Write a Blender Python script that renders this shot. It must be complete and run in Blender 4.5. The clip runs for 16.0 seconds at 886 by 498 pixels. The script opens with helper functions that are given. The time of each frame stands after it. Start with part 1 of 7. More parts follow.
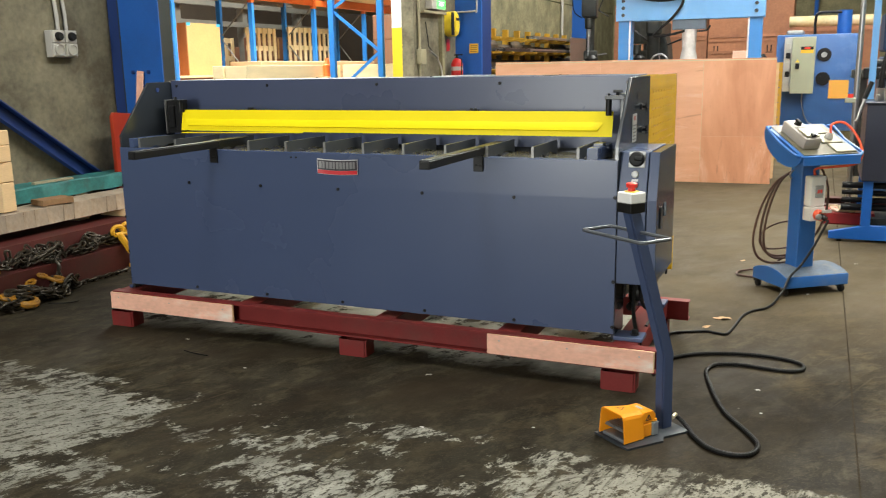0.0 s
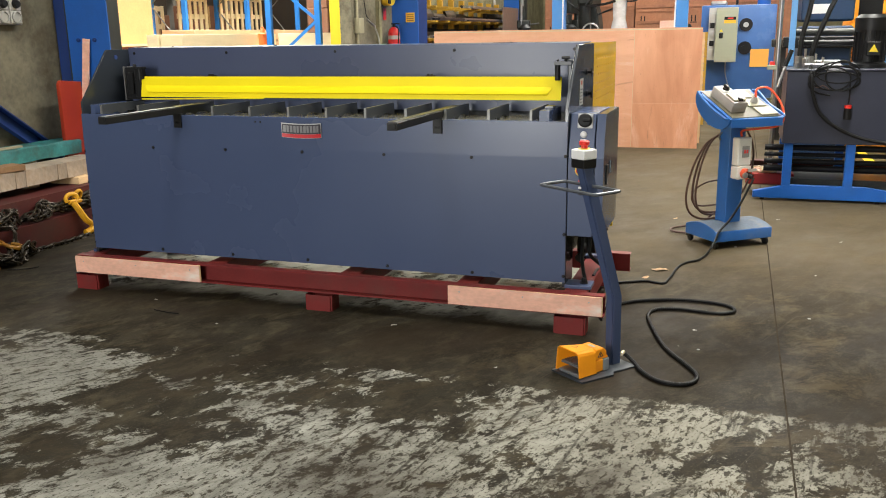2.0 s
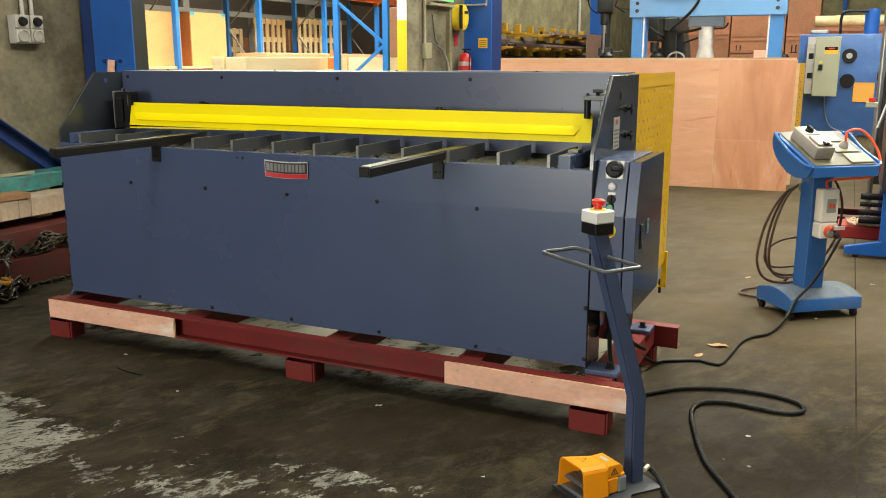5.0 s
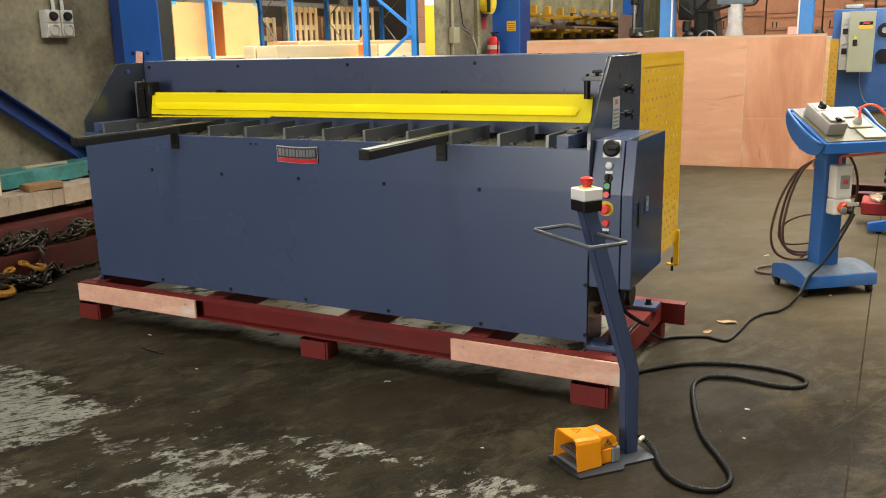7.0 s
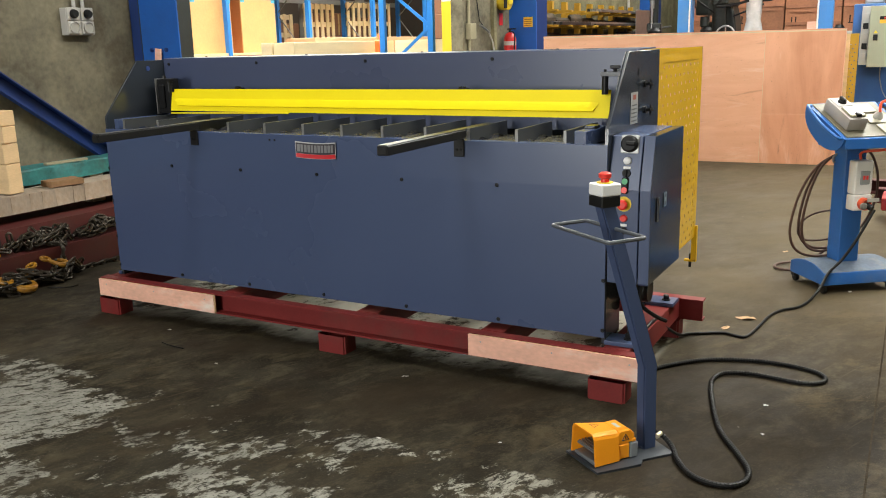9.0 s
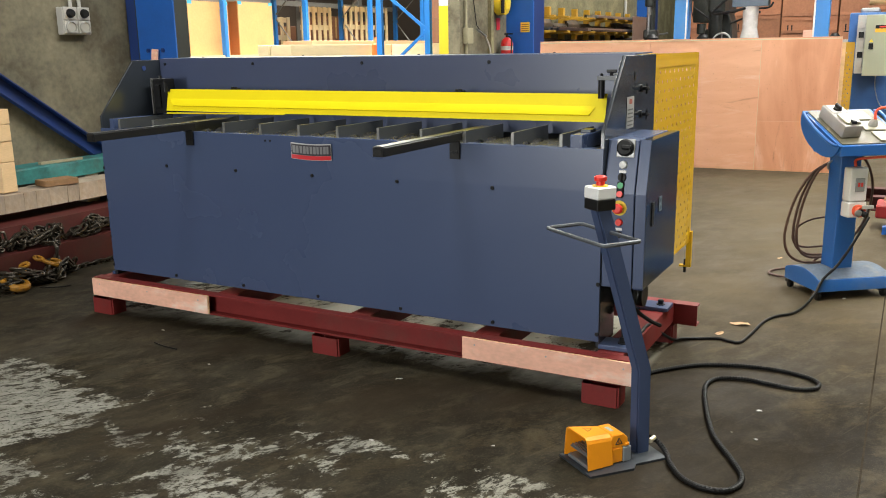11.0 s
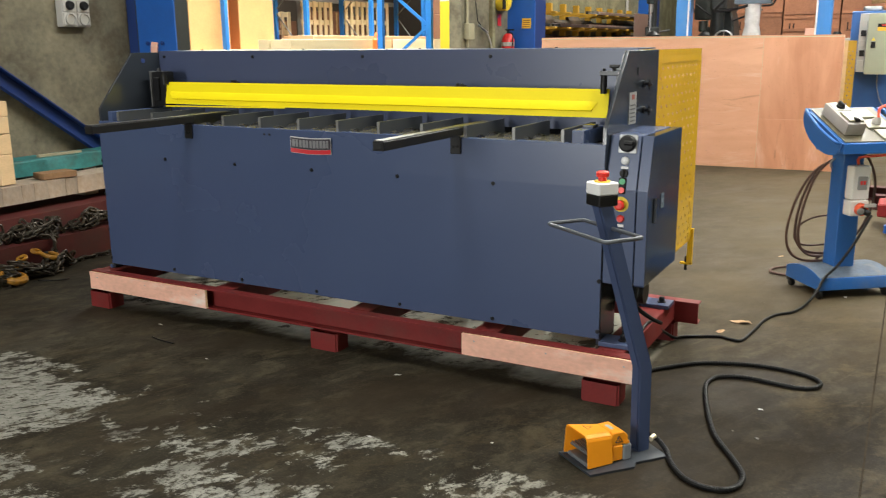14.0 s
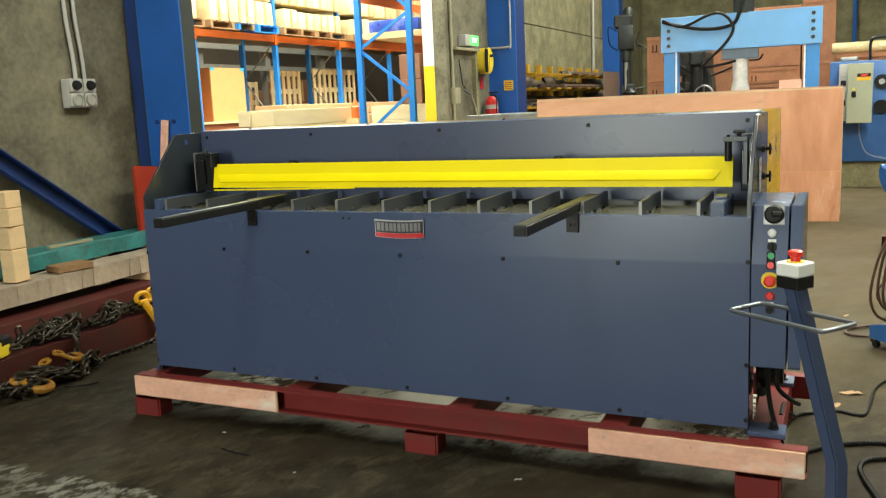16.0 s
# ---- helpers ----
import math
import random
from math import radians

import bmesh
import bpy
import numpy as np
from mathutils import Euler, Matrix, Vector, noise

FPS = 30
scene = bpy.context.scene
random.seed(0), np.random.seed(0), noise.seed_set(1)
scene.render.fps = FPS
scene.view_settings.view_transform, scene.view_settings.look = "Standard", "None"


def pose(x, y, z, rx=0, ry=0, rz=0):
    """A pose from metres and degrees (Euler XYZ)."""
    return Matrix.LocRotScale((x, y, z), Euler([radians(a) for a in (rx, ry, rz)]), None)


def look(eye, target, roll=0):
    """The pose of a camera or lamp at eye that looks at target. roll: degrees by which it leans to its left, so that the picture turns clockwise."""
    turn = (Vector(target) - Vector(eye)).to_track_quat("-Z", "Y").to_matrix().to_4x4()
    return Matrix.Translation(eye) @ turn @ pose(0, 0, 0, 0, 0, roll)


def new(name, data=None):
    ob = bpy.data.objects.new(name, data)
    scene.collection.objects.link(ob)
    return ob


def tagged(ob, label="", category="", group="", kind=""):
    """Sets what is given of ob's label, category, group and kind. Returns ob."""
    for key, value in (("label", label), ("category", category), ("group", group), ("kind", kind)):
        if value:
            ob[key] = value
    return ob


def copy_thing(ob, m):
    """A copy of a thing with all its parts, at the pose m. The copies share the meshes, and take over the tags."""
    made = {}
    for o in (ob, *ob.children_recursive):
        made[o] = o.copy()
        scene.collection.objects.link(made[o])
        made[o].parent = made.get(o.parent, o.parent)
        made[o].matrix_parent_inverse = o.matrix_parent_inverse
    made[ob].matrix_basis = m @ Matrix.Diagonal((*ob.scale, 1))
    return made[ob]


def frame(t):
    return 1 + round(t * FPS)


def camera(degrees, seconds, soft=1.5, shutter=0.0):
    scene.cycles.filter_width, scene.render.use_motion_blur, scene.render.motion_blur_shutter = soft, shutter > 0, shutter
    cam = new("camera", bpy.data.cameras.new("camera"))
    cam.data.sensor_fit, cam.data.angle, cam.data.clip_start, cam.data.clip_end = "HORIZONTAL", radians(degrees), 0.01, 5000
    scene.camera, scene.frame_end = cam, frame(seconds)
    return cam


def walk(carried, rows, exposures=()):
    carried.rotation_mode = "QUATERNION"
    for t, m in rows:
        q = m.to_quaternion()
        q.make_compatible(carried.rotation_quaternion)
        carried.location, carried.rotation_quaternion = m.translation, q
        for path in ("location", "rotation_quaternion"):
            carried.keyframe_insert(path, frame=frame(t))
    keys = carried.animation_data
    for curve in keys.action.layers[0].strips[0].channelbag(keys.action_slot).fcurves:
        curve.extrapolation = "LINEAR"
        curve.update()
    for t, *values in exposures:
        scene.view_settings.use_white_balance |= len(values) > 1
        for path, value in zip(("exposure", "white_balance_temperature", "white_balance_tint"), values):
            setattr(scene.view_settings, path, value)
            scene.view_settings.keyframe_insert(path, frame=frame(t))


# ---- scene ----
cam = camera(54.5, 16.0, 1.0, 0.4)
PATH = [
    (0, (3.588, -3.716, 1.424), (2.806, -1.922, 1.009), -1.0),
    (0.5, (3.568, -3.796, 1.426), (2.854, -1.971, 1.026), -0.1),
    (1, (3.542, -3.948, 1.415), (2.859, -2.126, 0.95), -1.0),
    (1.5, (3.537, -4.002, 1.416), (2.889, -2.169, 0.945), -1.0),
    (2, (3.548, -4.029, 1.417), (2.921, -2.192, 0.934), -0.9),
    (2.5, (3.542, -4.032, 1.416), (2.9, -2.194, 0.96), -0.8),
    (3, (3.542, -4.008, 1.419), (2.885, -2.172, 0.978), -1.4),
    (3.5, (3.551, -3.834, 1.409), (2.902, -1.999, 0.949), -2.0),
    (4, (3.593, -3.53, 1.419), (2.861, -1.724, 0.97), -1.9),
    (4.5, (3.599, -3.283, 1.413), (2.828, -1.489, 0.98), -0.8),
    (5, (3.66, -3.182, 1.415), (2.834, -1.411, 0.99), 0.0),
    (7.5, (3.848, -3.209, 1.413), (2.929, -1.494, 0.951), -1.5),
    (8, (3.841, -3.213, 1.415), (2.911, -1.504, 0.955), -1.5),
    (8.5, (3.84, -3.218, 1.414), (2.901, -1.514, 0.95), -1.6),
    (11, (3.839, -3.214, 1.401), (2.908, -1.504, 0.947), -0.9),
    (11.5, (3.839, -3.206, 1.405), (2.911, -1.491, 0.963), -0.6),
    (12, (3.835, -3.204, 1.404), (2.911, -1.49, 0.951), -0.5),
    (12.5, (3.838, -3.196, 1.384), (2.938, -1.481, 0.886), -0.7),
    (13, (3.837, -3.2, 1.376), (2.928, -1.485, 0.896), -0.8),
    (13.5, (3.84, -3.197, 1.35), (2.939, -1.481, 0.858), -0.7),
    (14, (3.825, -3.193, 1.391), (2.896, -1.484, 0.929), -0.5),
    (14.5, (3.762, -3.208, 1.416), (2.745, -1.547, 0.959), 0.1),
    (15, (3.533, -3.262, 1.43), (2.605, -1.528, 1.065), -0.3),
    (15.5, (3.301, -3.3, 1.442), (2.41, -1.548, 1.07), -3.0),
    (16, (3.076, -3.179, 1.45), (2.246, -1.39, 1.12), -2.6),
]
EXPOSURES = (
    (0.0, 0.10, 6280, 6), (0.5, 0.0, 6350, 6), (1.0, 0.05, 6220, 7), (1.5, 0.09, 6250, 8), (2.5, 0.10, 6350, 10), (3.0, 0.01, 6420, 10), (3.5, 0.03, 6200, 9), (4.0, 0.02, 6520, 10), (5.0, 0.0, 6750, 4),
    (7.5, -0.04, 6450, 9), (8.5, 0.0, 6300, 8), (11.0, 0.09, 6220, 8), (12.0, -0.03, 6370, 9), (13.0, 0.05, 6220, 9), (14.0, 0.04, 6200, 8), (14.5, 0.03, 6120, 5), (15.0, 0.03, 6300, 3), (15.5, 0.0, 6400, -1), (16.0, 0.0, 6530, -3),
)
walk(cam, [(t, look(e, g, r)) for t, e, g, r in PATH], EXPOSURES)

# ---------------------------------------------------------------- light
world = bpy.data.worlds.new("world")
scene.world = world
world.use_nodes = True
wn = world.node_tree.nodes
sky = wn.new("ShaderNodeTexSky")
sky.sky_type = "NISHITA"
sky.sun_disc = False
sky.sun_elevation = radians(42)
sky.sun_rotation = radians(200)
world.node_tree.links.new(sky.outputs[0], wn["Background"].inputs[0])
wn["Background"].inputs[1].default_value = 0.12
scene.view_settings.exposure = 0.0


def area_light(name, m, sx, sy, watts, colour=(1, 1, 1)):
    d = bpy.data.lights.new(name, "AREA")
    d.shape, d.size, d.size_y, d.energy, d.color = "RECTANGLE", sx, sy, watts, colour
    o = new(name, d)
    o.matrix_basis = m
    return o


# daylight lamps: added under an unseen roof and in the storage bay, and at the big door
area_light("roof_light_daylight_a", pose(1.5, -1.5, 6.35, 0, 0, 0), 1.1, 9.0, 190, (1.0, 0.95, 0.84))
area_light("roof_light_daylight_b", pose(4.8, 4.8, 6.35, 0, 0, 0), 1.1, 12.0, 1300, (1.0, 0.95, 0.84))
area_light("roof_light_daylight_c", pose(1.5, 12.5, 6.35, 0, 0, 0), 1.1, 9.0, 700, (1.0, 0.95, 0.84))
# lamp wider than the bay's roof opening, added to fill the racks
area_light("bay_daylight", pose(-5.0, 9.0, 6.35, 0, 0, 0), 5.4, 12.0, 3900, (1.0, 0.95, 0.82))
area_light("big_door_daylight", look((0.2, -10.8, 2.1), (0.2, 0, 2.1)), 2.4, 3.9, 570, (1.0, 0.97, 0.90))

# ---------------------------------------------------------------- materials


def material(name, colour, rough=0.6, metal=0.0, vary=0.15, scale=6.0, bump=0.1, fine=60.0, dirt=None, dirt_amount=0.0, coat=0.0, stretch=(1, 1, 1), seed=0.0, island=0.0):
    """A painted or raw surface: base colour with two scales of mottling, a dirt colour in blotches, uneven gloss and fine relief."""
    m = bpy.data.materials.new(name)
    m.use_nodes = True
    n, l = m.node_tree.nodes, m.node_tree.links
    b = n["Principled BSDF"]
    tc = n.new("ShaderNodeTexCoord")
    mp = n.new("ShaderNodeMapping")
    mp.inputs["Scale"].default_value = stretch
    mp.inputs["Location"].default_value = (seed, seed * 1.7, seed * 0.6)
    l.new(tc.outputs["Object"], mp.inputs["Vector"])
    big = n.new("ShaderNodeTexNoise")
    big.inputs["Scale"].default_value, big.inputs["Detail"].default_value = scale, 6
    small = n.new("ShaderNodeTexNoise")
    small.inputs["Scale"].default_value, small.inputs["Detail"].default_value = fine, 3
    l.new(mp.outputs[0], big.inputs["Vector"])
    l.new(mp.outputs[0], small.inputs["Vector"])
    mix = n.new("ShaderNodeMath")
    mix.operation = "MULTIPLY_ADD"
    mix.inputs[1].default_value, mix.inputs[2].default_value = 0.65, 0.0
    l.new(big.outputs["Fac"], mix.inputs[0])
    add = n.new("ShaderNodeMath")
    add.operation = "MULTIPLY_ADD"
    add.inputs[1].default_value = 0.35
    l.new(small.outputs["Fac"], add.inputs[0])
    l.new(mix.outputs[0], add.inputs[2])
    ramp = n.new("ShaderNodeValToRGB")
    c = Vector(colour)
    ramp.color_ramp.elements[0].position, ramp.color_ramp.elements[1].position = 0.3, 0.7
    ramp.color_ramp.elements[0].color = (*[max(0.0, x * (1 - vary)) for x in c], 1)
    ramp.color_ramp.elements[1].color = (*[min(1.0, x * (1 + vary)) for x in c], 1)
    l.new(add.outputs[0], ramp.inputs[0])
    out = ramp.outputs[0]
    if dirt:
        dn = n.new("ShaderNodeTexNoise")
        dn.inputs["Scale"].default_value, dn.inputs["Detail"].default_value, dn.inputs["Roughness"].default_value = scale * 0.6, 9, 0.65
        l.new(mp.outputs[0], dn.inputs["Vector"])
        dr = n.new("ShaderNodeMapRange")
        dr.inputs["From Min"].default_value, dr.inputs["From Max"].default_value = 0.52, 0.72
        dr.inputs["To Max"].default_value = dirt_amount
        l.new(dn.outputs["Fac"], dr.inputs["Value"])
        mc = n.new("ShaderNodeMixRGB")
        mc.inputs[2].default_value = (*dirt, 1)
        l.new(dr.outputs[0], mc.inputs[0])
        l.new(out, mc.inputs[1])
        out = mc.outputs[0]
    if island:
        oi = n.new("ShaderNodeObjectInfo")
        hv = n.new("ShaderNodeHueSaturation")
        mr = n.new("ShaderNodeMapRange")
        mr.inputs["To Min"].default_value, mr.inputs["To Max"].default_value = 1 - island, 1 + island
        l.new(oi.outputs["Random"], mr.inputs["Value"])
        l.new(mr.outputs[0], hv.inputs["Value"])
        l.new(out, hv.inputs["Color"])
        out = hv.outputs[0]
    l.new(out, b.inputs["Base Color"])
    rr = n.new("ShaderNodeMapRange")
    rr.inputs["To Min"].default_value, rr.inputs["To Max"].default_value = max(0.02, rough - 0.1), min(1, rough + 0.1)
    l.new(big.outputs["Fac"], rr.inputs["Value"])
    l.new(rr.outputs[0], b.inputs["Roughness"])
    b.inputs["Metallic"].default_value = metal
    b.inputs["Coat Weight"].default_value = coat
    bp = n.new("ShaderNodeBump")
    bp.inputs["Strength"].default_value, bp.inputs["Distance"].default_value = bump, 0.004
    l.new(add.outputs[0], bp.inputs["Height"])
    l.new(bp.outputs[0], b.inputs["Normal"])
    return m


def plain(name, colour, rough=0.5, metal=0.0, emit=0.0):
    m = bpy.data.materials.new(name)
    m.use_nodes = True
    b = m.node_tree.nodes["Principled BSDF"]
    b.inputs["Base Color"].default_value = (*colour, 1)
    b.inputs["Roughness"].default_value, b.inputs["Metallic"].default_value = rough, metal
    if emit:
        b.inputs["Emission Color"].default_value = (*colour, 1)
        b.inputs["Emission Strength"].default_value = emit
    return m


SLATE = material("slate_blue_machine_paint", (0.056, 0.079, 0.158), 0.27, 0.0, 0.05, 0.9, 0.0, 220)
SLATE.node_tree.nodes["Principled BSDF"].inputs["Specular IOR Level"].default_value = 0.4
# slate darkened for the side faces, their shade put into the colour
SLATE_GLOSS = material("shaded_slate_gloss", (0.028, 0.033, 0.042), 0.16, 0.0, 0.06, 1.4, 0.05, 220)
YELLOW = material("bright_yellow_guard_paint", (0.98, 0.79, 0.008), 0.42, 0.0, 0.04, 3, 0.05, 150)
YELLOW.node_tree.nodes["Principled BSDF"].inputs["Specular IOR Level"].default_value = 0.18
OCHRE = material("ochre_perforated_sheet", (0.72, 0.43, 0.010), 0.22, 0.0, 0.06, 3, 0.05, 150)
RED_OXIDE = material("red_oxide_primer", (0.175, 0.020, 0.019), 0.55, 0.0, 0.18, 5, 0.15, 90, (0.10, 0.05, 0.04), 0.5)
RED_OXIDE.node_tree.nodes["Principled BSDF"].inputs["Specular IOR Level"].default_value = 0.25
RED_BEAM = material("dusty_red_oxide_beam", (0.066, 0.0084, 0.0066), 0.6, 0.0, 0.35, 4, 0.2, 60, (0.050, 0.024, 0.017), 0.6)
PLY_STRIP = material("pink_plywood_strip", (0.82, 0.46, 0.34), 0.6, 0.0, 0.18, 7, 0.2, 40, (0.88, 0.76, 0.68), 0.95, stretch=(1, 1, 2))
BLACK = material("black_paint", (0.011, 0.011, 0.012), 0.4, 0.0, 0.2, 8, 0.1, 120)
RUBBER = material("black_rubber", (0.008, 0.008, 0.0085), 0.5, 0.0, 0.2, 8, 0.1, 120)
BAR = material("dark_bar_steel", (0.055, 0.055, 0.06), 0.35, 0.7, 0.25, 12, 0.1, 140)
STEEL = material("bare_worn_steel", (0.42, 0.42, 0.42), 0.35, 0.9, 0.2, 10, 0.12, 140)


def plywood(name, base, dark, pale, stretch, seed):
    """Rotary-cut face veneer: wandering growth bands, dark streaks, pale scuffs and dirt specks."""
    m = bpy.data.materials.new(name)
    m.use_nodes = True
    n, l = m.node_tree.nodes, m.node_tree.links
    b = n["Principled BSDF"]
    tc = n.new("ShaderNodeTexCoord")
    mp = n.new("ShaderNodeMapping")
    mp.inputs["Scale"].default_value, mp.inputs["Location"].default_value = stretch, (seed, seed * 0.7, seed * 1.3)
    l.new(tc.outputs["Object"], mp.inputs["Vector"])

    def tex(scale, detail, rough, distort=0.0, v=None):
        t = n.new("ShaderNodeTexNoise")
        for k, x in zip(("Scale", "Detail", "Roughness", "Distortion"), (scale, detail, rough, distort)):
            t.inputs[k].default_value = x
        l.new(v or mp.outputs[0], t.inputs["Vector"])
        return t.outputs["Fac"]

    def ramp(v, a, c, lo, hi):
        k = n.new("ShaderNodeMapRange")
        for i, x in zip(("From Min", "From Max", "To Min", "To Max"), (a, c, lo, hi)):
            k.inputs[i].default_value = x
        l.new(v, k.inputs["Value"])
        return k.outputs[0]

    def over(f, a, colour):
        k = n.new("ShaderNodeMixRGB")
        l.new(f, k.inputs[0])
        k.inputs[2].default_value = (*colour, 1)
        if isinstance(a, tuple):
            k.inputs[1].default_value = (*a, 1)
        else:
            l.new(a, k.inputs[1])
        return k.outputs[0]

    field = tex(0.9, 2, 0.5, 0.8)
    rings = n.new("ShaderNodeMath")
    rings.operation = "MULTIPLY"
    rings.inputs[1].default_value = 34.0
    l.new(field, rings.inputs[0])
    band = n.new("ShaderNodeMath")
    band.operation = "SINE"
    l.new(rings.outputs[0], band.inputs[0])
    col = over(ramp(tex(1.1, 5, 0.6, 0.4), 0.35, 0.65, 0.0, 0.7), base, dark)
    col = over(ramp(band.outputs[0], 0.2, 1.0, 0.0, 0.22), col, dark)
    col = over(ramp(tex(2.2, 7, 0.7, 1.2), 0.60, 0.70, 0.0, 0.6), col, tuple(c * 0.6 for c in dark))
    col = over(ramp(tex(1.6, 8, 0.72, 0.6), 0.56, 0.72, 0.0, 0.55), col, pale)
    col = over(ramp(tex(60, 3, 0.6, 0.0, tc.outputs["Object"]), 0.66, 0.72, 0.0, 0.4), col, tuple(c * 0.5 for c in dark))
    oi = n.new("ShaderNodeObjectInfo")
    hv = n.new("ShaderNodeHueSaturation")
    l.new(ramp(oi.outputs["Random"], 0, 1, 0.94, 1.06), hv.inputs["Value"])
    l.new(col, hv.inputs["Color"])
    l.new(hv.outputs[0], b.inputs["Base Color"])
    l.new(ramp(field, 0.3, 0.7, 0.38, 0.58), b.inputs["Roughness"])
    bp = n.new("ShaderNodeBump")
    bp.inputs["Strength"].default_value, bp.inputs["Distance"].default_value = 0.15, 0.003
    l.new(band.outputs[0], bp.inputs["Height"])
    l.new(bp.outputs[0], b.inputs["Normal"])
    return m


CRATE = plywood("pinkish_plywood_sheet", (0.84, 0.47, 0.30), (0.68, 0.32, 0.18), (0.90, 0.64, 0.50), (0.8, 1, 3.4), 0.0)
CRATE_DARK = plywood("dark_plywood_sheet", (0.80, 0.41, 0.25), (0.52, 0.21, 0.10), (0.90, 0.62, 0.48), (2.4, 1, 0.55), 4.0)
PINE = material("pale_pine_timber", (0.68, 0.48, 0.27), 0.7, 0.0, 0.16, 4, 0.15, 40, (0.50, 0.33, 0.17), 0.4, stretch=(1, 1, 4))
OLD_PINE = material("weathered_timber", (0.50, 0.44, 0.36), 0.75, 0.0, 0.2, 4, 0.2, 40, (0.30, 0.24, 0.19), 0.5, stretch=(4, 1, 1))
# front and side of one plywood: light and shade put into two tones
ORANGE_PLY = material("lit_golden_plywood", (0.547, 0.331, 0.137), 0.65, 0.0, 0.12, 2, 0.1, 30, (0.55, 0.28, 0.10), 0.3)
SIDE_PLY = material("shaded_side_plywood", (0.36, 0.12, 0.035), 0.6, 0.0, 0.14, 2, 0.1, 30)
PALLET_BROWN = material("brown_pallet_wood", (0.22, 0.125, 0.06), 0.8, 0.0, 0.2, 4, 0.2, 40)
PALE_PINE = material("fresh_pale_pine", (0.672, 0.560, 0.352), 0.65, 0.0, 0.10, 3, 0.1, 40, (0.66, 0.47, 0.24), 0.35, stretch=(1, 0.4, 3))
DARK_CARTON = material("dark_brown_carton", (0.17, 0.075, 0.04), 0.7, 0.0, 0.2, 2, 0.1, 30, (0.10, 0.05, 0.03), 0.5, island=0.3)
CONDUIT_OLIVE = material("olive_painted_conduit", (0.30, 0.275, 0.18), 0.6, 0.0, 0.15, 4, 0.1, 60, (0.18, 0.16, 0.10), 0.5)
BROWN_PLY = material("red_brown_plywood", (0.34, 0.12, 0.06), 0.6, 0.0, 0.12, 2, 0.1, 30)
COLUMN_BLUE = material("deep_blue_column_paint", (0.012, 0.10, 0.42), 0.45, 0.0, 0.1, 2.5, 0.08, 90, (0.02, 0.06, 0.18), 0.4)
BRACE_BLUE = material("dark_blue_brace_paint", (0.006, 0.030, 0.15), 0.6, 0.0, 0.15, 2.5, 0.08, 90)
FRAME_BLUE = material("strong_blue_frame_paint", (0.012, 0.12, 0.50), 0.4, 0.0, 0.1, 5, 0.08, 120, (0.03, 0.10, 0.30), 0.4)
RACK_OCHRE = material("ochre_rack_paint", (0.50, 0.28, 0.02), 0.5, 0.0, 0.15, 5, 0.1, 90, (0.25, 0.14, 0.03), 0.5)
# olive tint put in for the yellow guard's reflection on the bed
TABLE = material("guard_tinted_table_steel", (0.19, 0.175, 0.115), 0.22, 0.45, 0.2, 5, 0.1, 120, (0.06, 0.06, 0.055), 0.5)
RIB_EDGE = material("pale_edge_steel", (0.20, 0.20, 0.20), 0.4, 0.5, 0.3, 30, 0.1, 140)
RIB = material("dark_slate_rib_paint", (0.045, 0.05, 0.06), 0.35, 0.0, 0.1, 6, 0.05, 150)
CART_BLUE = material("mid_blue_enamel", (0.022, 0.125, 0.42), 0.38, 0.0, 0.1, 5, 0.08, 120, (0.13, 0.18, 0.26), 0.5)
POST_BLUE = material("mid_blue_post_paint", (0.05, 0.25, 0.66), 0.42, 0.0, 0.1, 3, 0.08, 120, (0.16, 0.32, 0.55), 0.4)
CART_DUSTY = material("dusty_blue_enamel", (0.085, 0.115, 0.165), 0.7, 0.0, 0.35, 9, 0.08, 60, (0.17, 0.165, 0.155), 0.9)
PLATE_DARK = material("dark_plate_paint", (0.028, 0.033, 0.042), 0.5, 0.0, 0.2, 8, 0.1, 120)
PRESS_BLUE = material("light_blue_press_paint", (0.16, 0.40, 0.78), 0.42, 0.0, 0.1, 3, 0.08, 120, (0.30, 0.46, 0.66), 0.5)
RACK_BLUE = material("rack_blue_paint", (0.022, 0.175, 0.56), 0.45, 0.0, 0.1, 3, 0.08, 120)
RACK_ORANGE = material("rack_orange_paint", (0.58, 0.125, 0.02), 0.5, 0.0, 0.1, 3, 0.08, 120)
GREY_PLASTIC = material("pale_grey_plastic", (0.45, 0.435, 0.41), 0.45, 0.0, 0.06, 6, 0.05, 200, (0.40, 0.38, 0.34), 0.4)
CREAM = material("cream_cabinet_enamel", (0.35, 0.365, 0.265), 0.45, 0.0, 0.10, 3, 0.05, 160)
PEDAL_ORANGE = material("orange_pedal_plastic", (0.96, 0.345, 0.010), 0.38, 0.0, 0.06, 10, 0.05, 200)
TEAL = material("chalky_teal_paint", (0.024, 0.150, 0.148), 0.65, 0.0, 0.45, 7, 0.3, 40, (0.050, 0.062, 0.042), 0.95)
for m_ in (BLACK, RUBBER):
    m_.node_tree.nodes["Principled BSDF"].inputs["Specular IOR Level"].default_value = 0.25
CHAIN = material("oily_chain_steel", (0.044, 0.036, 0.026), 0.38, 0.6, 0.4, 30, 0.1, 140, (0.030, 0.018, 0.010), 0.7)
HOOK_YELLOW = material("scuffed_yellow_hook", (0.33, 0.150, 0.008), 0.40, 0.0, 0.25, 24, 0.1, 120, (0.07, 0.045, 0.025), 1.0)
HOSE_BROWN = material("dusty_brown_cable", (0.11, 0.06, 0.045), 0.6, 0.0, 0.3, 20, 0.1, 120)
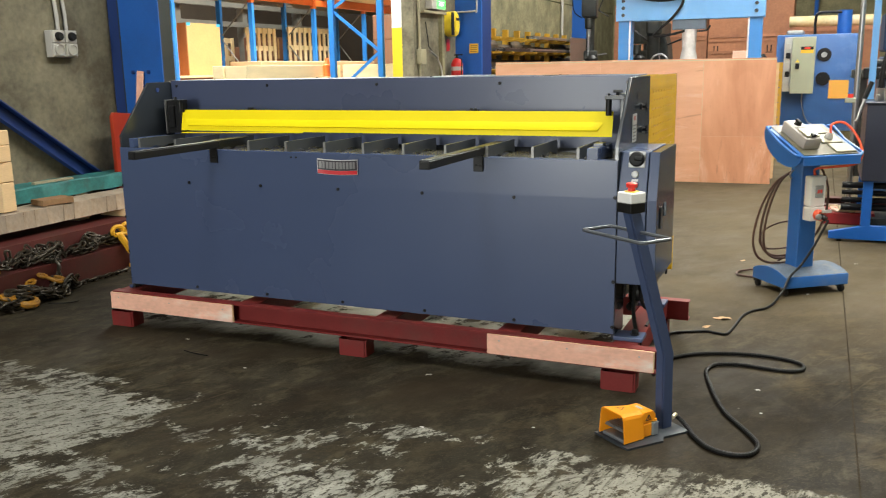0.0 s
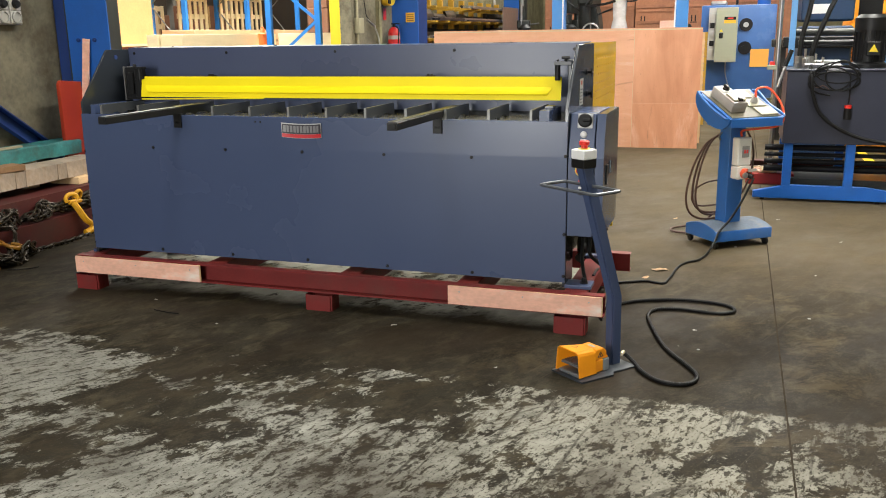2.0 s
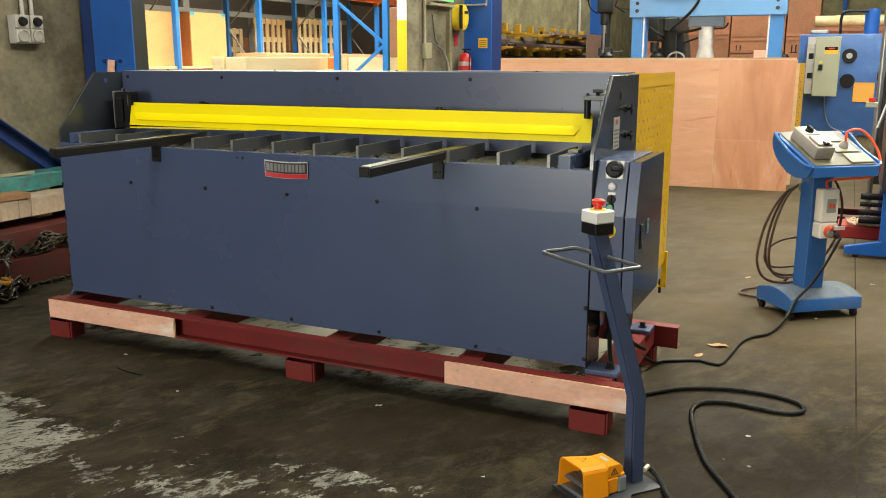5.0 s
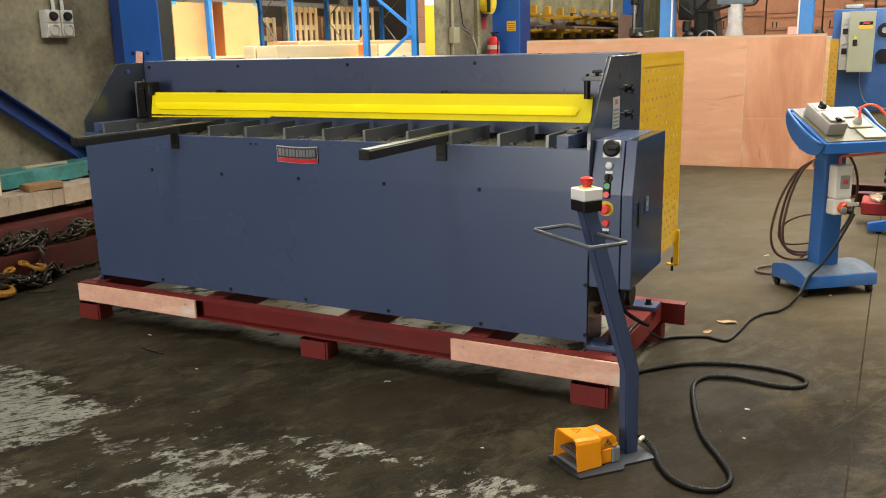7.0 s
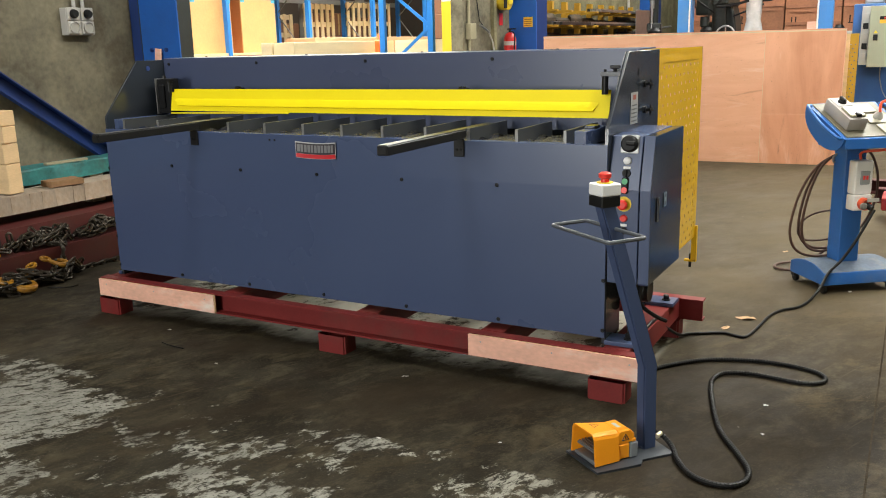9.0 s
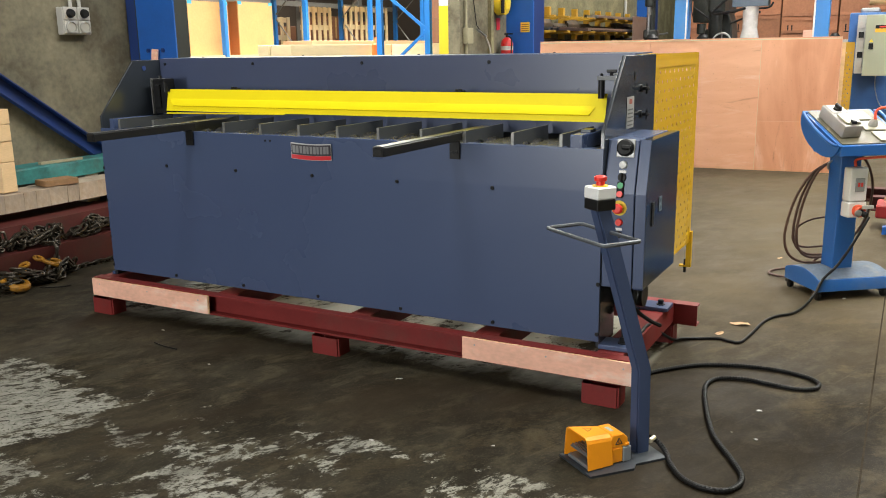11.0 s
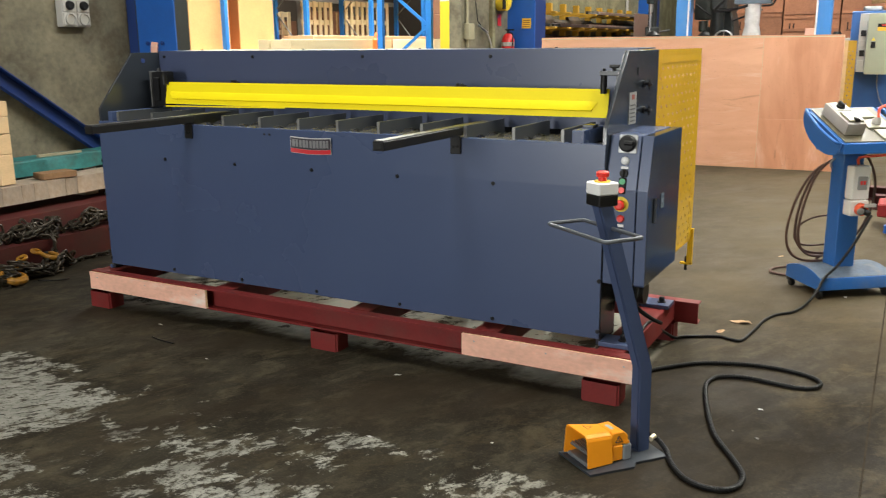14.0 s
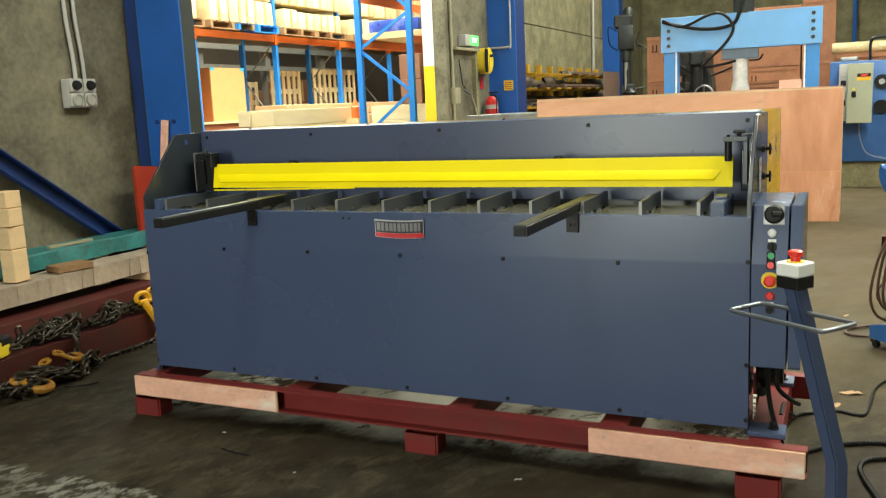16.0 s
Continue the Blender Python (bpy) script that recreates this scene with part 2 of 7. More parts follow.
RED = plain("red_plastic", (0.72, 0.035, 0.025), 0.35)
WHITE = plain("white_plastic", (0.80, 0.80, 0.80), 0.35)
GREEN = plain("green_plastic", (0.03, 0.30, 0.10), 0.35)
SAFETY = plain("safety_yellow", (0.80, 0.60, 0.03), 0.45)
EXTINGUISHER = material("glossy_red_cylinder", (0.55, 0.02, 0.02), 0.3, 0.0, 0.08, 6, 0.03, 100)
CARDBOARD = material("cardboard", (0.45, 0.29, 0.16), 0.8, 0.0, 0.12, 3, 0.1, 40, (0.38, 0.22, 0.12), 0.4, island=0.12)
PALE_CARTON = material("pale_wrapped_carton", (0.62, 0.50, 0.29), 0.5, 0.0, 0.2, 3, 0.25, 30, (0.42, 0.29, 0.14), 0.6, island=0.15)
WRAP = material("stretch_wrap", (0.62, 0.62, 0.62), 0.25, 0.0, 0.15, 9, 0.4, 30)
GREASY = material("greasy_machine_grey", (0.026, 0.029, 0.028), 0.45, 0.3, 0.3, 6, 0.15, 80, (0.12, 0.11, 0.095), 0.4)
TANK = material("dark_navy_tank_paint", (0.030, 0.034, 0.056), 0.38, 0.0, 0.15, 4, 0.1, 120)
MOTOR_BLUE = material("pale_blue_machine_enamel", (0.042, 0.120, 0.33), 0.42, 0.0, 0.25, 2.5, 0.08, 120, (0.20, 0.31, 0.55), 0.55)
ROOF = material("grey_roof_sheet", (0.45, 0.45, 0.43), 0.6, 0.0, 0.1, 1, 0.1, 30)


def concrete_wall(name, colour, stain):
    m = material(name, colour, 0.88, 0.0, 0.50, 3.4, 0.25, 26, stain, 0.9)
    return m


WALL = concrete_wall("bare_precast_concrete", (0.160, 0.144, 0.099), (0.064, 0.050, 0.028))
WALL_FAR = concrete_wall("pale_precast_concrete", (0.205, 0.186, 0.105), (0.13, 0.115, 0.062))
# the bay's dimness is put into this dark lining colour
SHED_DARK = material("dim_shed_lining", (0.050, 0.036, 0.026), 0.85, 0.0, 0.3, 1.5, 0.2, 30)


def floor_material():
    """Oil-dark concrete slab with the remains of a pale floor paint, scuffs and fine speckle."""
    m = bpy.data.materials.new("worn_painted_slab")
    m.use_nodes = True
    n, l = m.node_tree.nodes, m.node_tree.links
    b = n["Principled BSDF"]
    tc = n.new("ShaderNodeTexCoord")
    pos = tc.outputs["Object"]

    def noise_tex(scale, detail, rough=0.6, long=1.0, turn=0.0, distort=0.0):
        """Noise whose features run long in the direction turn."""
        v = pos
        if long != 1.0:
            mp = n.new("ShaderNodeMapping")
            mp.vector_type = "TEXTURE"
            mp.inputs["Scale"].default_value = (long, 1.0, 1.0)
            mp.inputs["Rotation"].default_value = (0, 0, radians(turn))
            l.new(pos, mp.inputs["Vector"])
            v = mp.outputs[0]
        t = n.new("ShaderNodeTexNoise")
        t.inputs["Scale"].default_value, t.inputs["Detail"].default_value = scale, detail
        t.inputs["Roughness"].default_value, t.inputs["Distortion"].default_value = rough, distort
        l.new(v, t.inputs["Vector"])
        return t.outputs["Fac"]

    def math_node(op, a, bb=None, c=None):
        k = n.new("ShaderNodeMath")
        k.operation = op
        for i, v in enumerate((a, bb, c)):
            if v is None:
                continue
            if isinstance(v, (int, float)):
                k.inputs[i].default_value = v
            else:
                l.new(v, k.inputs[i])
        return k.outputs[0]

    def rng(v, a, bb, c=0.0, d=1.0):
        k = n.new("ShaderNodeMapRange")
        for i, x in zip(("From Min", "From Max", "To Min", "To Max"), (a, bb, c, d)):
            k.inputs[i].default_value = x
        l.new(v, k.inputs["Value"])
        return k.outputs[0]

    def blend(f, a, bb):
        k = n.new("ShaderNodeMixRGB")
        l.new(f, k.inputs[0])
        for i, v in ((1, a), (2, bb)):
            if isinstance(v, tuple):
                k.inputs[i].default_value = (*v, 1)
            else:
                l.new(v, k.inputs[i])
        return k.outputs[0]

    sep = n.new("ShaderNodeSeparateXYZ")
    l.new(pos, sep.inputs[0])
    x, y = sep.outputs[0], sep.outputs[1]

    def patch(cx, cy, r, k):
        """A soft round patch of weight k: where paint held on or was worn away."""
        d = n.new("ShaderNodeVectorMath")
        d.operation = "DISTANCE"
        d.inputs[1].default_value = (cx, cy, 0)
        l.new(pos, d.inputs[0])
        return rng(d.outputs["Value"], 0.0, r, k, 0.0)

    big = noise_tex(0.6, 6, 0.6, 1.5, 20)
    mid = noise_tex(2.4, 9, 0.66, 1.6, 60)
    mid2 = noise_tex(6.5, 9, 0.68, 1.7, 95)
    speck = noise_tex(80, 4, 0.6)
    slab = blend(rng(big, 0.34, 0.66), (0.0195, 0.0168, 0.0112), (0.046, 0.0395, 0.0265))
    # browner slab on the open side
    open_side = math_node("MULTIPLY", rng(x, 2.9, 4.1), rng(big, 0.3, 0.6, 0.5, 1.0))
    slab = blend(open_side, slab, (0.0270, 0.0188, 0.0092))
    # oil and grime blotches, trodden dust
    slab = blend(rng(mid, 0.42, 0.58, 0, 0.55), slab, (0.0125, 0.0102, 0.0070))
    slab = blend(rng(mid2, 0.46, 0.58, 0, 0.65), slab, (0.014, 0.0105, 0.0065))
    # old spills and scrubbed spots, fraying at their edges
    stain = noise_tex(3.0, 12, 0.70, 1.5, 70, 0.4)
    slab = blend(rng(stain, 0.49, 0.57, 0, 0.80), slab, (0.0125, 0.0098, 0.0060))
    scrub = noise_tex(4.2, 13, 0.74, 1.7, 35, 0.5)
    slab = blend(math_node("MULTIPLY", rng(scrub, 0.53, 0.60, 0, 0.72), rng(x, 2.2, 3.6, 0.3, 1.0)), slab, (0.074, 0.055, 0.028))
    # paler concrete beyond the machine
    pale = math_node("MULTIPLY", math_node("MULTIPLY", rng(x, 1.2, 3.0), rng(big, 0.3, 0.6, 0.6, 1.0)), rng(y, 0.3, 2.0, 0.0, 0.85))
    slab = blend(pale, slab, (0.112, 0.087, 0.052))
    dust = noise_tex(9.0, 12, 0.74, 1.5, 70, 0.3)
    slab = blend(rng(dust, 0.49, 0.62, 0, 0.42), slab, (0.098, 0.082, 0.050))
    # fine scratches from dragged pallets, and grit
    scratch = math_node("MULTIPLY", rng(noise_tex(42, 2, 0.5, 30.0, 68), 0.66, 0.70), rng(big, 0.40, 0.58, 0.0, 0.5))
    slab = blend(scratch, slab, (0.085, 0.069, 0.043))
    grit = noise_tex(170, 2, 0.5)
    slab = blend(rng(grit, 0.62, 0.72, 0, 0.45), slab, (0.10, 0.085, 0.055))
    slab = blend(rng(grit, 0.40, 0.30, 0, 0.5), slab, (0.009, 0.0075, 0.005))
    slab = blend(rng(speck, 0.56, 0.78, 0, 0.4), slab, (0.12, 0.095, 0.065))
    # old pale paint in two lanes, one before the machine with a straight edge, one under it
    coarse = noise_tex(1.5, 4, 0.55, 1.25, 30)
    flakes = noise_tex(10.5, 12, 0.77, 1.45, 60, 0.3)
    chips_a, chips_b = noise_tex(32, 5, 0.68, 2.4, 52), noise_tex(36, 5, 0.68, 2.0, 74)
    side = rng(x, 1.2, 2.2)
    chips = math_node("ADD", math_node("MULTIPLY", chips_b, side), math_node("MULTIPLY", chips_a, math_node("SUBTRACT", 1.0, side)))
    drag = noise_tex(26, 3, 0.5, 16.0, 82)
    drag2 = noise_tex(16, 3, 0.5, 12.0, 48)
    held = patch(0.35, -1.18, 0.80, 0.22)
    for q in (patch(3.3, -1.35, 1.0, 0.12), patch(2.05, -1.85, 0.95, 0.26), patch(4.3, -1.2, 0.9, 0.10), patch(1.75, -0.95, 0.75, -0.17), patch(1.30, -1.95, 0.36, -0.20), patch(0.75, -1.42, 0.60, 0.20), patch(0.80, -0.84, 0.32, -0.12), patch(1.28, -1.22, 0.30, -0.14), patch(2.55, -1.1, 0.3, -0.10), patch(3.62, -1.2, 0.22, -0.16), patch(1.75, -1.62, 0.22, -0.18), patch(2.84, -0.95, 0.30, 0.13), patch(2.45, -1.0, 0.32, -0.12)):
        held = math_node("ADD", held, q)
    clumps = noise_tex(4.2, 6, 0.62, 1.3, 40, 0.2)
    f = math_node("ADD", math_node("MULTIPLY_ADD", coarse, 0.80, -0.40), math_node("MULTIPLY_ADD", clumps, 0.75, -0.375))
    f = math_node("ADD", f, math_node("MULTIPLY_ADD", flakes, 1.5, -0.75))
    f = math_node("ADD", f, held)
    f = math_node("ADD", f, rng(x, 1.9, 2.7, 0.0, 0.02))
    lane = math_node("SUBTRACT", math_node("MULTIPLY_ADD", flakes, 0.30, -0.93), y)
    paint = math_node("MULTIPLY", rng(f, 0.020, 0.085), rng(lane, 0.0, 0.03))
    paint = math_node("MULTIPLY", paint, rng(chips, 0.525, 0.585, 1.0, 0.08))
    pits = noise_tex(95, 4, 0.65, 1.4, 60)
    paint = math_node("MULTIPLY", paint, rng(pits, 0.575, 0.615, 1.0, 0.15))
    paint = math_node("MULTIPLY", paint, math_node("MAXIMUM", rng(drag, 0.58, 0.67, 1.0, 0.25), rng(x, 2.6, 1.8)))
    paint = math_node("MULTIPLY", paint, math_node("MAXIMUM", rng(drag2, 0.62, 0.70, 1.0, 0.35), rng(x, 2.0, 1.3)))
    lane2 = math_node("MULTIPLY", rng(math_node("ADD", y, math_node("MULTIPLY_ADD", mid, 0.6, -0.3)), -0.02, 0.10), rng(y, 1.5, 1.2))
    under = math_node("MULTIPLY", rng(f, -0.12, -0.01, 0.0, 0.85), lane2)
    under = math_node("MULTIPLY", under, math_node("MULTIPLY", rng(x, 2.92, 2.74), rng(x, -0.06, 0.06)))
    paint = math_node("MAXIMUM", paint, under)
    # darker patch around the pedal and the cable run
    pedal_patch = patch(3.36, -0.12, 0.95, 0.66)
    pedal_patch = math_node("MULTIPLY", rng(math_node("ADD", pedal_patch, math_node("MULTIPLY_ADD", stain, 1.6, -0.8)), 0.16, 0.42, 0.0, 0.62), 1.0)
    slab = blend(pedal_patch, slab, (0.0150, 0.0102, 0.0056))
    # stray flecks on the bare lane
    fleck = math_node("MULTIPLY", rng(noise_tex(20, 6, 0.7), 0.70, 0.73), 0.5)
    paint = math_node("MAXIMUM", paint, fleck)
    tone = blend(rng(flakes, 0.35, 0.65), (0.17, 0.168, 0.145), (0.36, 0.355, 0.31))
    # greyer towards the wall, browner towards the open side
    tone = blend(rng(x, 2.2, 3.3, 0.0, 0.5), tone, (0.215, 0.195, 0.145))
    tone = blend(rng(x, 2.6, 0.4, 0.0, 0.55), tone, (0.115, 0.11, 0.094))
    # paint under the machine brightened, standing in for light from behind it
    tone = blend(rng(y, -0.1, 0.1), tone, (0.50, 0.49, 0.42))
    col = blend(paint, slab, tone)
    # soft tyre grime rubbed over paint and slab alike
    rub = noise_tex(1.9, 7, 0.62, 2.6, 62)
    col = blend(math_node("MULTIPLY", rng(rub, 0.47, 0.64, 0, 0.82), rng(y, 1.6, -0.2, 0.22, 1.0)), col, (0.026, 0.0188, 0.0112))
    l.new(col, b.inputs["Base Color"])
    ro = rng(mid, 0.35, 0.65, 0.82, 0.55)
    b.inputs["Specular IOR Level"].default_value = 0.10
    l.new(ro, b.inputs["Roughness"])
    bp = n.new("ShaderNodeBump")
    bp.inputs["Strength"].default_value, bp.inputs["Distance"].default_value = 0.25, 0.004
    l.new(math_node("ADD", math_node("MULTIPLY", paint, 0.4), math_node("MULTIPLY", speck, 0.4)), bp.inputs["Height"])
    l.new(bp.outputs[0], b.inputs["Normal"])
    return m


FLOOR = floor_material()

# ---------------------------------------------------------------- helpers


def rot2(a):
    return Matrix.Rotation(radians(a), 4, "Z")


def thing(name, at, label, category, turn=0.0, group="", kind=""):
    o = new(name)
    o.empty_display_size = 0.1
    o.matrix_basis = Matrix.Translation(at) @ rot2(turn)
    return tagged(o, label, category, group, kind)


def root_matrix(o):
    return root_matrix(o.parent) @ o.matrix_basis if o.parent else o.matrix_basis.copy()


def finish(name, bm, mat, smooth=False):
    me = bpy.data.meshes.new(name)
    bmesh.ops.recalc_face_normals(bm, faces=bm.faces)
    bm.to_mesh(me)
    bm.free()
    me.materials.append(mat)
    if smooth:
        me.shade_smooth()
        me.set_sharp_from_angle(angle=radians(35))
    return me


def part(name, bm, mat, parent, label="", local=False, smooth=True):
    """One mesh under a thing or a part; built in world places unless local."""
    me = finish(name, bm, mat, smooth)
    o = new(name, me)
    o.parent = parent
    if not local:
        me.transform(root_matrix(parent).inverted())
    return tagged(o, label)


def solo(name, bm, mat, label, category, kind="", group="", smooth=True, at=(0, 0, 0), turn=0.0):
    """A thing that is one mesh; the mesh is built about its own origin."""
    o = new(name, finish(name, bm, mat, smooth))
    o.matrix_basis = Matrix.Translation(at) @ rot2(turn)
    return tagged(o, label, category, group, kind)


def box(x0, x1, y0, y1, z0, z1, bevel=0.0, bm=None, m=None, seg=1):
    bm = bm or bmesh.new()
    r = bmesh.ops.create_cube(bm, size=1.0)
    vs = r["verts"]
    for v in vs:
        v.co = Vector(((x0 + x1) / 2 + v.co.x * (x1 - x0), (y0 + y1) / 2 + v.co.y * (y1 - y0), (z0 + z1) / 2 + v.co.z * (z1 - z0)))
    if bevel:
        es = list({e for v in vs for e in v.link_edges})
        r = bmesh.ops.bevel(bm, geom=es, offset=bevel, segments=seg, affect="EDGES", profile=0.5)
        vs = list({v for f in r["faces"] for v in f.verts} | {v for v in vs if v.is_valid})
    if m is not None:
        bmesh.ops.transform(bm, matrix=m, verts=vs)
    return bm


def rod(p0, p1, r, seg=12, bm=None, r2=None, cap=True):
    bm = bm or bmesh.new()
    p0, p1 = Vector(p0), Vector(p1)
    d = p1 - p0
    m = Matrix.Translation((p0 + p1) / 2) @ d.to_track_quat("Z", "Y").to_matrix().to_4x4()
    bmesh.ops.create_cone(bm, cap_ends=cap, segments=seg, radius1=r, radius2=r if r2 is None else r2, depth=d.length, matrix=m)
    return bm


def smooth_path(pts, steps=6, closed=False):
    """A Catmull-Rom line through the points."""
    p = [Vector(q) for q in pts]
    out = []
    n = len(p)
    last = n if closed else n - 1
    for i in range(last):
        if closed:
            a, b, c, d = p[(i - 1) % n], p[i], p[(i + 1) % n], p[(i + 2) % n]
        else:
            a, b, c, d = p[max(i - 1, 0)], p[i], p[i + 1], p[min(i + 2, n - 1)]
        for k in range(steps):
            t = k / steps
            out.append(0.5 * ((2 * b) + (c - a) * t + (2 * a - 5 * b + 4 * c - d) * t * t + (3 * b - a - 3 * c + d) * t * t * t))
    if not closed:
        out.append(p[-1])
    return out


def tube(pts, r, seg=8, bm=None, closed=False):
    """A round tube along a line of points."""
    bm = bm or bmesh.new()
    p = [Vector(q) for q in pts]
    n = len(p)
    rings = []
    up = Vector((0, 0, 1))
    prev = None
    for i in range(n):
        a, b = (p[i - 1], p[(i + 1) % n]) if closed else (p[max(i - 1, 0)], p[min(i + 1, n - 1)])
        d = (b - a).normalized()
        ref = prev if prev is not None else (up if abs(d.z) < 0.9 else Vector((1, 0, 0)))
        s = (ref - d * ref.dot(d))
        if s.length < 1e-4:
            s = d.orthogonal()
        s.normalize()
        prev = s
        t = d.cross(s)
        rings.append([bm.verts.new(p[i] + (s * math.cos(2 * math.pi * k / seg) + t * math.sin(2 * math.pi * k / seg)) * r) for k in range(seg)])
    for i in range(n if closed else n - 1):
        a, b = rings[i], rings[(i + 1) % n]
        for k in range(seg):
            bm.faces.new((a[k], a[(k + 1) % seg], b[(k + 1) % seg], b[k]))
    if not closed:
        bm.faces.new(rings[0])
        bm.faces.new(rings[-1])
    return bm


def prism(poly, axis, a, b, bevel=0.0, bm=None):
    """A flat outline pushed along an axis from a to b. The outline's two numbers are the other two axes, in order."""
    bm = bm or bmesh.new()

    def put(u, v, w):
        return {"x": (w, u, v), "y": (u, w, v), "z": (u, v, w)}[axis]

    lo = [bm.verts.new(put(u, v, a)) for u, v in poly]
    hi = [bm.verts.new(put(u, v, b)) for u, v in poly]
    n = len(poly)
    fs = [bm.faces.new(lo), bm.faces.new(hi)]
    for i in range(n):
        fs.append(bm.faces.new((lo[i], lo[(i + 1) % n], hi[(i + 1) % n], hi[i])))
    if bevel:
        bmesh.ops.recalc_face_normals(bm, faces=fs)
        bmesh.ops.bevel(bm, geom=list({e for f in fs for e in f.edges}), offset=bevel, segments=1, affect="EDGES")
    return bm


def lathe(profile, at, seg=24, axis="z", bm=None):
    """Rings of (radius, height) turned about an axis through at."""
    bm = bm or bmesh.new()
    at = Vector(at)
    rings = []
    for r, h in profile:
        ring = []
        for k in range(seg):
            a = 2 * math.pi * k / seg
            u, v = r * math.cos(a), r * math.sin(a)
            q = {"z": (u, v, h), "y": (u, h, v), "x": (h, u, v)}[axis]
            ring.append(bm.verts.new(at + Vector(q)))
        rings.append(ring)
    for a, b in zip(rings, rings[1:]):
        for k in range(seg):
            bm.faces.new((a[k], a[(k + 1) % seg], b[(k + 1) % seg], b[k]))
    bm.faces.new(rings[0])
    bm.faces.new(rings[-1])
    return bm


def piece(name, me, parent, m, label=""):
    """A further object on a shared mesh, under a thing; m is its place in the world."""
    o = new(name, me)
    o.parent = parent
    o.matrix_basis = root_matrix(parent).inverted() @ m
    return tagged(o, label)


# ---------------------------------------------------------------- the hall
HX0, HX1, HY0, HY1, HZ = -1.87, 9.0, -11.0, 21.0, 6.5
bm = box(-14.0, HX1 + 0.3, HY0 - 6.0, HY1 + 0.3, -0.25, 0.0)
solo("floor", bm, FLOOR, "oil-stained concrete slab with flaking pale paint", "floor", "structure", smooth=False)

# sawn joints of the slab
def joint(name, p, q, w=0.007):
    d = Vector((q[0] - p[0], q[1] - p[1], 0))
    s = Vector((-d.y, d.x, 0)).normalized() * w / 2
    b = bmesh.new()
    vs = [b.verts.new(Vector((*p, 0.0012)) + s), b.verts.new(Vector((*p, 0.0012)) - s), b.verts.new(Vector((*q, 0.0012)) - s), b.verts.new(Vector((*q, 0.0012)) + s)]
    b.faces.new(vs)
    solo(name, b, JOINT, "dark saw-cut joint in the slab", "floor joint", "structure", smooth=False)


JOINT = material("dark_joint_filler", (0.042, 0.034, 0.025), 0.85, 0.0, 0.4, 8, 0.2, 80)
JOINT.node_tree.nodes["Principled BSDF"].inputs["Specular IOR Level"].default_value = 0.0
joint("floor_joint", (3.80, -10.9), (3.80, 20.9))

T = 0.18
# near precast wall with its end at the storage opening, the far one beyond it
solo("wall_west", box(HX0 - T, HX0, HY0, 2.12, 0, HZ), WALL, "bare grey precast concrete wall with stains", "wall", "structure", smooth=False)
# section by the opening: its dimmer light is put into the darker concrete
solo("wall_west_far", box(HX0 - T, HX0, 7.86, 10.0, 0, HZ), WALL, "concrete wall beside the storage opening, in the darker tone", "wall", "structure", smooth=False)
solo("wall_west_end", box(HX0 - T, HX0, 10.0, HY1, 0, 2.755), WALL_FAR, "pale precast concrete lower wall panel", "wall", "structure", smooth=False)
solo("wall_west_upper", box(HX0 - T, HX0 - 0.004, 10.0, HY1, 2.775, HZ), WALL_FAR, "pale precast concrete upper wall panel", "wall", "structure", smooth=False)
solo("wall_lintel", box(HX0 - T, HX0, 2.12, 7.86, 4.6, HZ), WALL_FAR, "concrete panel over the storage opening", "wall", "structure", smooth=False)
solo("wall_north", box(HX0 - T, HX1, HY1, HY1 + T, 0, HZ), WALL_FAR, "pale concrete end wall of the hall", "wall", "structure", smooth=False)
# east and south walls are out of view, added to close the hall
solo("wall_east", box(HX1, HX1 + T, HY0, HY1, 0, HZ), WALL_FAR, "plain concrete side wall of the hall", "wall", "structure", smooth=False)
solo("wall_south_a", box(HX0, -1.05, HY0 - T, HY0, 0, HZ), WALL, "plain concrete wall beside the big door", "wall", "structure", smooth=False)
solo("wall_south_b", box(1.45, HX1, HY0 - T, HY0, 0, HZ), WALL, "plain concrete wall beside the big door", "wall", "structure", smooth=False)
solo("wall_south_c", box(-1.05, 1.45, HY0 - T, HY0, 4.1, HZ), WALL, "plain concrete wall over the big door", "wall", "structure", smooth=False)


def slab_with_holes(x0, x1, y0, y1, z0, z1, holes):
    """A flat roof with rectangular openings: strips between them."""
    b = bmesh.new()
    ys = sorted({y0, y1, *[h[2] for h in holes], *[h[3] for h in holes]})
    for a, c in zip(ys, ys[1:]):
        cuts = sorted((h[0], h[1]) for h in holes if h[2] <= a and h[3] >= c)
        xs = x0
        for p, q in cuts + [(x1, x1)]:
            if p > xs:
                box(xs, p, a, c, z0, z1, bm=b)
            xs = q
    return b


# unseen roof, its openings set over the added lamps
solo("ceiling", slab_with_holes(HX0 - T, HX1 + T, HY0 - T, HY1 + T, HZ, HZ + 0.1, [(0.9, 2.1, -6.1, 3.1), (4.2, 5.4, -1.6, 10.6), (0.9, 2.1, 7.9, 17.1)]), ROOF, "unseen grey metal roof with openings over the added lamps", "ceiling", "structure", smooth=False)
# the storage bay next door, with an unseen roof and south wall
solo("bay_wall_west", box(-12.2, -12.0, -1.0, 21.0, 0, HZ), SHED_DARK, "storage bay lining, darkened in colour", "wall", "structure", smooth=False)
solo("bay_wall_north", box(-12.0, HX0 - T, 21.0, 21.2, 0, HZ), SHED_DARK, "storage bay end wall, darkened in colour", "wall", "structure", smooth=False)
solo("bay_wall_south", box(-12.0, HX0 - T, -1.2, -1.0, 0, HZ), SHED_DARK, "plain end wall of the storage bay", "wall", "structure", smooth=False)
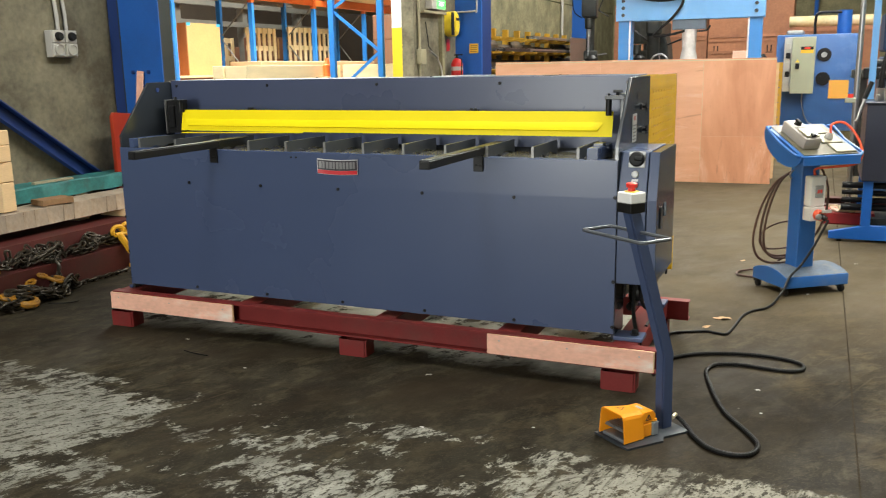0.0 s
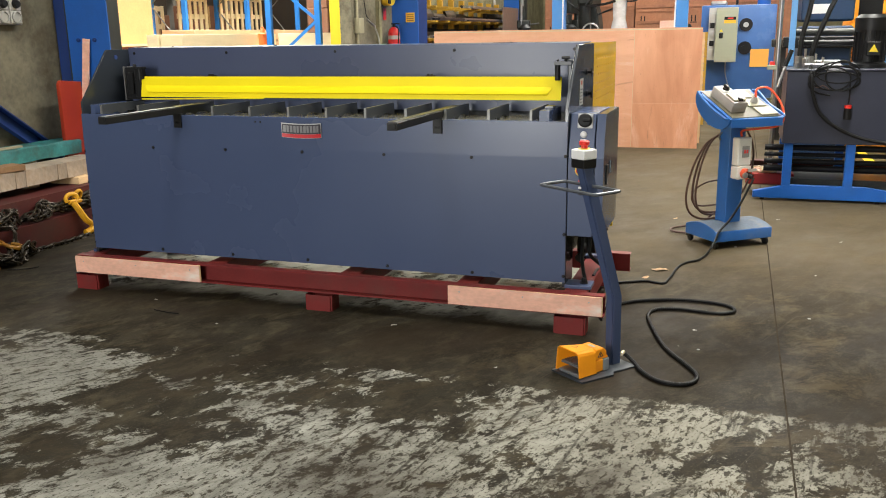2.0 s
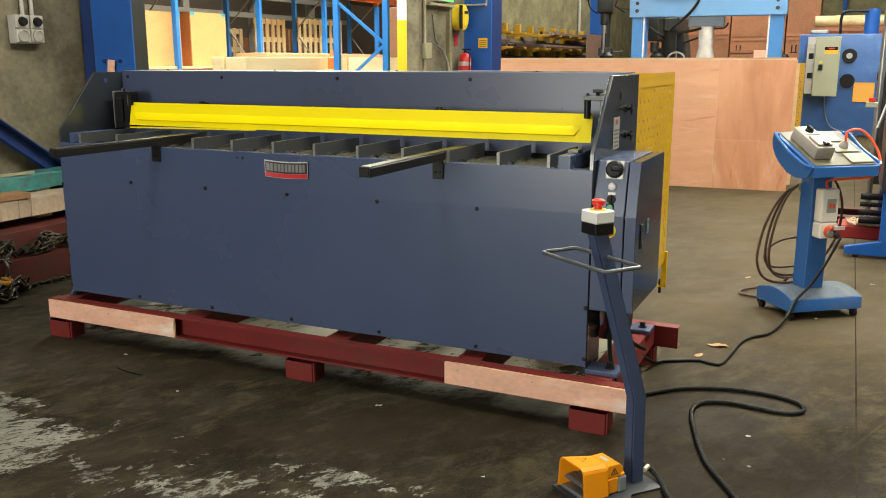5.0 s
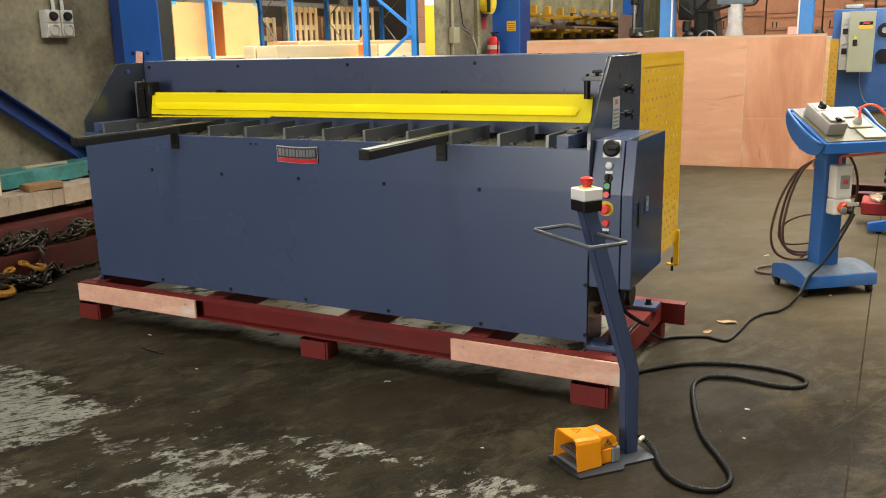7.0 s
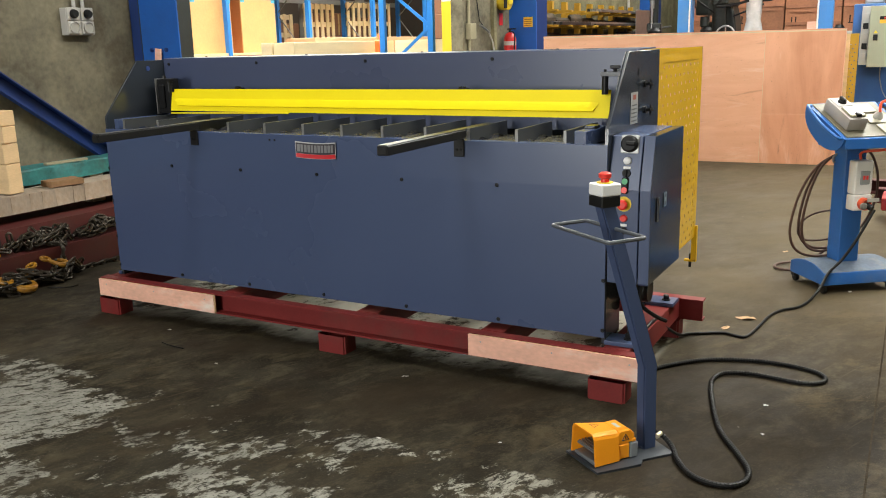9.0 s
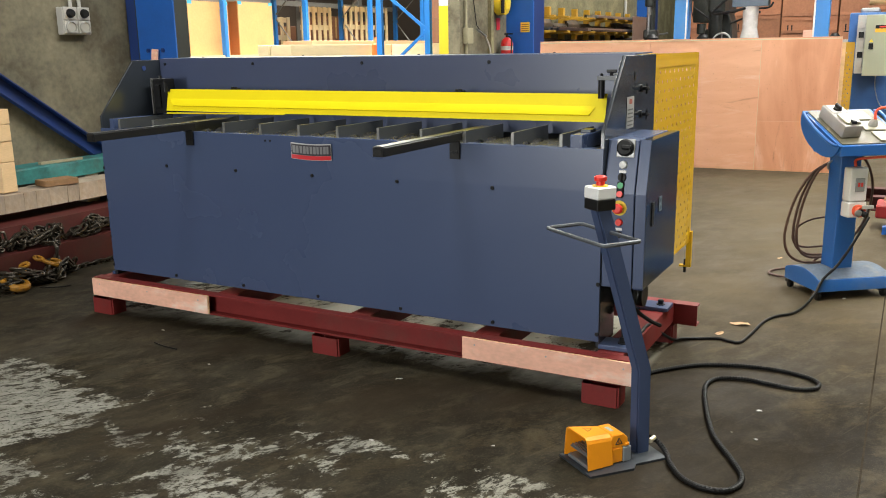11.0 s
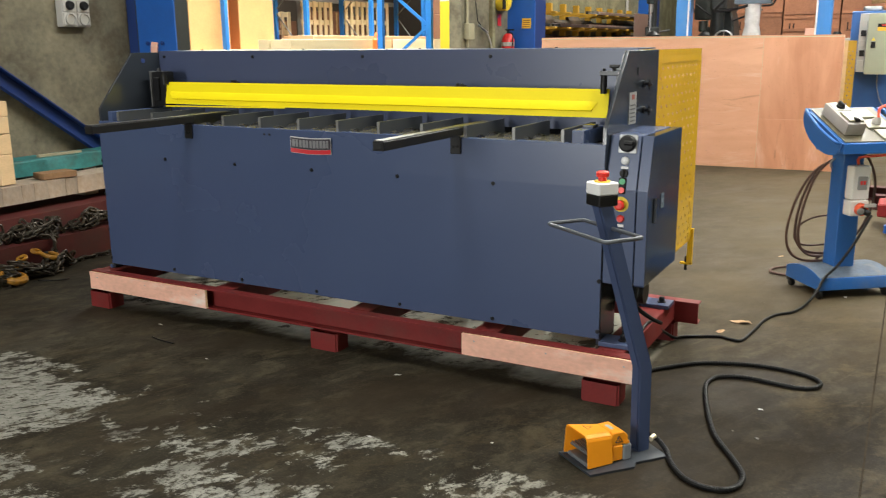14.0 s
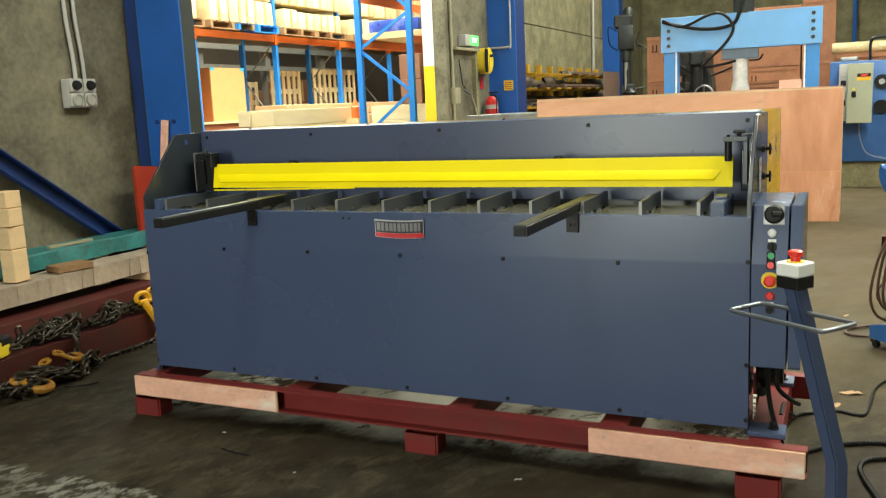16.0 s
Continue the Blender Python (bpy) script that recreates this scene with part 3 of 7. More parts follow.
solo("bay_ceiling", slab_with_holes(-12.2, HX0 - T, -1.2, 21.2, HZ, HZ + 0.1, [(-4.0, -2.2, 2.5, 15.5)]), ROOF, "unseen metal roof of the storage bay with one opening", "ceiling", "structure", smooth=False)

# ---------------------------------------------------------------- the guillotine shear
shear = thing("guillotine_shear", (1.4, 0.75, 0.21), "slate-blue guillotine shear with yellow blade guard on a red skid", "metal shear")
PW = 2.8
ZB, ZT = 0.228, 1.012
# front panel: one wide sheet, cranked back a little along the table
part("front_panel", prism([(0.0, ZB), (0.006, ZB), (0.006, 0.84), (0.05, 0.846), (0.05, ZT), (0.005, ZT), (0.0038, ZT - 0.0015), (0.0, 0.845)], "x", 0.0, PW), SLATE, shear, smooth=False)
part("table_bed", box(0.02, PW - 0.02, 0.051, 0.42, 0.97, 1.0), TABLE, shear)
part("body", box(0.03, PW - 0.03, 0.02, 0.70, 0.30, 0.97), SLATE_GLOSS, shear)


def side_frame(x0, x1):
    prof = [(0.007, 0.20), (0.72, 0.20), (0.72, 1.362), (0.257, 1.362), (0.007, 1.075)]
    return prism(prof, "x", x0, x1, 0.0015)


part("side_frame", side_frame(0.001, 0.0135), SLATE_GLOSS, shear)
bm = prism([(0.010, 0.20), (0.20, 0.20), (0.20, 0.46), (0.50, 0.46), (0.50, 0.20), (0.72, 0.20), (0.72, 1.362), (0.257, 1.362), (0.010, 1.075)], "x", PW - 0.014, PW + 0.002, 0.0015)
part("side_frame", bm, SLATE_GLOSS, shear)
# bolted feet
for fx in (0.0, PW):
    for fy in (0.055, 0.66):
        s = 1 if fx else -1
        ln = 0.13 if fx else 0.022
        bm = box(min(fx, fx + s * ln), max(fx, fx + s * ln), fy - 0.055, fy + 0.055, 0.200, 0.218, 0.002)
        foot = part("foot_plate", bm, SLATE, shear)
        bm = lathe([(0.020, 0.0), (0.020, 0.004), (0.013, 0.004), (0.013, 0.022), (0.009, 0.026)], (fx + s * 0.085 if fx else 0.04, fy, 0.218), 8)
        part("bolt", bm, BLACK, foot, "black hold-down bolt")
COVER = material("slate_blue_satin_cover", (0.060, 0.075, 0.142), 0.30, 0.0, 0.06, 1.4, 0.0, 220)
COVER.node_tree.nodes["Principled BSDF"].inputs["Specular IOR Level"].default_value = 0.38
# beam cover behind the guard: sheet with a folded top
bm = prism([(0.452, 1.02), (0.458, 1.02), (0.458, 1.363), (0.72, 1.366), (0.72, 1.372), (0.452, 1.369)], "x", 0.014, PW - 0.016)
part("blade_beam_cover", bm, COVER, shear)
part("back_panel", box(0.014, PW - 0.016, 0.71, 0.72, 0.3, 1.36), SLATE_GLOSS, shear)

screw = finish("screw", lathe([(0.0085, 0.0), (0.0085, -0.004), (0.0065, -0.006), (0.0035, -0.006), (0.003, -0.0035)], (0, 0, 0), 10, "y"), BLACK, True)
for k in range(5):
    x = 1.4 + (k - 2) * 0.464
    piece("screw", screw, shear, pose(x, 0.0, 0.832))
    piece("screw", screw, shear, pose(x, 0.0, 0.247))
for x in (0.055, 0.70, 1.40, 2.10, 2.745):
    piece("screw", screw, shear, pose(x, 0.452, 1.337))
for x in (1.13, 1.16, 1.95, 1.98):
    piece("screw", screw, shear, pose(x, 0.003, 0.985) @ Matrix.Scale(0.6, 4))
for z in (0.26, 0.47, 0.85):
    piece("screw", screw, shear, pose(2.794, 0.0, z))
for z in (0.26, 0.42, 0.62, 0.80):
    piece("screw", screw, shear, pose(0.004, 0.0, z) @ Matrix.Rotation(radians(-50), 4, "Z"))
for x in (0.3, 1.0, 1.7, 2.4):
    piece("screw", screw, shear, pose(x, 0.50, 1.372, -90) @ Matrix.Scale(0.8, 4))

# yellow finger guard: sheet leaned back to catch light, with a raised long rib and a lower lip
bm = prism([(0.190, 1.088), (2.706, 1.088), (2.706, 1.205), (0.206, 1.205), (0.206, 1.190), (0.190, 1.190)], "y", 0.306, 0.310)
def lean(b):
    """Lean a part of the guard back, top away from the operator, to brighten it under the roof lamps."""
    for v in b.verts:
        v.co.y += 0.20 * (v.co.z - 1.10)
    return b


guard = part("finger_guard", lean(bm), YELLOW, shear, "bright yellow finger guard along the blade")
b = prism([(0.306, 1.154), (0.300, 1.146), (0.297, 1.118), (0.306, 1.112)], "x", 0.222, 2.658)
for v in b.verts:
    if v.co.z < 1.13:
        v.co.x += 0.022 if v.co.x < 1 else -0.022
part("guard_rib", lean(b), YELLOW, guard)
b = box(0.198, 1.02, 0.296, 0.300, 1.072, 1.079)
for v in b.verts:
    v.co.z += 0.011 * (v.co.x - 0.198) / 0.82
part("guard_lip", b, YELLOW, guard)
for x in (0.66, 2.00):
    bm = box(x - 0.022, x + 0.022, 0.334, 0.365, 1.192, 1.212, 0.002)
    box(x - 0.016, x - 0.004, 0.330, 0.345, 1.196, 1.219, 0.002, bm=bm)
    box(x + 0.004, x + 0.016, 0.330, 0.345, 1.196, 1.219, 0.002, bm=bm)
    part("guard_clip", bm, BLACK, guard, "small black guard clip")
# guard end brackets
bm = box(0.068, 0.150, 0.335, 0.42, 1.07, 1.258, 0.003)
box(0.150, 0.19, 0.312, 0.335, 1.075, 1.25, 0.003, bm=bm)
box(0.088, 0.128, 0.322, 0.335, 1.10, 1.228, 0.004, bm=bm)
lb = part("guard_bracket", bm, BLACK, shear, "black guard slide bracket")
part("slide_edge", box(0.060, 0.0675, 0.325, 0.42, 1.066, 1.262, 0.001), RIB_EDGE, lb, "rubbed bare slide edge")
bm = box(0.150, 0.214, 0.285, 0.345, 1.248, 1.262, 0.002)
part("bracket_cap", bm, BLACK, lb)
bm = rod((0.200, 0.298, 1.190), (0.200, 0.298, 1.248), 0.0125, 12)
rod((0.165, 0.30, 1.262), (0.165, 0.30, 1.278), 0.009, 8, bm)
part("sprung_pin", bm, BLACK, lb, "black sprung pin")
bm = box(2.672, 2.762, 0.285, 0.345, 1.262, 1.280, 0.002)
box(2.745, 2.762, 0.285, 0.345, 1.10, 1.262, 0.002, bm=bm)
gb = part("guard_bracket", bm, RIB, shear, "dark guard bracket with a sprung pin")
bm = rod((2.690, 0.296, 1.188), (2.690, 0.296, 1.262), 0.0135, 14)
rod((2.690, 0.296, 1.262), (2.690, 0.296, 1.29), 0.006, 8, bm)
part("sprung_pin", bm, BLACK, gb, "black sprung pin")
bm = rod((2.728, 0.31, 1.28), (2.728, 0.31, 1.296), 0.009, 8)
box(2.706, 2.750, 0.306, 0.314, 1.292, 1.306, 0.003, bm=bm)
part("wing_nut", bm, BLACK, gb)
part("locking_rod", rod((2.735, 0.31, 1.286), (2.79, 0.33, 1.290), 0.004, 8), STEEL, gb)
part("hold_down_plate", box(2.725, 2.775, 0.42, 0.445, 1.06, 1.22, 0.004), SLATE_GLOSS, shear)

# table ribs: notched plates standing on the bed
def rib(x):
    prof = [(0.02, 1.0), (0.05, 1.012), (0.09, 1.0), (0.12, 1.014), (0.16, 1.014), (0.20, 1.0), (0.24, 1.014), (0.30, 1.014), (0.36, 1.0), (0.40, 1.0), (0.40, 1.062), (0.02, 1.062)]
    return prism(prof, "x", x - 0.006, x + 0.006)


for x in (0.13, 0.38, 0.62, 0.86, 1.09, 1.32, 1.54, 1.76, 1.98, 2.19, 2.41, 2.62):
    tr_ = part("table_rib", rib(x), RIB, shear)
    part("rib_edge", box(x - 0.0062, x + 0.0062, 0.0175, 0.0198, 1.011, 1.0622), RIB_EDGE, tr_, "paler front edge")
part("front_stop", box(2.66, 2.712, 0.012, 0.30, 1.001, 1.062, 0.003), SLATE, shear, "slate squaring stop block")
part("front_stop", box(0.055, 0.085, 0.02, 0.30, 0.995, 1.062, 0.003), SLATE, shear)
bm = box(2.664, 2.708, 0.12, 0.19, 1.062, 1.074, 0.002)
part("stop_pad", bm, SLATE_GLOSS, shear)
# square front gauge arms on angle brackets
for x in (0.65, 2.155):
    arm = part("gauge_arm", box(x - 0.024, x + 0.024, -0.60, 0.02, 1.022, 1.056, 0.002), BLACK, shear, "black square gauge arm")
    part("arm_top", box(x - 0.02, x + 0.02, -0.598, 0.30, 1.0555, 1.0605, 0.001), BAR, arm)
    part("arm_end", box(x - 0.018, x + 0.018, -0.603, -0.60, 1.027, 1.051, 0.001), RUBBER, arm)
    bm = box(x - 0.024, x + 0.024, -0.008, 0.0, 0.945, 1.022, 0.002)
    part("arm_bracket", bm, BLACK, shear, "black gauge arm bracket")
    for dx in (-0.010, 0.010):
        piece("screw", screw, shear, pose(x + dx, -0.008, 0.975) @ Matrix.Scale(0.8, 4))

# badge: a slightly curled plate in dark, white and red, with bars in place of letters
bx0, bx1, bz0, bz1 = 1.290, 1.520, 0.909, 0.981


def curled(x0, x1, z0, z1, lift, n=10):
    b = bmesh.new()
    rows = []
    for i in range(n + 1):
        u = i / n
        x = bx0 + (bx1 - bx0) * u
        sag = 0.006 * (1 - (2 * u - 1) ** 2)
        x = x0 + (x1 - x0) * u
        uu = (x - bx0) / (bx1 - bx0)
        sag = 0.006 * (1 - (2 * uu - 1) ** 2)
        yy = -0.001 - lift - 0.006 * (2 * uu - 1) ** 4
        rows.append([b.verts.new((x, yy, z0 - sag)), b.verts.new((x, yy, z1 - sag)), b.verts.new((x, yy + 0.001, z0 - sag)), b.verts.new((x, yy + 0.001, z1 - sag))])
    for p, q in zip(rows, rows[1:]):
        b.faces.new((p[0], q[0], q[1], p[1]))
        b.faces.new((p[2], q[2], q[3], p[3]))
        b.faces.new((p[1], q[1], q[3], p[3]))
        b.faces.new((p[0], q[0], q[2], p[2]))
    return b


badge = part("badge", curled(bx0, bx1, bz0, bz1 + 0.004, 0.0), plain("badge_white", (0.50, 0.50, 0.51), 0.35), shear, "curled maker's plate in grey, white and red")
part("badge_field", curled(bx0 + 0.003, bx1 - 0.003, bz0 + 0.022, bz1 - 0.001, 0.0015), plain("badge_dark", (0.035, 0.03, 0.04), 0.4), badge)
part("badge_band", curled(bx0 + 0.002, bx1 - 0.002, bz0 + 0.002, bz0 + 0.021, 0.0015), plain("badge_red", (0.55, 0.02, 0.03), 0.4), badge)
for k in range(11):
    x = bx0 + 0.010 + k * 0.0192
    part("badge_mark", curled(x, x + (0.0150, 0.0125, 0.0140)[k % 3], bz0 + 0.030, bz1 - 0.008, 0.0028, 2), plain("badge_mark_grey", (0.20, 0.20, 0.21), 0.4) if k == 0 else bpy.data.materials["badge_mark_grey"], badge)

# switch cabinet on the end of the shear
cab = part("switch_cabinet", prism([(0.012, 0.462), (0.50, 0.462), (0.50, 1.045), (0.060, 1.045), (0.012, 0.840)], "x", PW + 0.003, 2.925, 0.002), SLATE, shear, "slate switch cabinet with a sloping upper face", smooth=False)
# door in the shaded slate; its front edge gets a lighter strip below
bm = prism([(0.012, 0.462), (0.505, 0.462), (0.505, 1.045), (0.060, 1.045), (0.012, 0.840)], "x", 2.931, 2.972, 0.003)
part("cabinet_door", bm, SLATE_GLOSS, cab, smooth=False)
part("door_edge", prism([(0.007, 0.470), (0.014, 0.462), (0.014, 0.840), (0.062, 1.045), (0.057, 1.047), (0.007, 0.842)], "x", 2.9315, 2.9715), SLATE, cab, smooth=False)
part("cabinet_seam", box(PW + 0.004, 2.97, 0.009, 0.012, 0.838, 0.842), SLATE, cab)
lt = part("door_latch", box(2.9722, 2.9755, 0.096, 0.120, 0.705, 0.80, 0.002), PLATE_DARK, cab, "dark recessed door latch")
for y0, y1, z0, z1 in ((0.0955, 0.0985, 0.705, 0.80), (0.1175, 0.1205, 0.705, 0.80), (0.0955, 0.1205, 0.797, 0.801), (0.0955, 0.1205, 0.704, 0.708)):
    part("latch_rim", box(2.9755, 2.9775, y0, y1, z0, z1), STEEL, lt)
bm = box(2.972, 2.9745, 0.20, 0.245, 0.745, 0.805)
ds = part("door_sticker", bm, plain("dark_sticker", (0.05, 0.08, 0.12), 0.3), cab)
for y0, y1, z0, z1 in ((0.203, 0.206, 0.748, 0.802), (0.239, 0.242, 0.748, 0.802), (0.203, 0.242, 0.799, 0.802), (0.203, 0.242, 0.748, 0.751), (0.213, 0.232, 0.768, 0.784)):
    part("sticker_mark", box(2.9746, 2.9752, y0, y1, z0, z1), plain("sticker_grey", (0.34, 0.42, 0.50), 0.4) if "sticker_grey" not in bpy.data.materials else bpy.data.materials["sticker_grey"], ds)
SLOPE = math.degrees(math.atan2(0.048, 0.205))


def on_face(x, z, flat=False):
    """A place on the cabinet's front, its z axis out of the face."""
    if z > 0.842:
        y = 0.012 + (z - 0.84) * 0.048 / 0.205
        return Matrix.Translation((x, y, z)) @ Matrix.Rotation(radians(90 - SLOPE), 4, "X")
    return Matrix.Translation((x, 0.012, z)) @ Matrix.Rotation(radians(90), 4, "X")


def face_part(name, bm, mat, x, z, label="", parent=None):
    bm.transform(on_face(x, z))
    return part(name, bm, mat, parent or cab, label)


bx = 2.871
sw = face_part("isolator_switch", box(-0.036, 0.036, -0.036, 0.036, 0, 0.004, 0.003), plain("brushed_plate", (0.40, 0.40, 0.40), 0.35, 0.6), bx + 0.004, 1.014, "rotary isolator on a steel plate")
face_part("knob", box(-0.008, 0.030, -0.009, 0.009, 0.016, 0.040, 0.004, bm=lathe([(0.033, 0.004), (0.033, 0.016), (0.027, 0.022)], (0, 0, 0), 20)), RUBBER, bx + 0.004, 1.014, "black rotary knob", sw)
face_part("pilot_lamp", lathe([(0.016, 0), (0.016, 0.006), (0.014, 0.012), (0.006, 0.017)], (0, 0, 0), 18), WHITE, bx, 0.950, "white pilot lamp")
sel = face_part("selector_switch", box(-0.004, 0.004, -0.016, 0.016, 0.010, 0.020, 0.002, bm=lathe([(0.016, 0), (0.016, 0.010)], (0, 0, 0), 16)), RUBBER, bx, 0.903, "black selector switch")
face_part("legend_plate", box(-0.014, 0.014, 0.017, 0.027, 0, 0.003), WHITE, bx, 0.903, "", sel)
st = face_part("start_stop_button", box(-0.014, 0.014, -0.032, 0.032, 0, 0.006, 0.005), RUBBER, bx - 0.002, 0.868 - 0.012, "green and red push button")
face_part("green_button", lathe([(0.012, 0.006), (0.012, 0.011)], (0, 0.016, 0), 14), GREEN, bx - 0.002, 0.856, "", st)
face_part("red_button", lathe([(0.012, 0.006), (0.012, 0.013)], (0, -0.018, 0), 14), RED, bx - 0.002, 0.856, "", st)
es = face_part("emergency_stop", lathe([(0.030, 0), (0.030, 0.002)], (0, 0, 0), 22), SAFETY, bx - 0.004, 0.785, "red mushroom emergency stop on a yellow ring")
face_part("mushroom", lathe([(0.011, 0.002), (0.011, 0.016), (0.020, 0.018), (0.020, 0.026), (0.013, 0.031)], (0, 0, 0), 20), RED, bx - 0.004, 0.785, "", es)
face_part("red_pilot_lamp", lathe([(0.015, 0), (0.015, 0.006), (0.011, 0.012)], (0, 0, 0), 16), RED, bx - 0.003, 0.728, "red pilot lamp")
sl = face_part("key_switch", lathe([(0.014, 0), (0.014, 0.014)], (0, 0, 0), 14), RUBBER, bx - 0.003, 0.680)
face_part("legend_plate", box(-0.013, 0.013, 0.012, 0.022, 0, 0.003), WHITE, bx - 0.003, 0.684, "", sl)
# fittings on the outer side frame
for y, z in ((0.487, 1.222), (0.497, 1.112)):
    bm = lathe([(0.016, 0), (0.016, 0.010), (0.008, 0.010), (0.008, 0.034)], (PW, y, z), 12, "x")
    rod((PW + 0.03, y - 0.028, z + 0.004), (PW + 0.03, y + 0.028, z - 0.004), 0.005, 8, bm)
    rod((PW + 0.028, y, z - 0.024), (PW + 0.028, y, z + 0.020), 0.004, 8, bm)
    part("adjuster_knob", bm, BLACK, shear, "black adjuster knob")
plate = part("data_plate", box(PW + 0.0035, PW + 0.0045, 0.285, 0.385, 1.065, 1.195), plain("data_plate_grey", (0.42, 0.43, 0.42), 0.4, 0.2), shear, "grey data plate")
part("plate_mark", box(PW + 0.005, PW + 0.0055, 0.315, 0.355, 1.165, 1.185), plain("plate_mark_red", (0.35, 0.08, 0.05), 0.5), plate)
for k in range(5):
    part("plate_bar", box(PW + 0.005, PW + 0.0055, 0.295, 0.37, 1.075 + k * 0.016, 1.081 + k * 0.016), plain("plate_bar_dark", (0.12, 0.12, 0.12), 0.5) if k == 0 else bpy.data.materials["plate_bar_dark"], plate)
part("slot", box(PW + 0.003, PW + 0.0045, 0.385, 0.397, 1.262, 1.292), BLACK, shear)
part("lifting_hole", lathe([(0.013, 0), (0.013, 0.004)], (0.0135, 0.33, 1.318), 14, "x"), BRACE_BLUE, shear)

# perforated rear guard: sheet with real holes, frame leg and pin
def perforated(x, y0, y1, z0, z1, rows, pitch=0.086, cell=0.022, r=0.0098):
    """A sheet across y and z at x with round-ish holes on the given rows, every other row set off by half a pitch."""
    b = bmesh.new()

    def quad(a, c, d, e):
        b.faces.new([b.verts.new(p) for p in ((x, a, d), (x, c, d), (x, c, e), (x, a, e))])

    quad(y0, y1, z0, rows[0] - cell)
    quad(y0, y1, rows[-1] + cell, z1)
    for i, z in enumerate(rows):
        off = y0 + 0.012 + (i % 2) * pitch / 2
        ny = int((y1 - 0.008 - off) / pitch)
        lo, hi = z - cell, z + cell
        quad(y0, off, lo, hi)
        quad(off + ny * pitch, y1, lo, hi)
        for k in range(ny):
            a, c = off + k * pitch, off + (k + 1) * pitch
            cy = (a + c) / 2
            sq = [(a, lo), (cy, lo), (c, lo), (c, z), (c, hi), (cy, hi), (a, hi), (a, z)]
            outer = [b.verts.new((x, *p)) for p in sq]
            inner = [b.verts.new((x, cy + r * math.cos(t), z + r * math.sin(t))) for t in [math.radians(225 + 45 * j) for j in range(8)]]
            for j in range(8):
                b.faces.new((outer[j], outer[(j + 1) % 8], inner[(j + 1) % 8], inner[j]))
    bmesh.ops.remove_doubles(b, verts=b.verts, dist=1e-5)
    bmesh.ops.solidify(b, geom=b.faces[:], thickness=0.002)
    return b


rows = [0.354 + 0.044 * k for k in range(22)]
rg = part("rear_guard", perforated(PW + 0.0, 0.722, 1.60, 0.32, 1.362, rows), OCHRE, shear, "ochre yellow perforated rear guard", smooth=False)
part("guard_top", box(0.0, PW, 0.722, 0.80, 1.358, 1.361), OCHRE, rg)
part("guard_side", perforated(0.0, 0.722, 1.60, 0.32, 1.362, rows), OCHRE, rg, smooth=False)
part("back_rail", box(0.0, PW, 1.585, 1.601, 1.30, 1.357), OCHRE, rg)
part("guard_leg", box(PW - 0.014, PW + 0.014, 1.585, 1.613, 0.18, 0.38), OCHRE, rg)
bm = box(PW - 0.05, PW + 0.014, 1.585, 1.613, 0.175, 0.185)
part("leg_foot", bm, OCHRE, rg)
part("leg_pin", rod((PW - 0.02, 1.60, 0.14), (PW - 0.02, 1.60, 0.22), 0.008), BLACK, rg)
# cable drop below the cabinet
bm = tube(smooth_path([(2.88, 0.25, 0.47), (2.885, 0.22, 0.40), (2.89, 0.20, 0.33), (2.93, 0.28, 0.26), (2.96, 0.36, 0.215)]), 0.009)
part("supply_cable", bm, RUBBER, shear, "black cable dropping from the cabinet")
bm = tube(smooth_path([(2.86, 0.22, 0.47), (2.855, 0.17, 0.36), (2.88, 0.08, 0.26), (2.93, 0.03, 0.14), (2.97, 0.10, 0.02)]), 0.009)
part("supply_cable", bm, RUBBER, shear, "black cable dropping from the cabinet")
bm = lathe([(0.05, 0), (0.05, 0.09)], (2.815, 0.30, 0.36), 14, "x")
rod((2.83, 0.22, 0.30), (2.83, 0.34, 0.30), 0.02, 10, bm)
part("valve", bm, GREASY, shear, "greasy hydraulic valve under the cabinet")

# ---------------------------------------------------------------- shipping skid
skid = thing("shipping_skid", (1.4, 0.36, 0.0), "red oxide welded steel shipping skid under the shear", "skid")


def channel(x0, x1, y0, y1, z0, z1, t=0.008):
    """A steel channel lying along x with its open side to the front."""
    pr = [(y0, z0), (y1, z0), (y1, z1), (y0, z1), (y0, z1 - t), (y1 - t, z1 - t), (y1 - t, z0 + t), (y0, z0 + t)]
    return prism(pr, "x", x0, x1)


part("front_beam", channel(-0.075, 3.006, -0.082, -0.03, 0.092, 0.198), RED_OXIDE, skid)
part("rear_beam", prism([(0.80, 0.088), (0.86, 0.088), (0.86, 0.096), (0.808, 0.096), (0.808, 0.182), (0.86, 0.182), (0.86, 0.19), (0.80, 0.19)], "x", -0.075, 3.025), RED_OXIDE, skid)
for x in (0.0, 0.84, 1.66, 2.31, 2.86):
    part("cross_beam", box(x - 0.055, x + 0.055, -0.03, 0.80, 0.096, 0.199, 0.003), RED_OXIDE, skid)
for x0 in (-0.08, 1.425, 2.768):
    for y0 in (-0.105, 0.76):
        b = prism([(x0, y0), (x0 + 0.155, y0), (x0 + 0.155, y0 + 0.10), (x0, y0 + 0.10)], "z", 0.0, 0.086)
        bmesh.ops.bevel(b, geom=[e for e in b.edges if abs(e.verts[0].co.z - e.verts[1].co.z) > 0.05], offset=0.008, segments=2, affect="EDGES")
        top = max(b.faces, key=lambda f: f.calc_center_median().z)
        bmesh.ops.inset_individual(b, faces=[top], thickness=0.006)
        bmesh.ops.translate(b, verts=top.verts, vec=(0, 0, -0.07))
        part("skid_foot", b, RED_OXIDE, skid, "short red box-section foot")
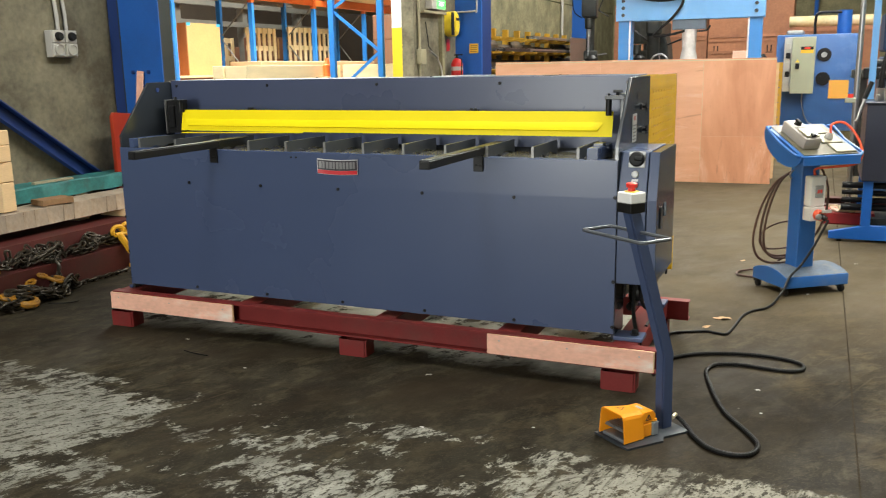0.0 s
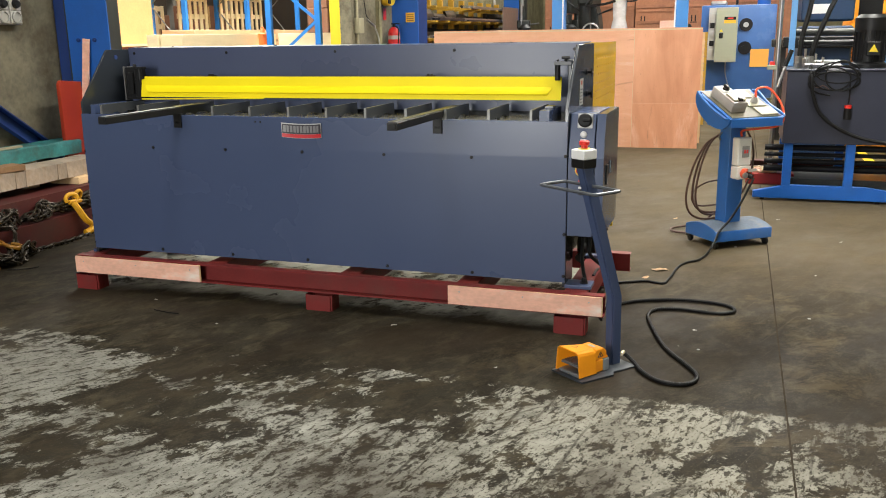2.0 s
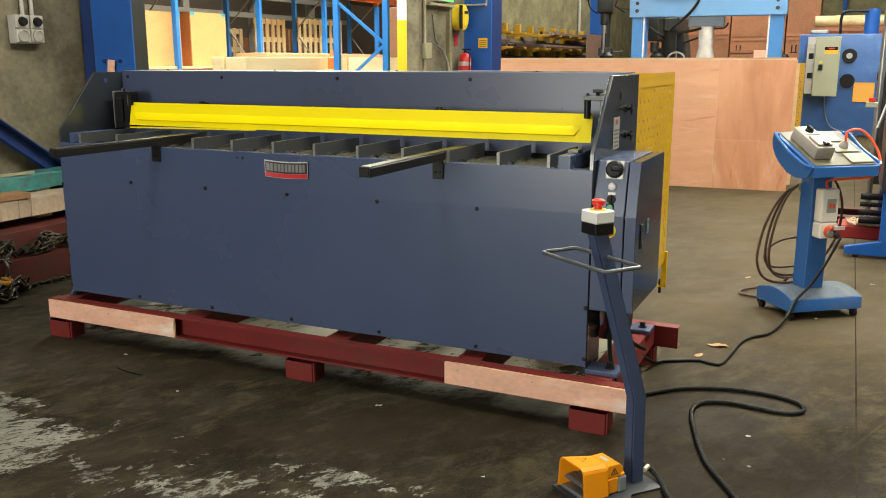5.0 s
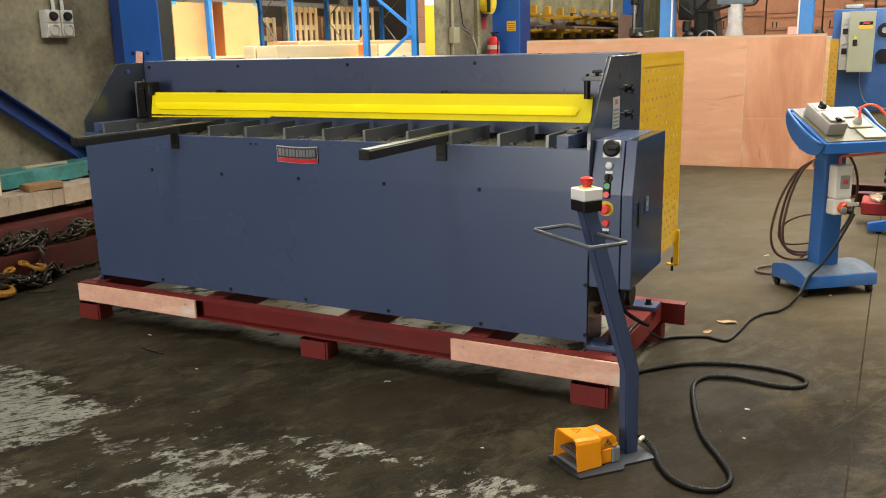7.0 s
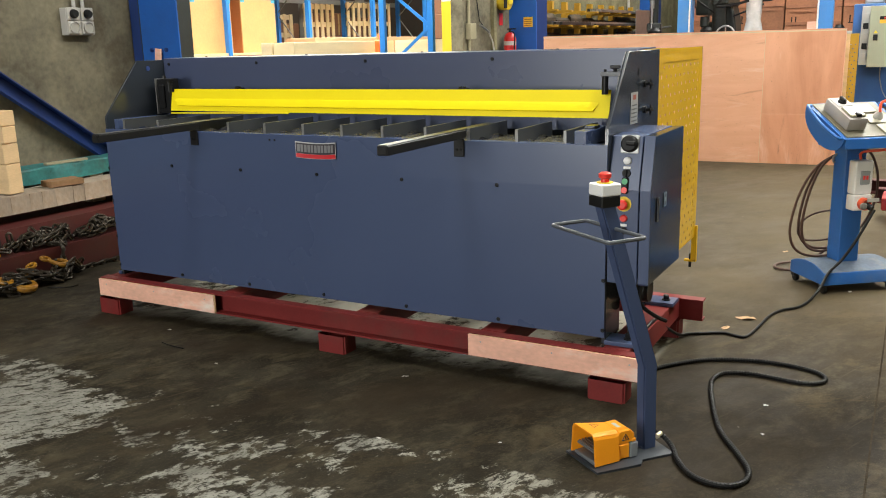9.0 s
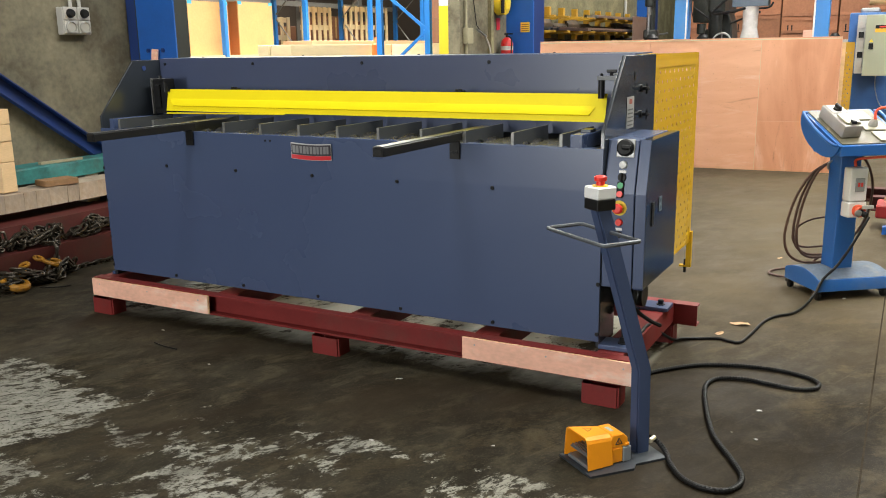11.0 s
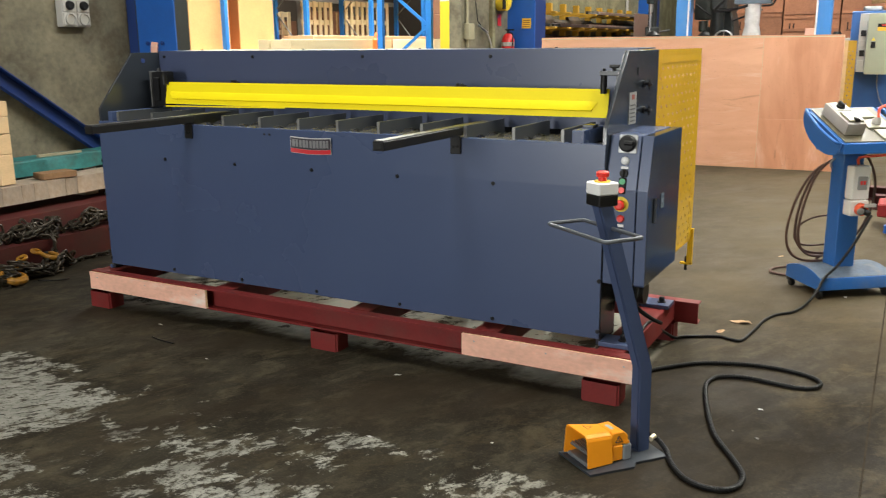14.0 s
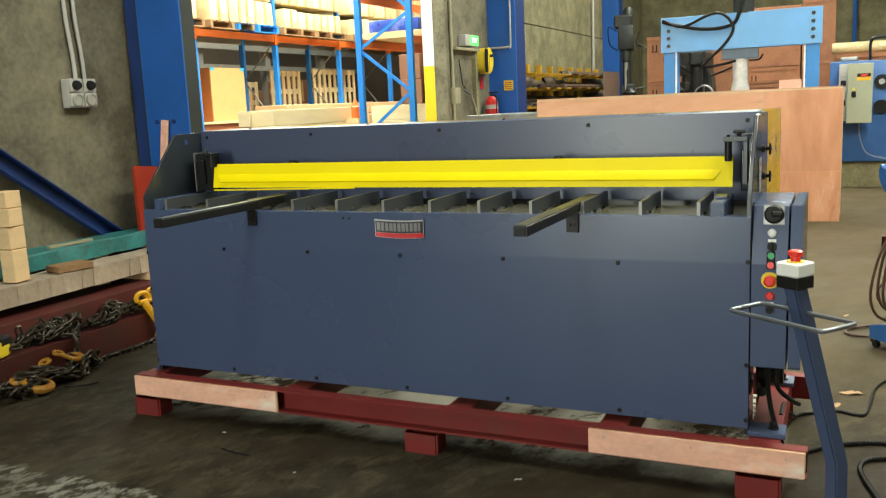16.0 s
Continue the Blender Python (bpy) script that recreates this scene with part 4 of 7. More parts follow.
# strips of plywood wedged in the open front of the channel
for x0, x1, z in ((-0.077, 0.768, 0.145), (2.227, 2.997, 0.147)):
    ps_ = thing("plywood_strip", ((x0 + x1) / 2, -0.089, z - 0.048), "pink plywood strip fixed along the skid", "plywood strip")
    part("face_ply", box(x0, x1, -0.096, -0.0925, z - 0.048, z + 0.048, 0.001), PLY_STRIP, ps_)
    part("core_ply", box(x0 + 0.001, x1 + 0.004, -0.092, -0.083, z - 0.047, z + 0.047), PINE, ps_)
    for k in range(3):
        x = x0 + 0.06 + k * (x1 - x0 - 0.12) / 2
        part("nail", rod((x, -0.0962, z + 0.02), (x, -0.0972, z + 0.02), 0.004, 8), STEEL, ps_)

# ---------------------------------------------------------------- pedal stand
UA = -36.0
stand = thing("pedal_stand", (3.10, -0.43, 0.0), "slate steel control stand with foot pedal, handle and emergency stop box", "control stand", UA)
# local axes: x across, y away from the operator
def lp(x, y):
    """The local place of a world point on the stand."""
    v = rot2(UA).inverted() @ Vector((x - 3.10, y + 0.43, 0))
    return v.x, v.y


base = prism([(-0.103, -0.266), (0.084, -0.266), (0.102, -0.10), (0.078, -0.075), (0.090, 0.05), (-0.07, 0.06), (-0.07, -0.05), (-0.10, -0.08)], "z", 0.0, 0.008)
part("base_plate", base, PLATE_DARK, stand, local=True)
tx, ty = lp(2.972, -0.55)
bxx, byy = lp(3.10, -0.455)


def square_tube(pts, w, d, b=None):
    b = b or bmesh.new()
    rings = [[b.verts.new((x + sx * w / 2, y + sy * d / 2, z)) for sx, sy in ((-1, -1), (1, -1), (1, 1), (-1, 1))] for x, y, z in pts]
    for p, q in zip(rings, rings[1:]):
        for k in range(4):
            b.faces.new((p[k], p[(k + 1) % 4], q[(k + 1) % 4], q[k]))
    b.faces.new(rings[0])
    b.faces.new(rings[-1])
    bmesh.ops.recalc_face_normals(b, faces=b.faces)
    bmesh.ops.bevel(b, geom=[e for e in b.edges if abs((e.verts[0].co - e.verts[1].co).z) > 0.02], offset=0.005, segments=2, affect="EDGES")
    return b


part("post", square_tube([(0.0, 0.0, 0.008), (0.0, -0.005, 0.315), (tx, ty, 0.89)], 0.044, 0.056), SLATE, stand, local=True)
eb = part("stop_box", box(tx - 0.037, tx + 0.037, ty - 0.037, ty + 0.037, 0.884, 0.92, 0.003), RUBBER, stand, "black and white emergency stop box", local=True)
part("box_lid", box(tx - 0.038, tx + 0.038, ty - 0.038, ty + 0.038, 0.92, 0.96, 0.004), WHITE, eb, local=True)
part("stop_ring", lathe([(0.026, 0), (0.026, 0.003)], (tx, ty, 0.96), 20), SAFETY, eb, local=True)
part("stop_button", lathe([(0.014, 0.003), (0.013, 0.014), (0.020, 0.017), (0.021, 0.030), (0.015, 0.034)], (tx, ty, 0.96), 20), RED, eb, "red mushroom button", local=True)
hc = lp(2.965, -0.595)
hp = []
for cx, cy in ((-0.160, -0.073), (0.160, -0.073), (0.160, 0.068), (-0.160, 0.068)):
    for k in range(4):
        a = math.atan2(cy, cx)
        q = {(-1, -1): 180, (1, -1): 270, (1, 1): 0, (-1, 1): 90}[(1 if cx > 0 else -1, 1 if cy > 0 else -1)]
        ang = radians(q + 30 * k)
        r = 0.014
        hp.append((hc[0] + cx - math.copysign(r, cx) + r * math.cos(ang), hc[1] + cy - math.copysign(r, cy) + r * math.sin(ang), 0.808))
part("handle", tube(hp, 0.007, 8, closed=True), material("worn_grey_handle", (0.12, 0.13, 0.15), 0.35, 0.4, 0.2, 12, 0.05, 120), stand, "bent round-bar carrying handle", local=True)
# foot pedal under an orange hood
px, py = lp(2.985, -0.56)
hood = bmesh.new()
w0, dep = 0.068, 0.155
fy = -0.255
outer = [(-w0 - 0.006, 0.012), (-w0 + 0.002, 0.104), (-w0 + 0.006, 0.115), (-w0 + 0.016, 0.123), (w0 - 0.022, 0.123), (w0 - 0.010, 0.115), (w0 - 0.005, 0.104), (w0 + 0.004, 0.012)]
inner = [(-w0 - 0.002, 0.012), (-w0 + 0.006, 0.103), (-w0 + 0.010, 0.112), (-w0 + 0.018, 0.118), (w0 - 0.024, 0.118), (w0 - 0.014, 0.112), (w0 - 0.009, 0.103), (w0, 0.012)]
prof = outer + inner[::-1]
prism(prof, "y", fy, fy + 0.10, bm=hood)
for v in hood.verts:
    if v.co.y > fy + 0.05:
        v.co.x += 0.030 if v.co.x < 0 else 0.0
        v.co.z -= 0.007 if v.co.z > 0.08 else 0.0
ho = part("pedal_hood", hood, PEDAL_ORANGE, stand, "orange plastic pedal hood", local=True, smooth=False)
ho.location.x = -0.016
rw = w0 - 0.008
# rear of the hood: a wide upper cover with a sloping back and a narrower foot under it
cover = prism([(fy + 0.092, 0.066), (fy + 0.092, 0.112), (fy + 0.100, 0.112), (fy + 0.105, 0.1205), (fy + 0.150, 0.1205), (fy + 0.168, 0.103), (fy + 0.170, 0.066)], "x", -rw + 0.030, rw + 0.002, 0.003)
for v in cover.verts:
    v.co.z -= 0.007 if v.co.z > 0.09 else 0.0
hc_ = part("hood_cover", cover, PEDAL_ORANGE, ho, local=True, smooth=False)
part("cover_rim", box(-rw + 0.028, rw + 0.005, fy + 0.156, fy + 0.173, 0.066, 0.077, 0.002), PEDAL_ORANGE, hc_, local=True, smooth=False)
part("hood_foot", box(-rw + 0.030, rw + 0.004, fy + 0.1005, fy + 0.148, 0.010, 0.0655, 0.004), PEDAL_ORANGE, ho, local=True, smooth=False)
tri_m = plain("warning_black", (0.02, 0.02, 0.02), 0.5)
for cx, cy in ((-0.01, fy + 0.05),):
    b = bmesh.new()
    for s0, s1 in ((0.020, 0.015),):
        v0 = [b.verts.new((cx + s0 * math.sin(radians(a)), cy + s0 * math.cos(radians(a)), 0.1232 - 0.07 * (cy + s0 * math.cos(radians(a)) - fy))) for a in (0, 120, 240)]
        v1 = [b.verts.new((cx + s1 * math.sin(radians(a)), cy + s1 * math.cos(radians(a)), 0.1232 - 0.07 * (cy + s1 * math.cos(radians(a)) - fy))) for a in (0, 120, 240)]
        for k in range(3):
            b.faces.new((v0[k], v0[(k + 1) % 3], v1[(k + 1) % 3], v1[k]))
    part("warning_mark", b, tri_m, ho, local=True)
part("hood_label", box(-0.006, 0.030, fy + 0.118, fy + 0.132, 0.1136, 0.1146), plain("label_grey", (0.45, 0.45, 0.47), 0.5), ho, local=True)
b = bmesh.new()
for p, q in (((0.112, 0.078), (0.140, 0.078)), ((0.140, 0.078), (0.126, 0.100)), ((0.126, 0.100), (0.112, 0.078)), ((0.126, 0.082), (0.125, 0.093))):
    rod((rw + 0.0022, fy + p[0] + 0.004, p[1]), (rw + 0.0022, fy + q[0] + 0.004, q[1]), 0.0015, 5, b)
part("warning_mark", b, tri_m, ho, local=True)
part("pedal_body", box(-0.046, 0.050, fy + 0.148, fy + 0.182, 0.008, 0.064, 0.004), plain("pedal_grey", (0.22, 0.24, 0.26), 0.45), stand, local=True)
tr = bmesh.new()
box(-0.052, 0.052, fy + 0.01, fy + 0.11, 0.048, 0.056, 0.002, bm=tr, m=Matrix.Translation((0, 0, 0)))
for k in range(7):
    box(-0.048, 0.048, fy + 0.014 + k * 0.013, fy + 0.019 + k * 0.013, 0.056, 0.061, bm=tr)
part("treadle", tr, plain("treadle_grey", (0.22, 0.23, 0.25), 0.35, 0.6), stand, "ribbed grey treadle", local=True).location.x = -0.016
part("pedal_sole", box(-0.060, 0.060, fy + 0.004, fy + 0.15, 0.008, 0.022, 0.004), plain("sole_grey", (0.20, 0.21, 0.23), 0.35, 0.4), stand, local=True).location.x = -0.016
gx, gy = lp(3.14, -0.385)
part("cable_gland", rod((0.02, 0.03, 0.045), (gx, gy, 0.045), 0.0085, 10), plain("gland_brass", (0.66, 0.58, 0.40), 0.35, 0.5), stand, local=True)

# ---------------------------------------------------------------- plywood crate
crate = thing("plywood_crate", (1.41, 7.25, 0.0), "long pinkish plywood shipping crate standing on the floor", "crate", 3.4)
CW, CH, CD = 3.36, 1.45, 0.55
part("inner_box", box(-CW / 2 + 0.01, CW / 2 - 0.01, -CD / 2 + 0.012, CD / 2, 0.02, CH - 0.01), CRATE_DARK, crate, local=True)
xs = [-CW / 2, -CW / 2 + 1.34, -CW / 2 + 2.56, CW / 2]
part("ply_panel", box(xs[0], xs[1] - 0.002, -CD / 2, -CD / 2 + 0.012, 0.0, CH - 0.013), CRATE, crate, local=True)
part("ply_panel", box(xs[1], xs[2] - 0.0005, -CD / 2, -CD / 2 + 0.012, 0.0, CH - 0.013), CRATE, crate, local=True)
part("ply_panel", box(xs[2], xs[3], -CD / 2 - 0.003, -CD / 2 + 0.012, 0.0, 0.55), CRATE_DARK, crate, local=True)
part("ply_panel", box(xs[2], xs[3], -CD / 2 - 0.003, -CD / 2 + 0.012, 0.556, CH - 0.013), CRATE_DARK, crate, local=True)
part("seam", box(xs[2] - 0.004, xs[2] - 0.0005, -CD / 2 - 0.0028, -CD / 2 - 0.0005, 0.0, CH - 0.014), PALE_PINE, crate, local=True)
part("seam", box(xs[2], xs[3], -CD / 2 - 0.001, -CD / 2 + 0.011, 0.5505, 0.5555), CRATE, crate, local=True)
part("edge_trim", box(-CW / 2, CW / 2, -CD / 2 - 0.004, -CD / 2 + 0.012, CH - 0.012, CH), PALE_PINE, crate, "raw pale plywood edge", local=True)
part("end_panel", box(CW / 2 - 0.012, CW / 2, -CD / 2 + 0.013, CD / 2, 0.0, CH), CRATE, crate, local=True)
part("top_panel", box(-CW / 2, CW / 2, -CD / 2, CD / 2, CH, CH + 0.012), CRATE, crate, local=True)
part("rear_cleat", box(CW / 2 - 0.05, CW / 2 + 0.04, CD / 2, CD / 2 + 0.06, 0.0, CH - 0.05), PINE, crate, local=True)

# ---------------------------------------------------------------- along the near wall
# blue column at the end of the wall, with its diagonal prop
bm = box(-1.85, -1.73, 1.93, 2.05, 0, HZ - 0.01)
col = tagged(new("column_near"), "deep blue steel column at the end of the wall", "column", kind="structure")
col.matrix_basis = Matrix.Translation((-1.55, 2.1, 0))
# web recess takes the darker brace blue in place of shade
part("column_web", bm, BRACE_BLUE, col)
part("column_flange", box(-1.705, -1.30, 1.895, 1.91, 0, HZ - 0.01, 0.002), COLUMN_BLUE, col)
# side face darkened in colour, standing in for its shade
part("column_side", box(-1.73, -1.31, 1.91, 2.055, 0, HZ - 0.012), material("shaded_column_side_paint", (0.026, 0.032, 0.030), 0.5, 0, 0.2, 3, 0.08, 90), col)
bolt_me = finish("bolt", lathe([(0.018, 0), (0.018, -0.012), (0.010, -0.012), (0.010, -0.02)], (0, 0, 0), 6, "y"), BRACE_BLUE, True)
for x, z in ((-1.60, 1.42), (-1.44, 1.42)):
    piece("bolt", bolt_me, col, pose(x, 1.895, z))
pr = thing("wall_brace", (-1.8, 1.6, 0), "dark blue steel channel brace leaning along the wall", "brace")
d = Vector((0, 1.53 - 0.72, 0.63 - 1.20)).normalized()
nrm = Vector((0, -d.z, d.y))
mid = Vector((-1.80, 0.72, 1.185))


def slab_along(p, q, w, x0, x1, bm=None):
    """A flat bar in the plane of the wall from p to q."""
    b = bm or bmesh.new()
    vs = []
    for x in (x0, x1):
        for e, s in ((p, 1), (q, 1), (q, -1), (p, -1)):
            vs.append(b.verts.new((x, e.y + nrm.y * s * w, e.z + nrm.z * s * w)))
    for f in ((0, 1, 2, 3), (4, 5, 6, 7), (0, 1, 5, 4), (1, 2, 6, 5), (2, 3, 7, 6), (3, 0, 4, 7)):
        b.faces.new([vs[i] for i in f])
    return b


p, q = mid - d * 3.4, mid + d * 1.75
part("brace_web", slab_along(p, q, 0.054, -1.83, -1.82), BRACE_BLUE, pr)
b = slab_along(p + nrm * 0.055, q + nrm * 0.055, 0.004, -1.82, -1.76)
part("brace_flange", b, BRACE_BLUE, pr)
part("brace_flange", slab_along(p - nrm * 0.055, q - nrm * 0.055, 0.004, -1.82, -1.76), BRACE_BLUE, pr)

# power outlets and conduits
outlet = thing("power_outlet", (HX0, 1.40, 1.64), "grey weatherproof four-gang power outlet on the concrete wall", "power outlet")
part("outlet_box", box(HX0 + 0.002, HX0 + 0.070, 1.275, 1.52, 1.545, 1.745, 0.004), GREY_PLASTIC, outlet)
for k, (y, z) in enumerate(((1.335, 1.70), (1.46, 1.70), (1.335, 1.60), (1.46, 1.60))):
    tp = part("outlet_plate", box(HX0 + 0.070, HX0 + 0.082, y - 0.056, y + 0.056, z - 0.047, z + 0.047, 0.004), GREY_PLASTIC, outlet)
    if z > 1.65:
        part("rotary_knob", lathe([(0.034, 0.0), (0.034, 0.012), (0.026, 0.03)], (HX0 + 0.082, y, z), 18, "x"), RUBBER, tp, "black rotary knob")
    else:
        part("socket_ring", lathe([(0.046, 0.0), (0.046, 0.010), (0.038, 0.014), (0.036, 0.004)], (HX0 + 0.082, y, z), 22, "x"), plain("socket_grey", (0.36, 0.35, 0.32), 0.5) if k == 2 else bpy.data.materials["socket_grey"], tp)
for k, y in enumerate((1.375, 1.455)):
    c = tube(smooth_path([(HX0 + 0.02, y + 0.02, 1.74), (HX0 + 0.02, y + 0.018, 1.86), (HX0 + 0.02, y + 0.006, 2.0), (HX0 + 0.02, y - 0.008, 2.15), (HX0 + 0.02, y - 0.012, 2.4), (HX0 + 0.02, y - 0.012, 3.0), (HX0 + 0.02, y - 0.012, HZ - 0.05)]), 0.014, 10)
    cp = thing("conduit", (HX0 + 0.02, y, 1.74), "pale grey electrical conduit running up the wall", "conduit", group="wall conduits")
    part("pipe", c, GREY_PLASTIC, cp)
    part("saddle", box(HX0 + 0.001, HX0 + 0.036, y - 0.03, y + 0.03, 2.3, 2.32), STEEL, cp)

# red plastic panel and a loose board leaning at the column
b = prism([(1.60, 0.0), (1.85, 0.0), (1.85, 1.09), (1.62, 1.11), (1.60, 1.08)], "x", -1.62, -1.585, 0.004)
solo("plastic_sheet", b, material("red_orange_panel", (0.33, 0.030, 0.008), 0.38, 0, 0.1, 3, 0.05, 90), "red-orange plastic sheet leaning by the column", "plastic sheet")
b = box(-0.032, 0.032, -0.008, 0.008, 0, 1.44, 0.002)
o = solo("loose_board", b, PLY_STRIP, "narrow pink plywood offcut leaning on the column", "board")
o.matrix_basis = Matrix.Translation((-1.66, 1.80, 0.0)) @ Matrix.Rotation(radians(-3), 4, "X") @ Matrix.Rotation(radians(6), 4, "Y")

# steel beams with dunnage on top
def channel_y(y0, y1, x0, x1, z0, z1, t=0.01):
    """A channel along y with its flat back to the open side."""
    pr = [(x1, z0), (x1, z1), (x0, z1), (x0, z1 - t), (x1 - t, z1 - t), (x1 - t, z0 + t), (x0, z0 + t), (x0, z0)]
    return prism(pr, "y", y0, y1)


solo("steel_beam", channel_y(-3.2, 1.70, -1.40, -1.055, 0.0, 0.178), RED_BEAM, "dusty red oxide steel channel lying along the wall", "steel beam", group="stacked beams", smooth=False)
solo("steel_beam", channel_y(-3.0, 1.62, -1.46, -1.20, 0.180, 0.325), RED_BEAM, "dusty red oxide steel channel stacked on another", "steel beam", group="stacked beams", smooth=False)
solo("steel_beam", channel_y(-3.0, 1.65, -1.80, -1.47, 0.0, 0.31), RED_BEAM, "red oxide steel channel against the wall", "steel beam", group="stacked beams", smooth=False)
for y in (-2.2, -0.6, 1.45):
    solo("dunnage_block", box(-0.14, 0.14, -0.10, 0.10, 0, 0.058, 0.004), PINE, "flat pine packing block under the timber", "wood block", at=(-1.42, y, 0.326))
# thick grey timber with end-grain pieces
tim = thing("timber_bearer", (-1.45, -0.6, 0.385), "thick weathered sawn timber bearer lying on the beams", "timber")
random.seed(5)
SAWN = material("sawn_grey_timber", (0.32, 0.255, 0.195), 0.8, 0.0, 0.30, 12, 0.5, 34, (0.22, 0.145, 0.085), 0.9, stretch=(1, 1, 0.6), island=0.13)
# sawn pieces laid side by side, their ends rounded and uneven
ends = []
for k in range(5):
    b = box(-0.115, 0.115, -0.065, 0.065, 0.0, 0.122)
    bmesh.ops.bevel(b, geom=[e for e in b.edges if all(v.co.x > 0.1 for v in e.verts)], offset=0.002, segments=1, affect="EDGES")
    for v in b.verts:
        if v.co.x > 0.08:
            v.co.x += 0.010 * noise.noise(Vector((v.co.y * 20, v.co.z * 20, k * 2.3)))
    ends.append(finish("sawn_piece", b, SAWN, True))
y = -3.0
while y < 1.60:
    w = random.uniform(0.09, 0.17)
    piece("sawn_piece", random.choice(ends), tim, Matrix.Translation((-1.445 + random.uniform(-0.003, 0.003), y + w / 2, 0.3855)) @ Matrix.Diagonal((1, (w - 0.0004) / 0.13, random.uniform(0.985, 1.01), 1)))
    y += w
b = box(-1.79, -1.565, -2.6, 1.75, 0.52, 0.632)
bmesh.ops.bisect_plane(b, geom=b.verts[:] + b.edges[:] + b.faces[:], plane_co=(0, 0, 0.62), plane_no=(0, 0, 1))
for k in range(86):
    bmesh.ops.bisect_plane(b, geom=b.verts[:] + b.edges[:] + b.faces[:], plane_co=(0, -2.55 + 0.05 * k, 0), plane_no=(0, 1, 0))
for v in b.verts:
    # chipped arrises and a ragged lower edge
    if v.co.x > -1.6:
        v.co.x -= 0.012 * max(0.0, noise.noise(Vector((v.co.y * 6, v.co.z * 30, 1.0)))) + (0.008 if v.co.z > 0.63 else 0.0)
        v.co.z += 0.010 * noise.noise(Vector((v.co.y * 4, v.co.z * 9, 3.0))) if v.co.z > 0.53 else 0.018 * max(0.0, noise.noise(Vector((v.co.y * 5, 0.0, 7.0))))
solo("teal_beam", b, TEAL, "chalky teal painted timber beam against the wall", "beam")
for y in (-2.2, -0.2, 1.2):
    solo("packer", box(-0.10, 0.10, -0.06, 0.06, 0, 0.208, 0.003), OLD_PINE, "rough timber packer under the teal beam", "wood block", at=(-1.68, y, 0.311))
b = box(-0.02, 0.02, -0.17, 0.17, 0, 0.018, 0.002)
solo("thin_batten", b, CONDUIT_OLIVE, "thin olive-grey batten lying on the teal beam", "batten", at=(-1.62, 0.98, 0.633), turn=-4)
solo("wood_offcut", box(-0.075, 0.075, -0.12, 0.12, 0, 0.042, 0.003), material("brown_offcut", (0.24, 0.135, 0.062), 0.75, 0, 0.25, 14, 0.15, 50, (0.15, 0.08, 0.035), 0.6, stretch=(4, 1, 1)), "flat brown timber offcut lying on the timber bearer", "wood block", at=(-1.40, 0.76, 0.513), turn=-10)
tower = [(-1.43, 0.385, 0.513, 0.20, 4), (-1.432, 0.388, 0.714, 0.135, -3), (-1.426, 0.382, 0.850, 0.11, 9), (-1.437, 0.392, 0.961, 0.10, 2)]
for k, (x, y, z, h, a) in enumerate(tower):
    solo("pine_block", box(-0.052, 0.052, -0.055, 0.055, 0, h - 0.002, 0.004), PINE, "sawn pine block stacked in a small tower", "wood block", group="block tower", at=(x, y, z), turn=a)

# chains: links laid along a wandering line, and hooks
link_pts = []
for k in range(16):
    a = 2 * math.pi * k / 16
    link_pts.append((0.012 * math.cos(a), 0.014 * (1 if math.sin(a) > 0 else -1) + 0.012 * math.sin(a), 0))
link_me = finish("chain_link", tube(link_pts, 0.0066, 6, closed=True), CHAIN, True)


def chain(name, line, label, at, pitch=0.038, scale=1.0):
    o = thing(name, at, label, "chain")
    pts = smooth_path(line, 10)
    acc, k, last = 0.0, 0, pts[0]
    for a, b in zip(pts, pts[1:]):
        seg = (b - a).length
        while acc <= seg and seg > 1e-6:
            c = a.lerp(b, acc / seg)
            dd = (b - a).normalized()
            rt = dd.to_track_quat("Y", "Z").to_matrix().to_4x4()
            m = Matrix.Translation(c) @ rt @ Matrix.Rotation(radians(45 + 90 * (k % 2) + random.uniform(-14, 14)), 4, "Y") @ Matrix.Scale(scale, 4)
            piece("chain_link", link_me, o, m)
            acc += pitch * scale
            k += 1
        acc -= seg
    return o


random.seed(11)


def heap_line(p, q, n, sx, sy, z0, h):
    out = []
    for i in range(n):
        t = i / (n - 1)
        x = p[0] + (q[0] - p[0]) * t + random.uniform(-sx, sx)
        y = p[1] + (q[1] - p[1]) * t + random.uniform(-sy, sy)
        out.append((x, y, z0 + random.uniform(0.0, h)))
    return out


chain("lifting_chain", heap_line((-1.12, 0.10), (-1.12, 1.50), 84, 0.055, 0.13, 0.192, 0.10), "heavy oily lifting chain heaped along the beam ledge", (-1.12, 0.8, 0.18), scale=1.3)
chain("lifting_chain", heap_line((-0.90, -0.85), (-0.90, 0.42), 72, 0.085, 0.12, 0.012, 0.10), "heavy oily lifting chain heaped on the floor by the beams", (-0.88, -0.2, 0.0), scale=1.3)
chain("lifting_chain", [(-0.93, 0.30, 0.03), (-0.98, 0.55, 0.012), (-0.96, 0.85, 0.012), (-1.0, 1.15, 0.012), (-0.99, 1.5, 0.012)], "single run of chain lying straight on the floor", (-0.97, 0.9, 0.0), scale=1.3)
chain("lifting_chain", [(-1.08, 0.42, 0.21), (-1.035, 0.42, 0.17), (-1.015, 0.40, 0.10), (-0.96, 0.36, 0.04)], "chain hanging over the edge of the beam", (-1.03, 0.4, 0.0), scale=1.3)


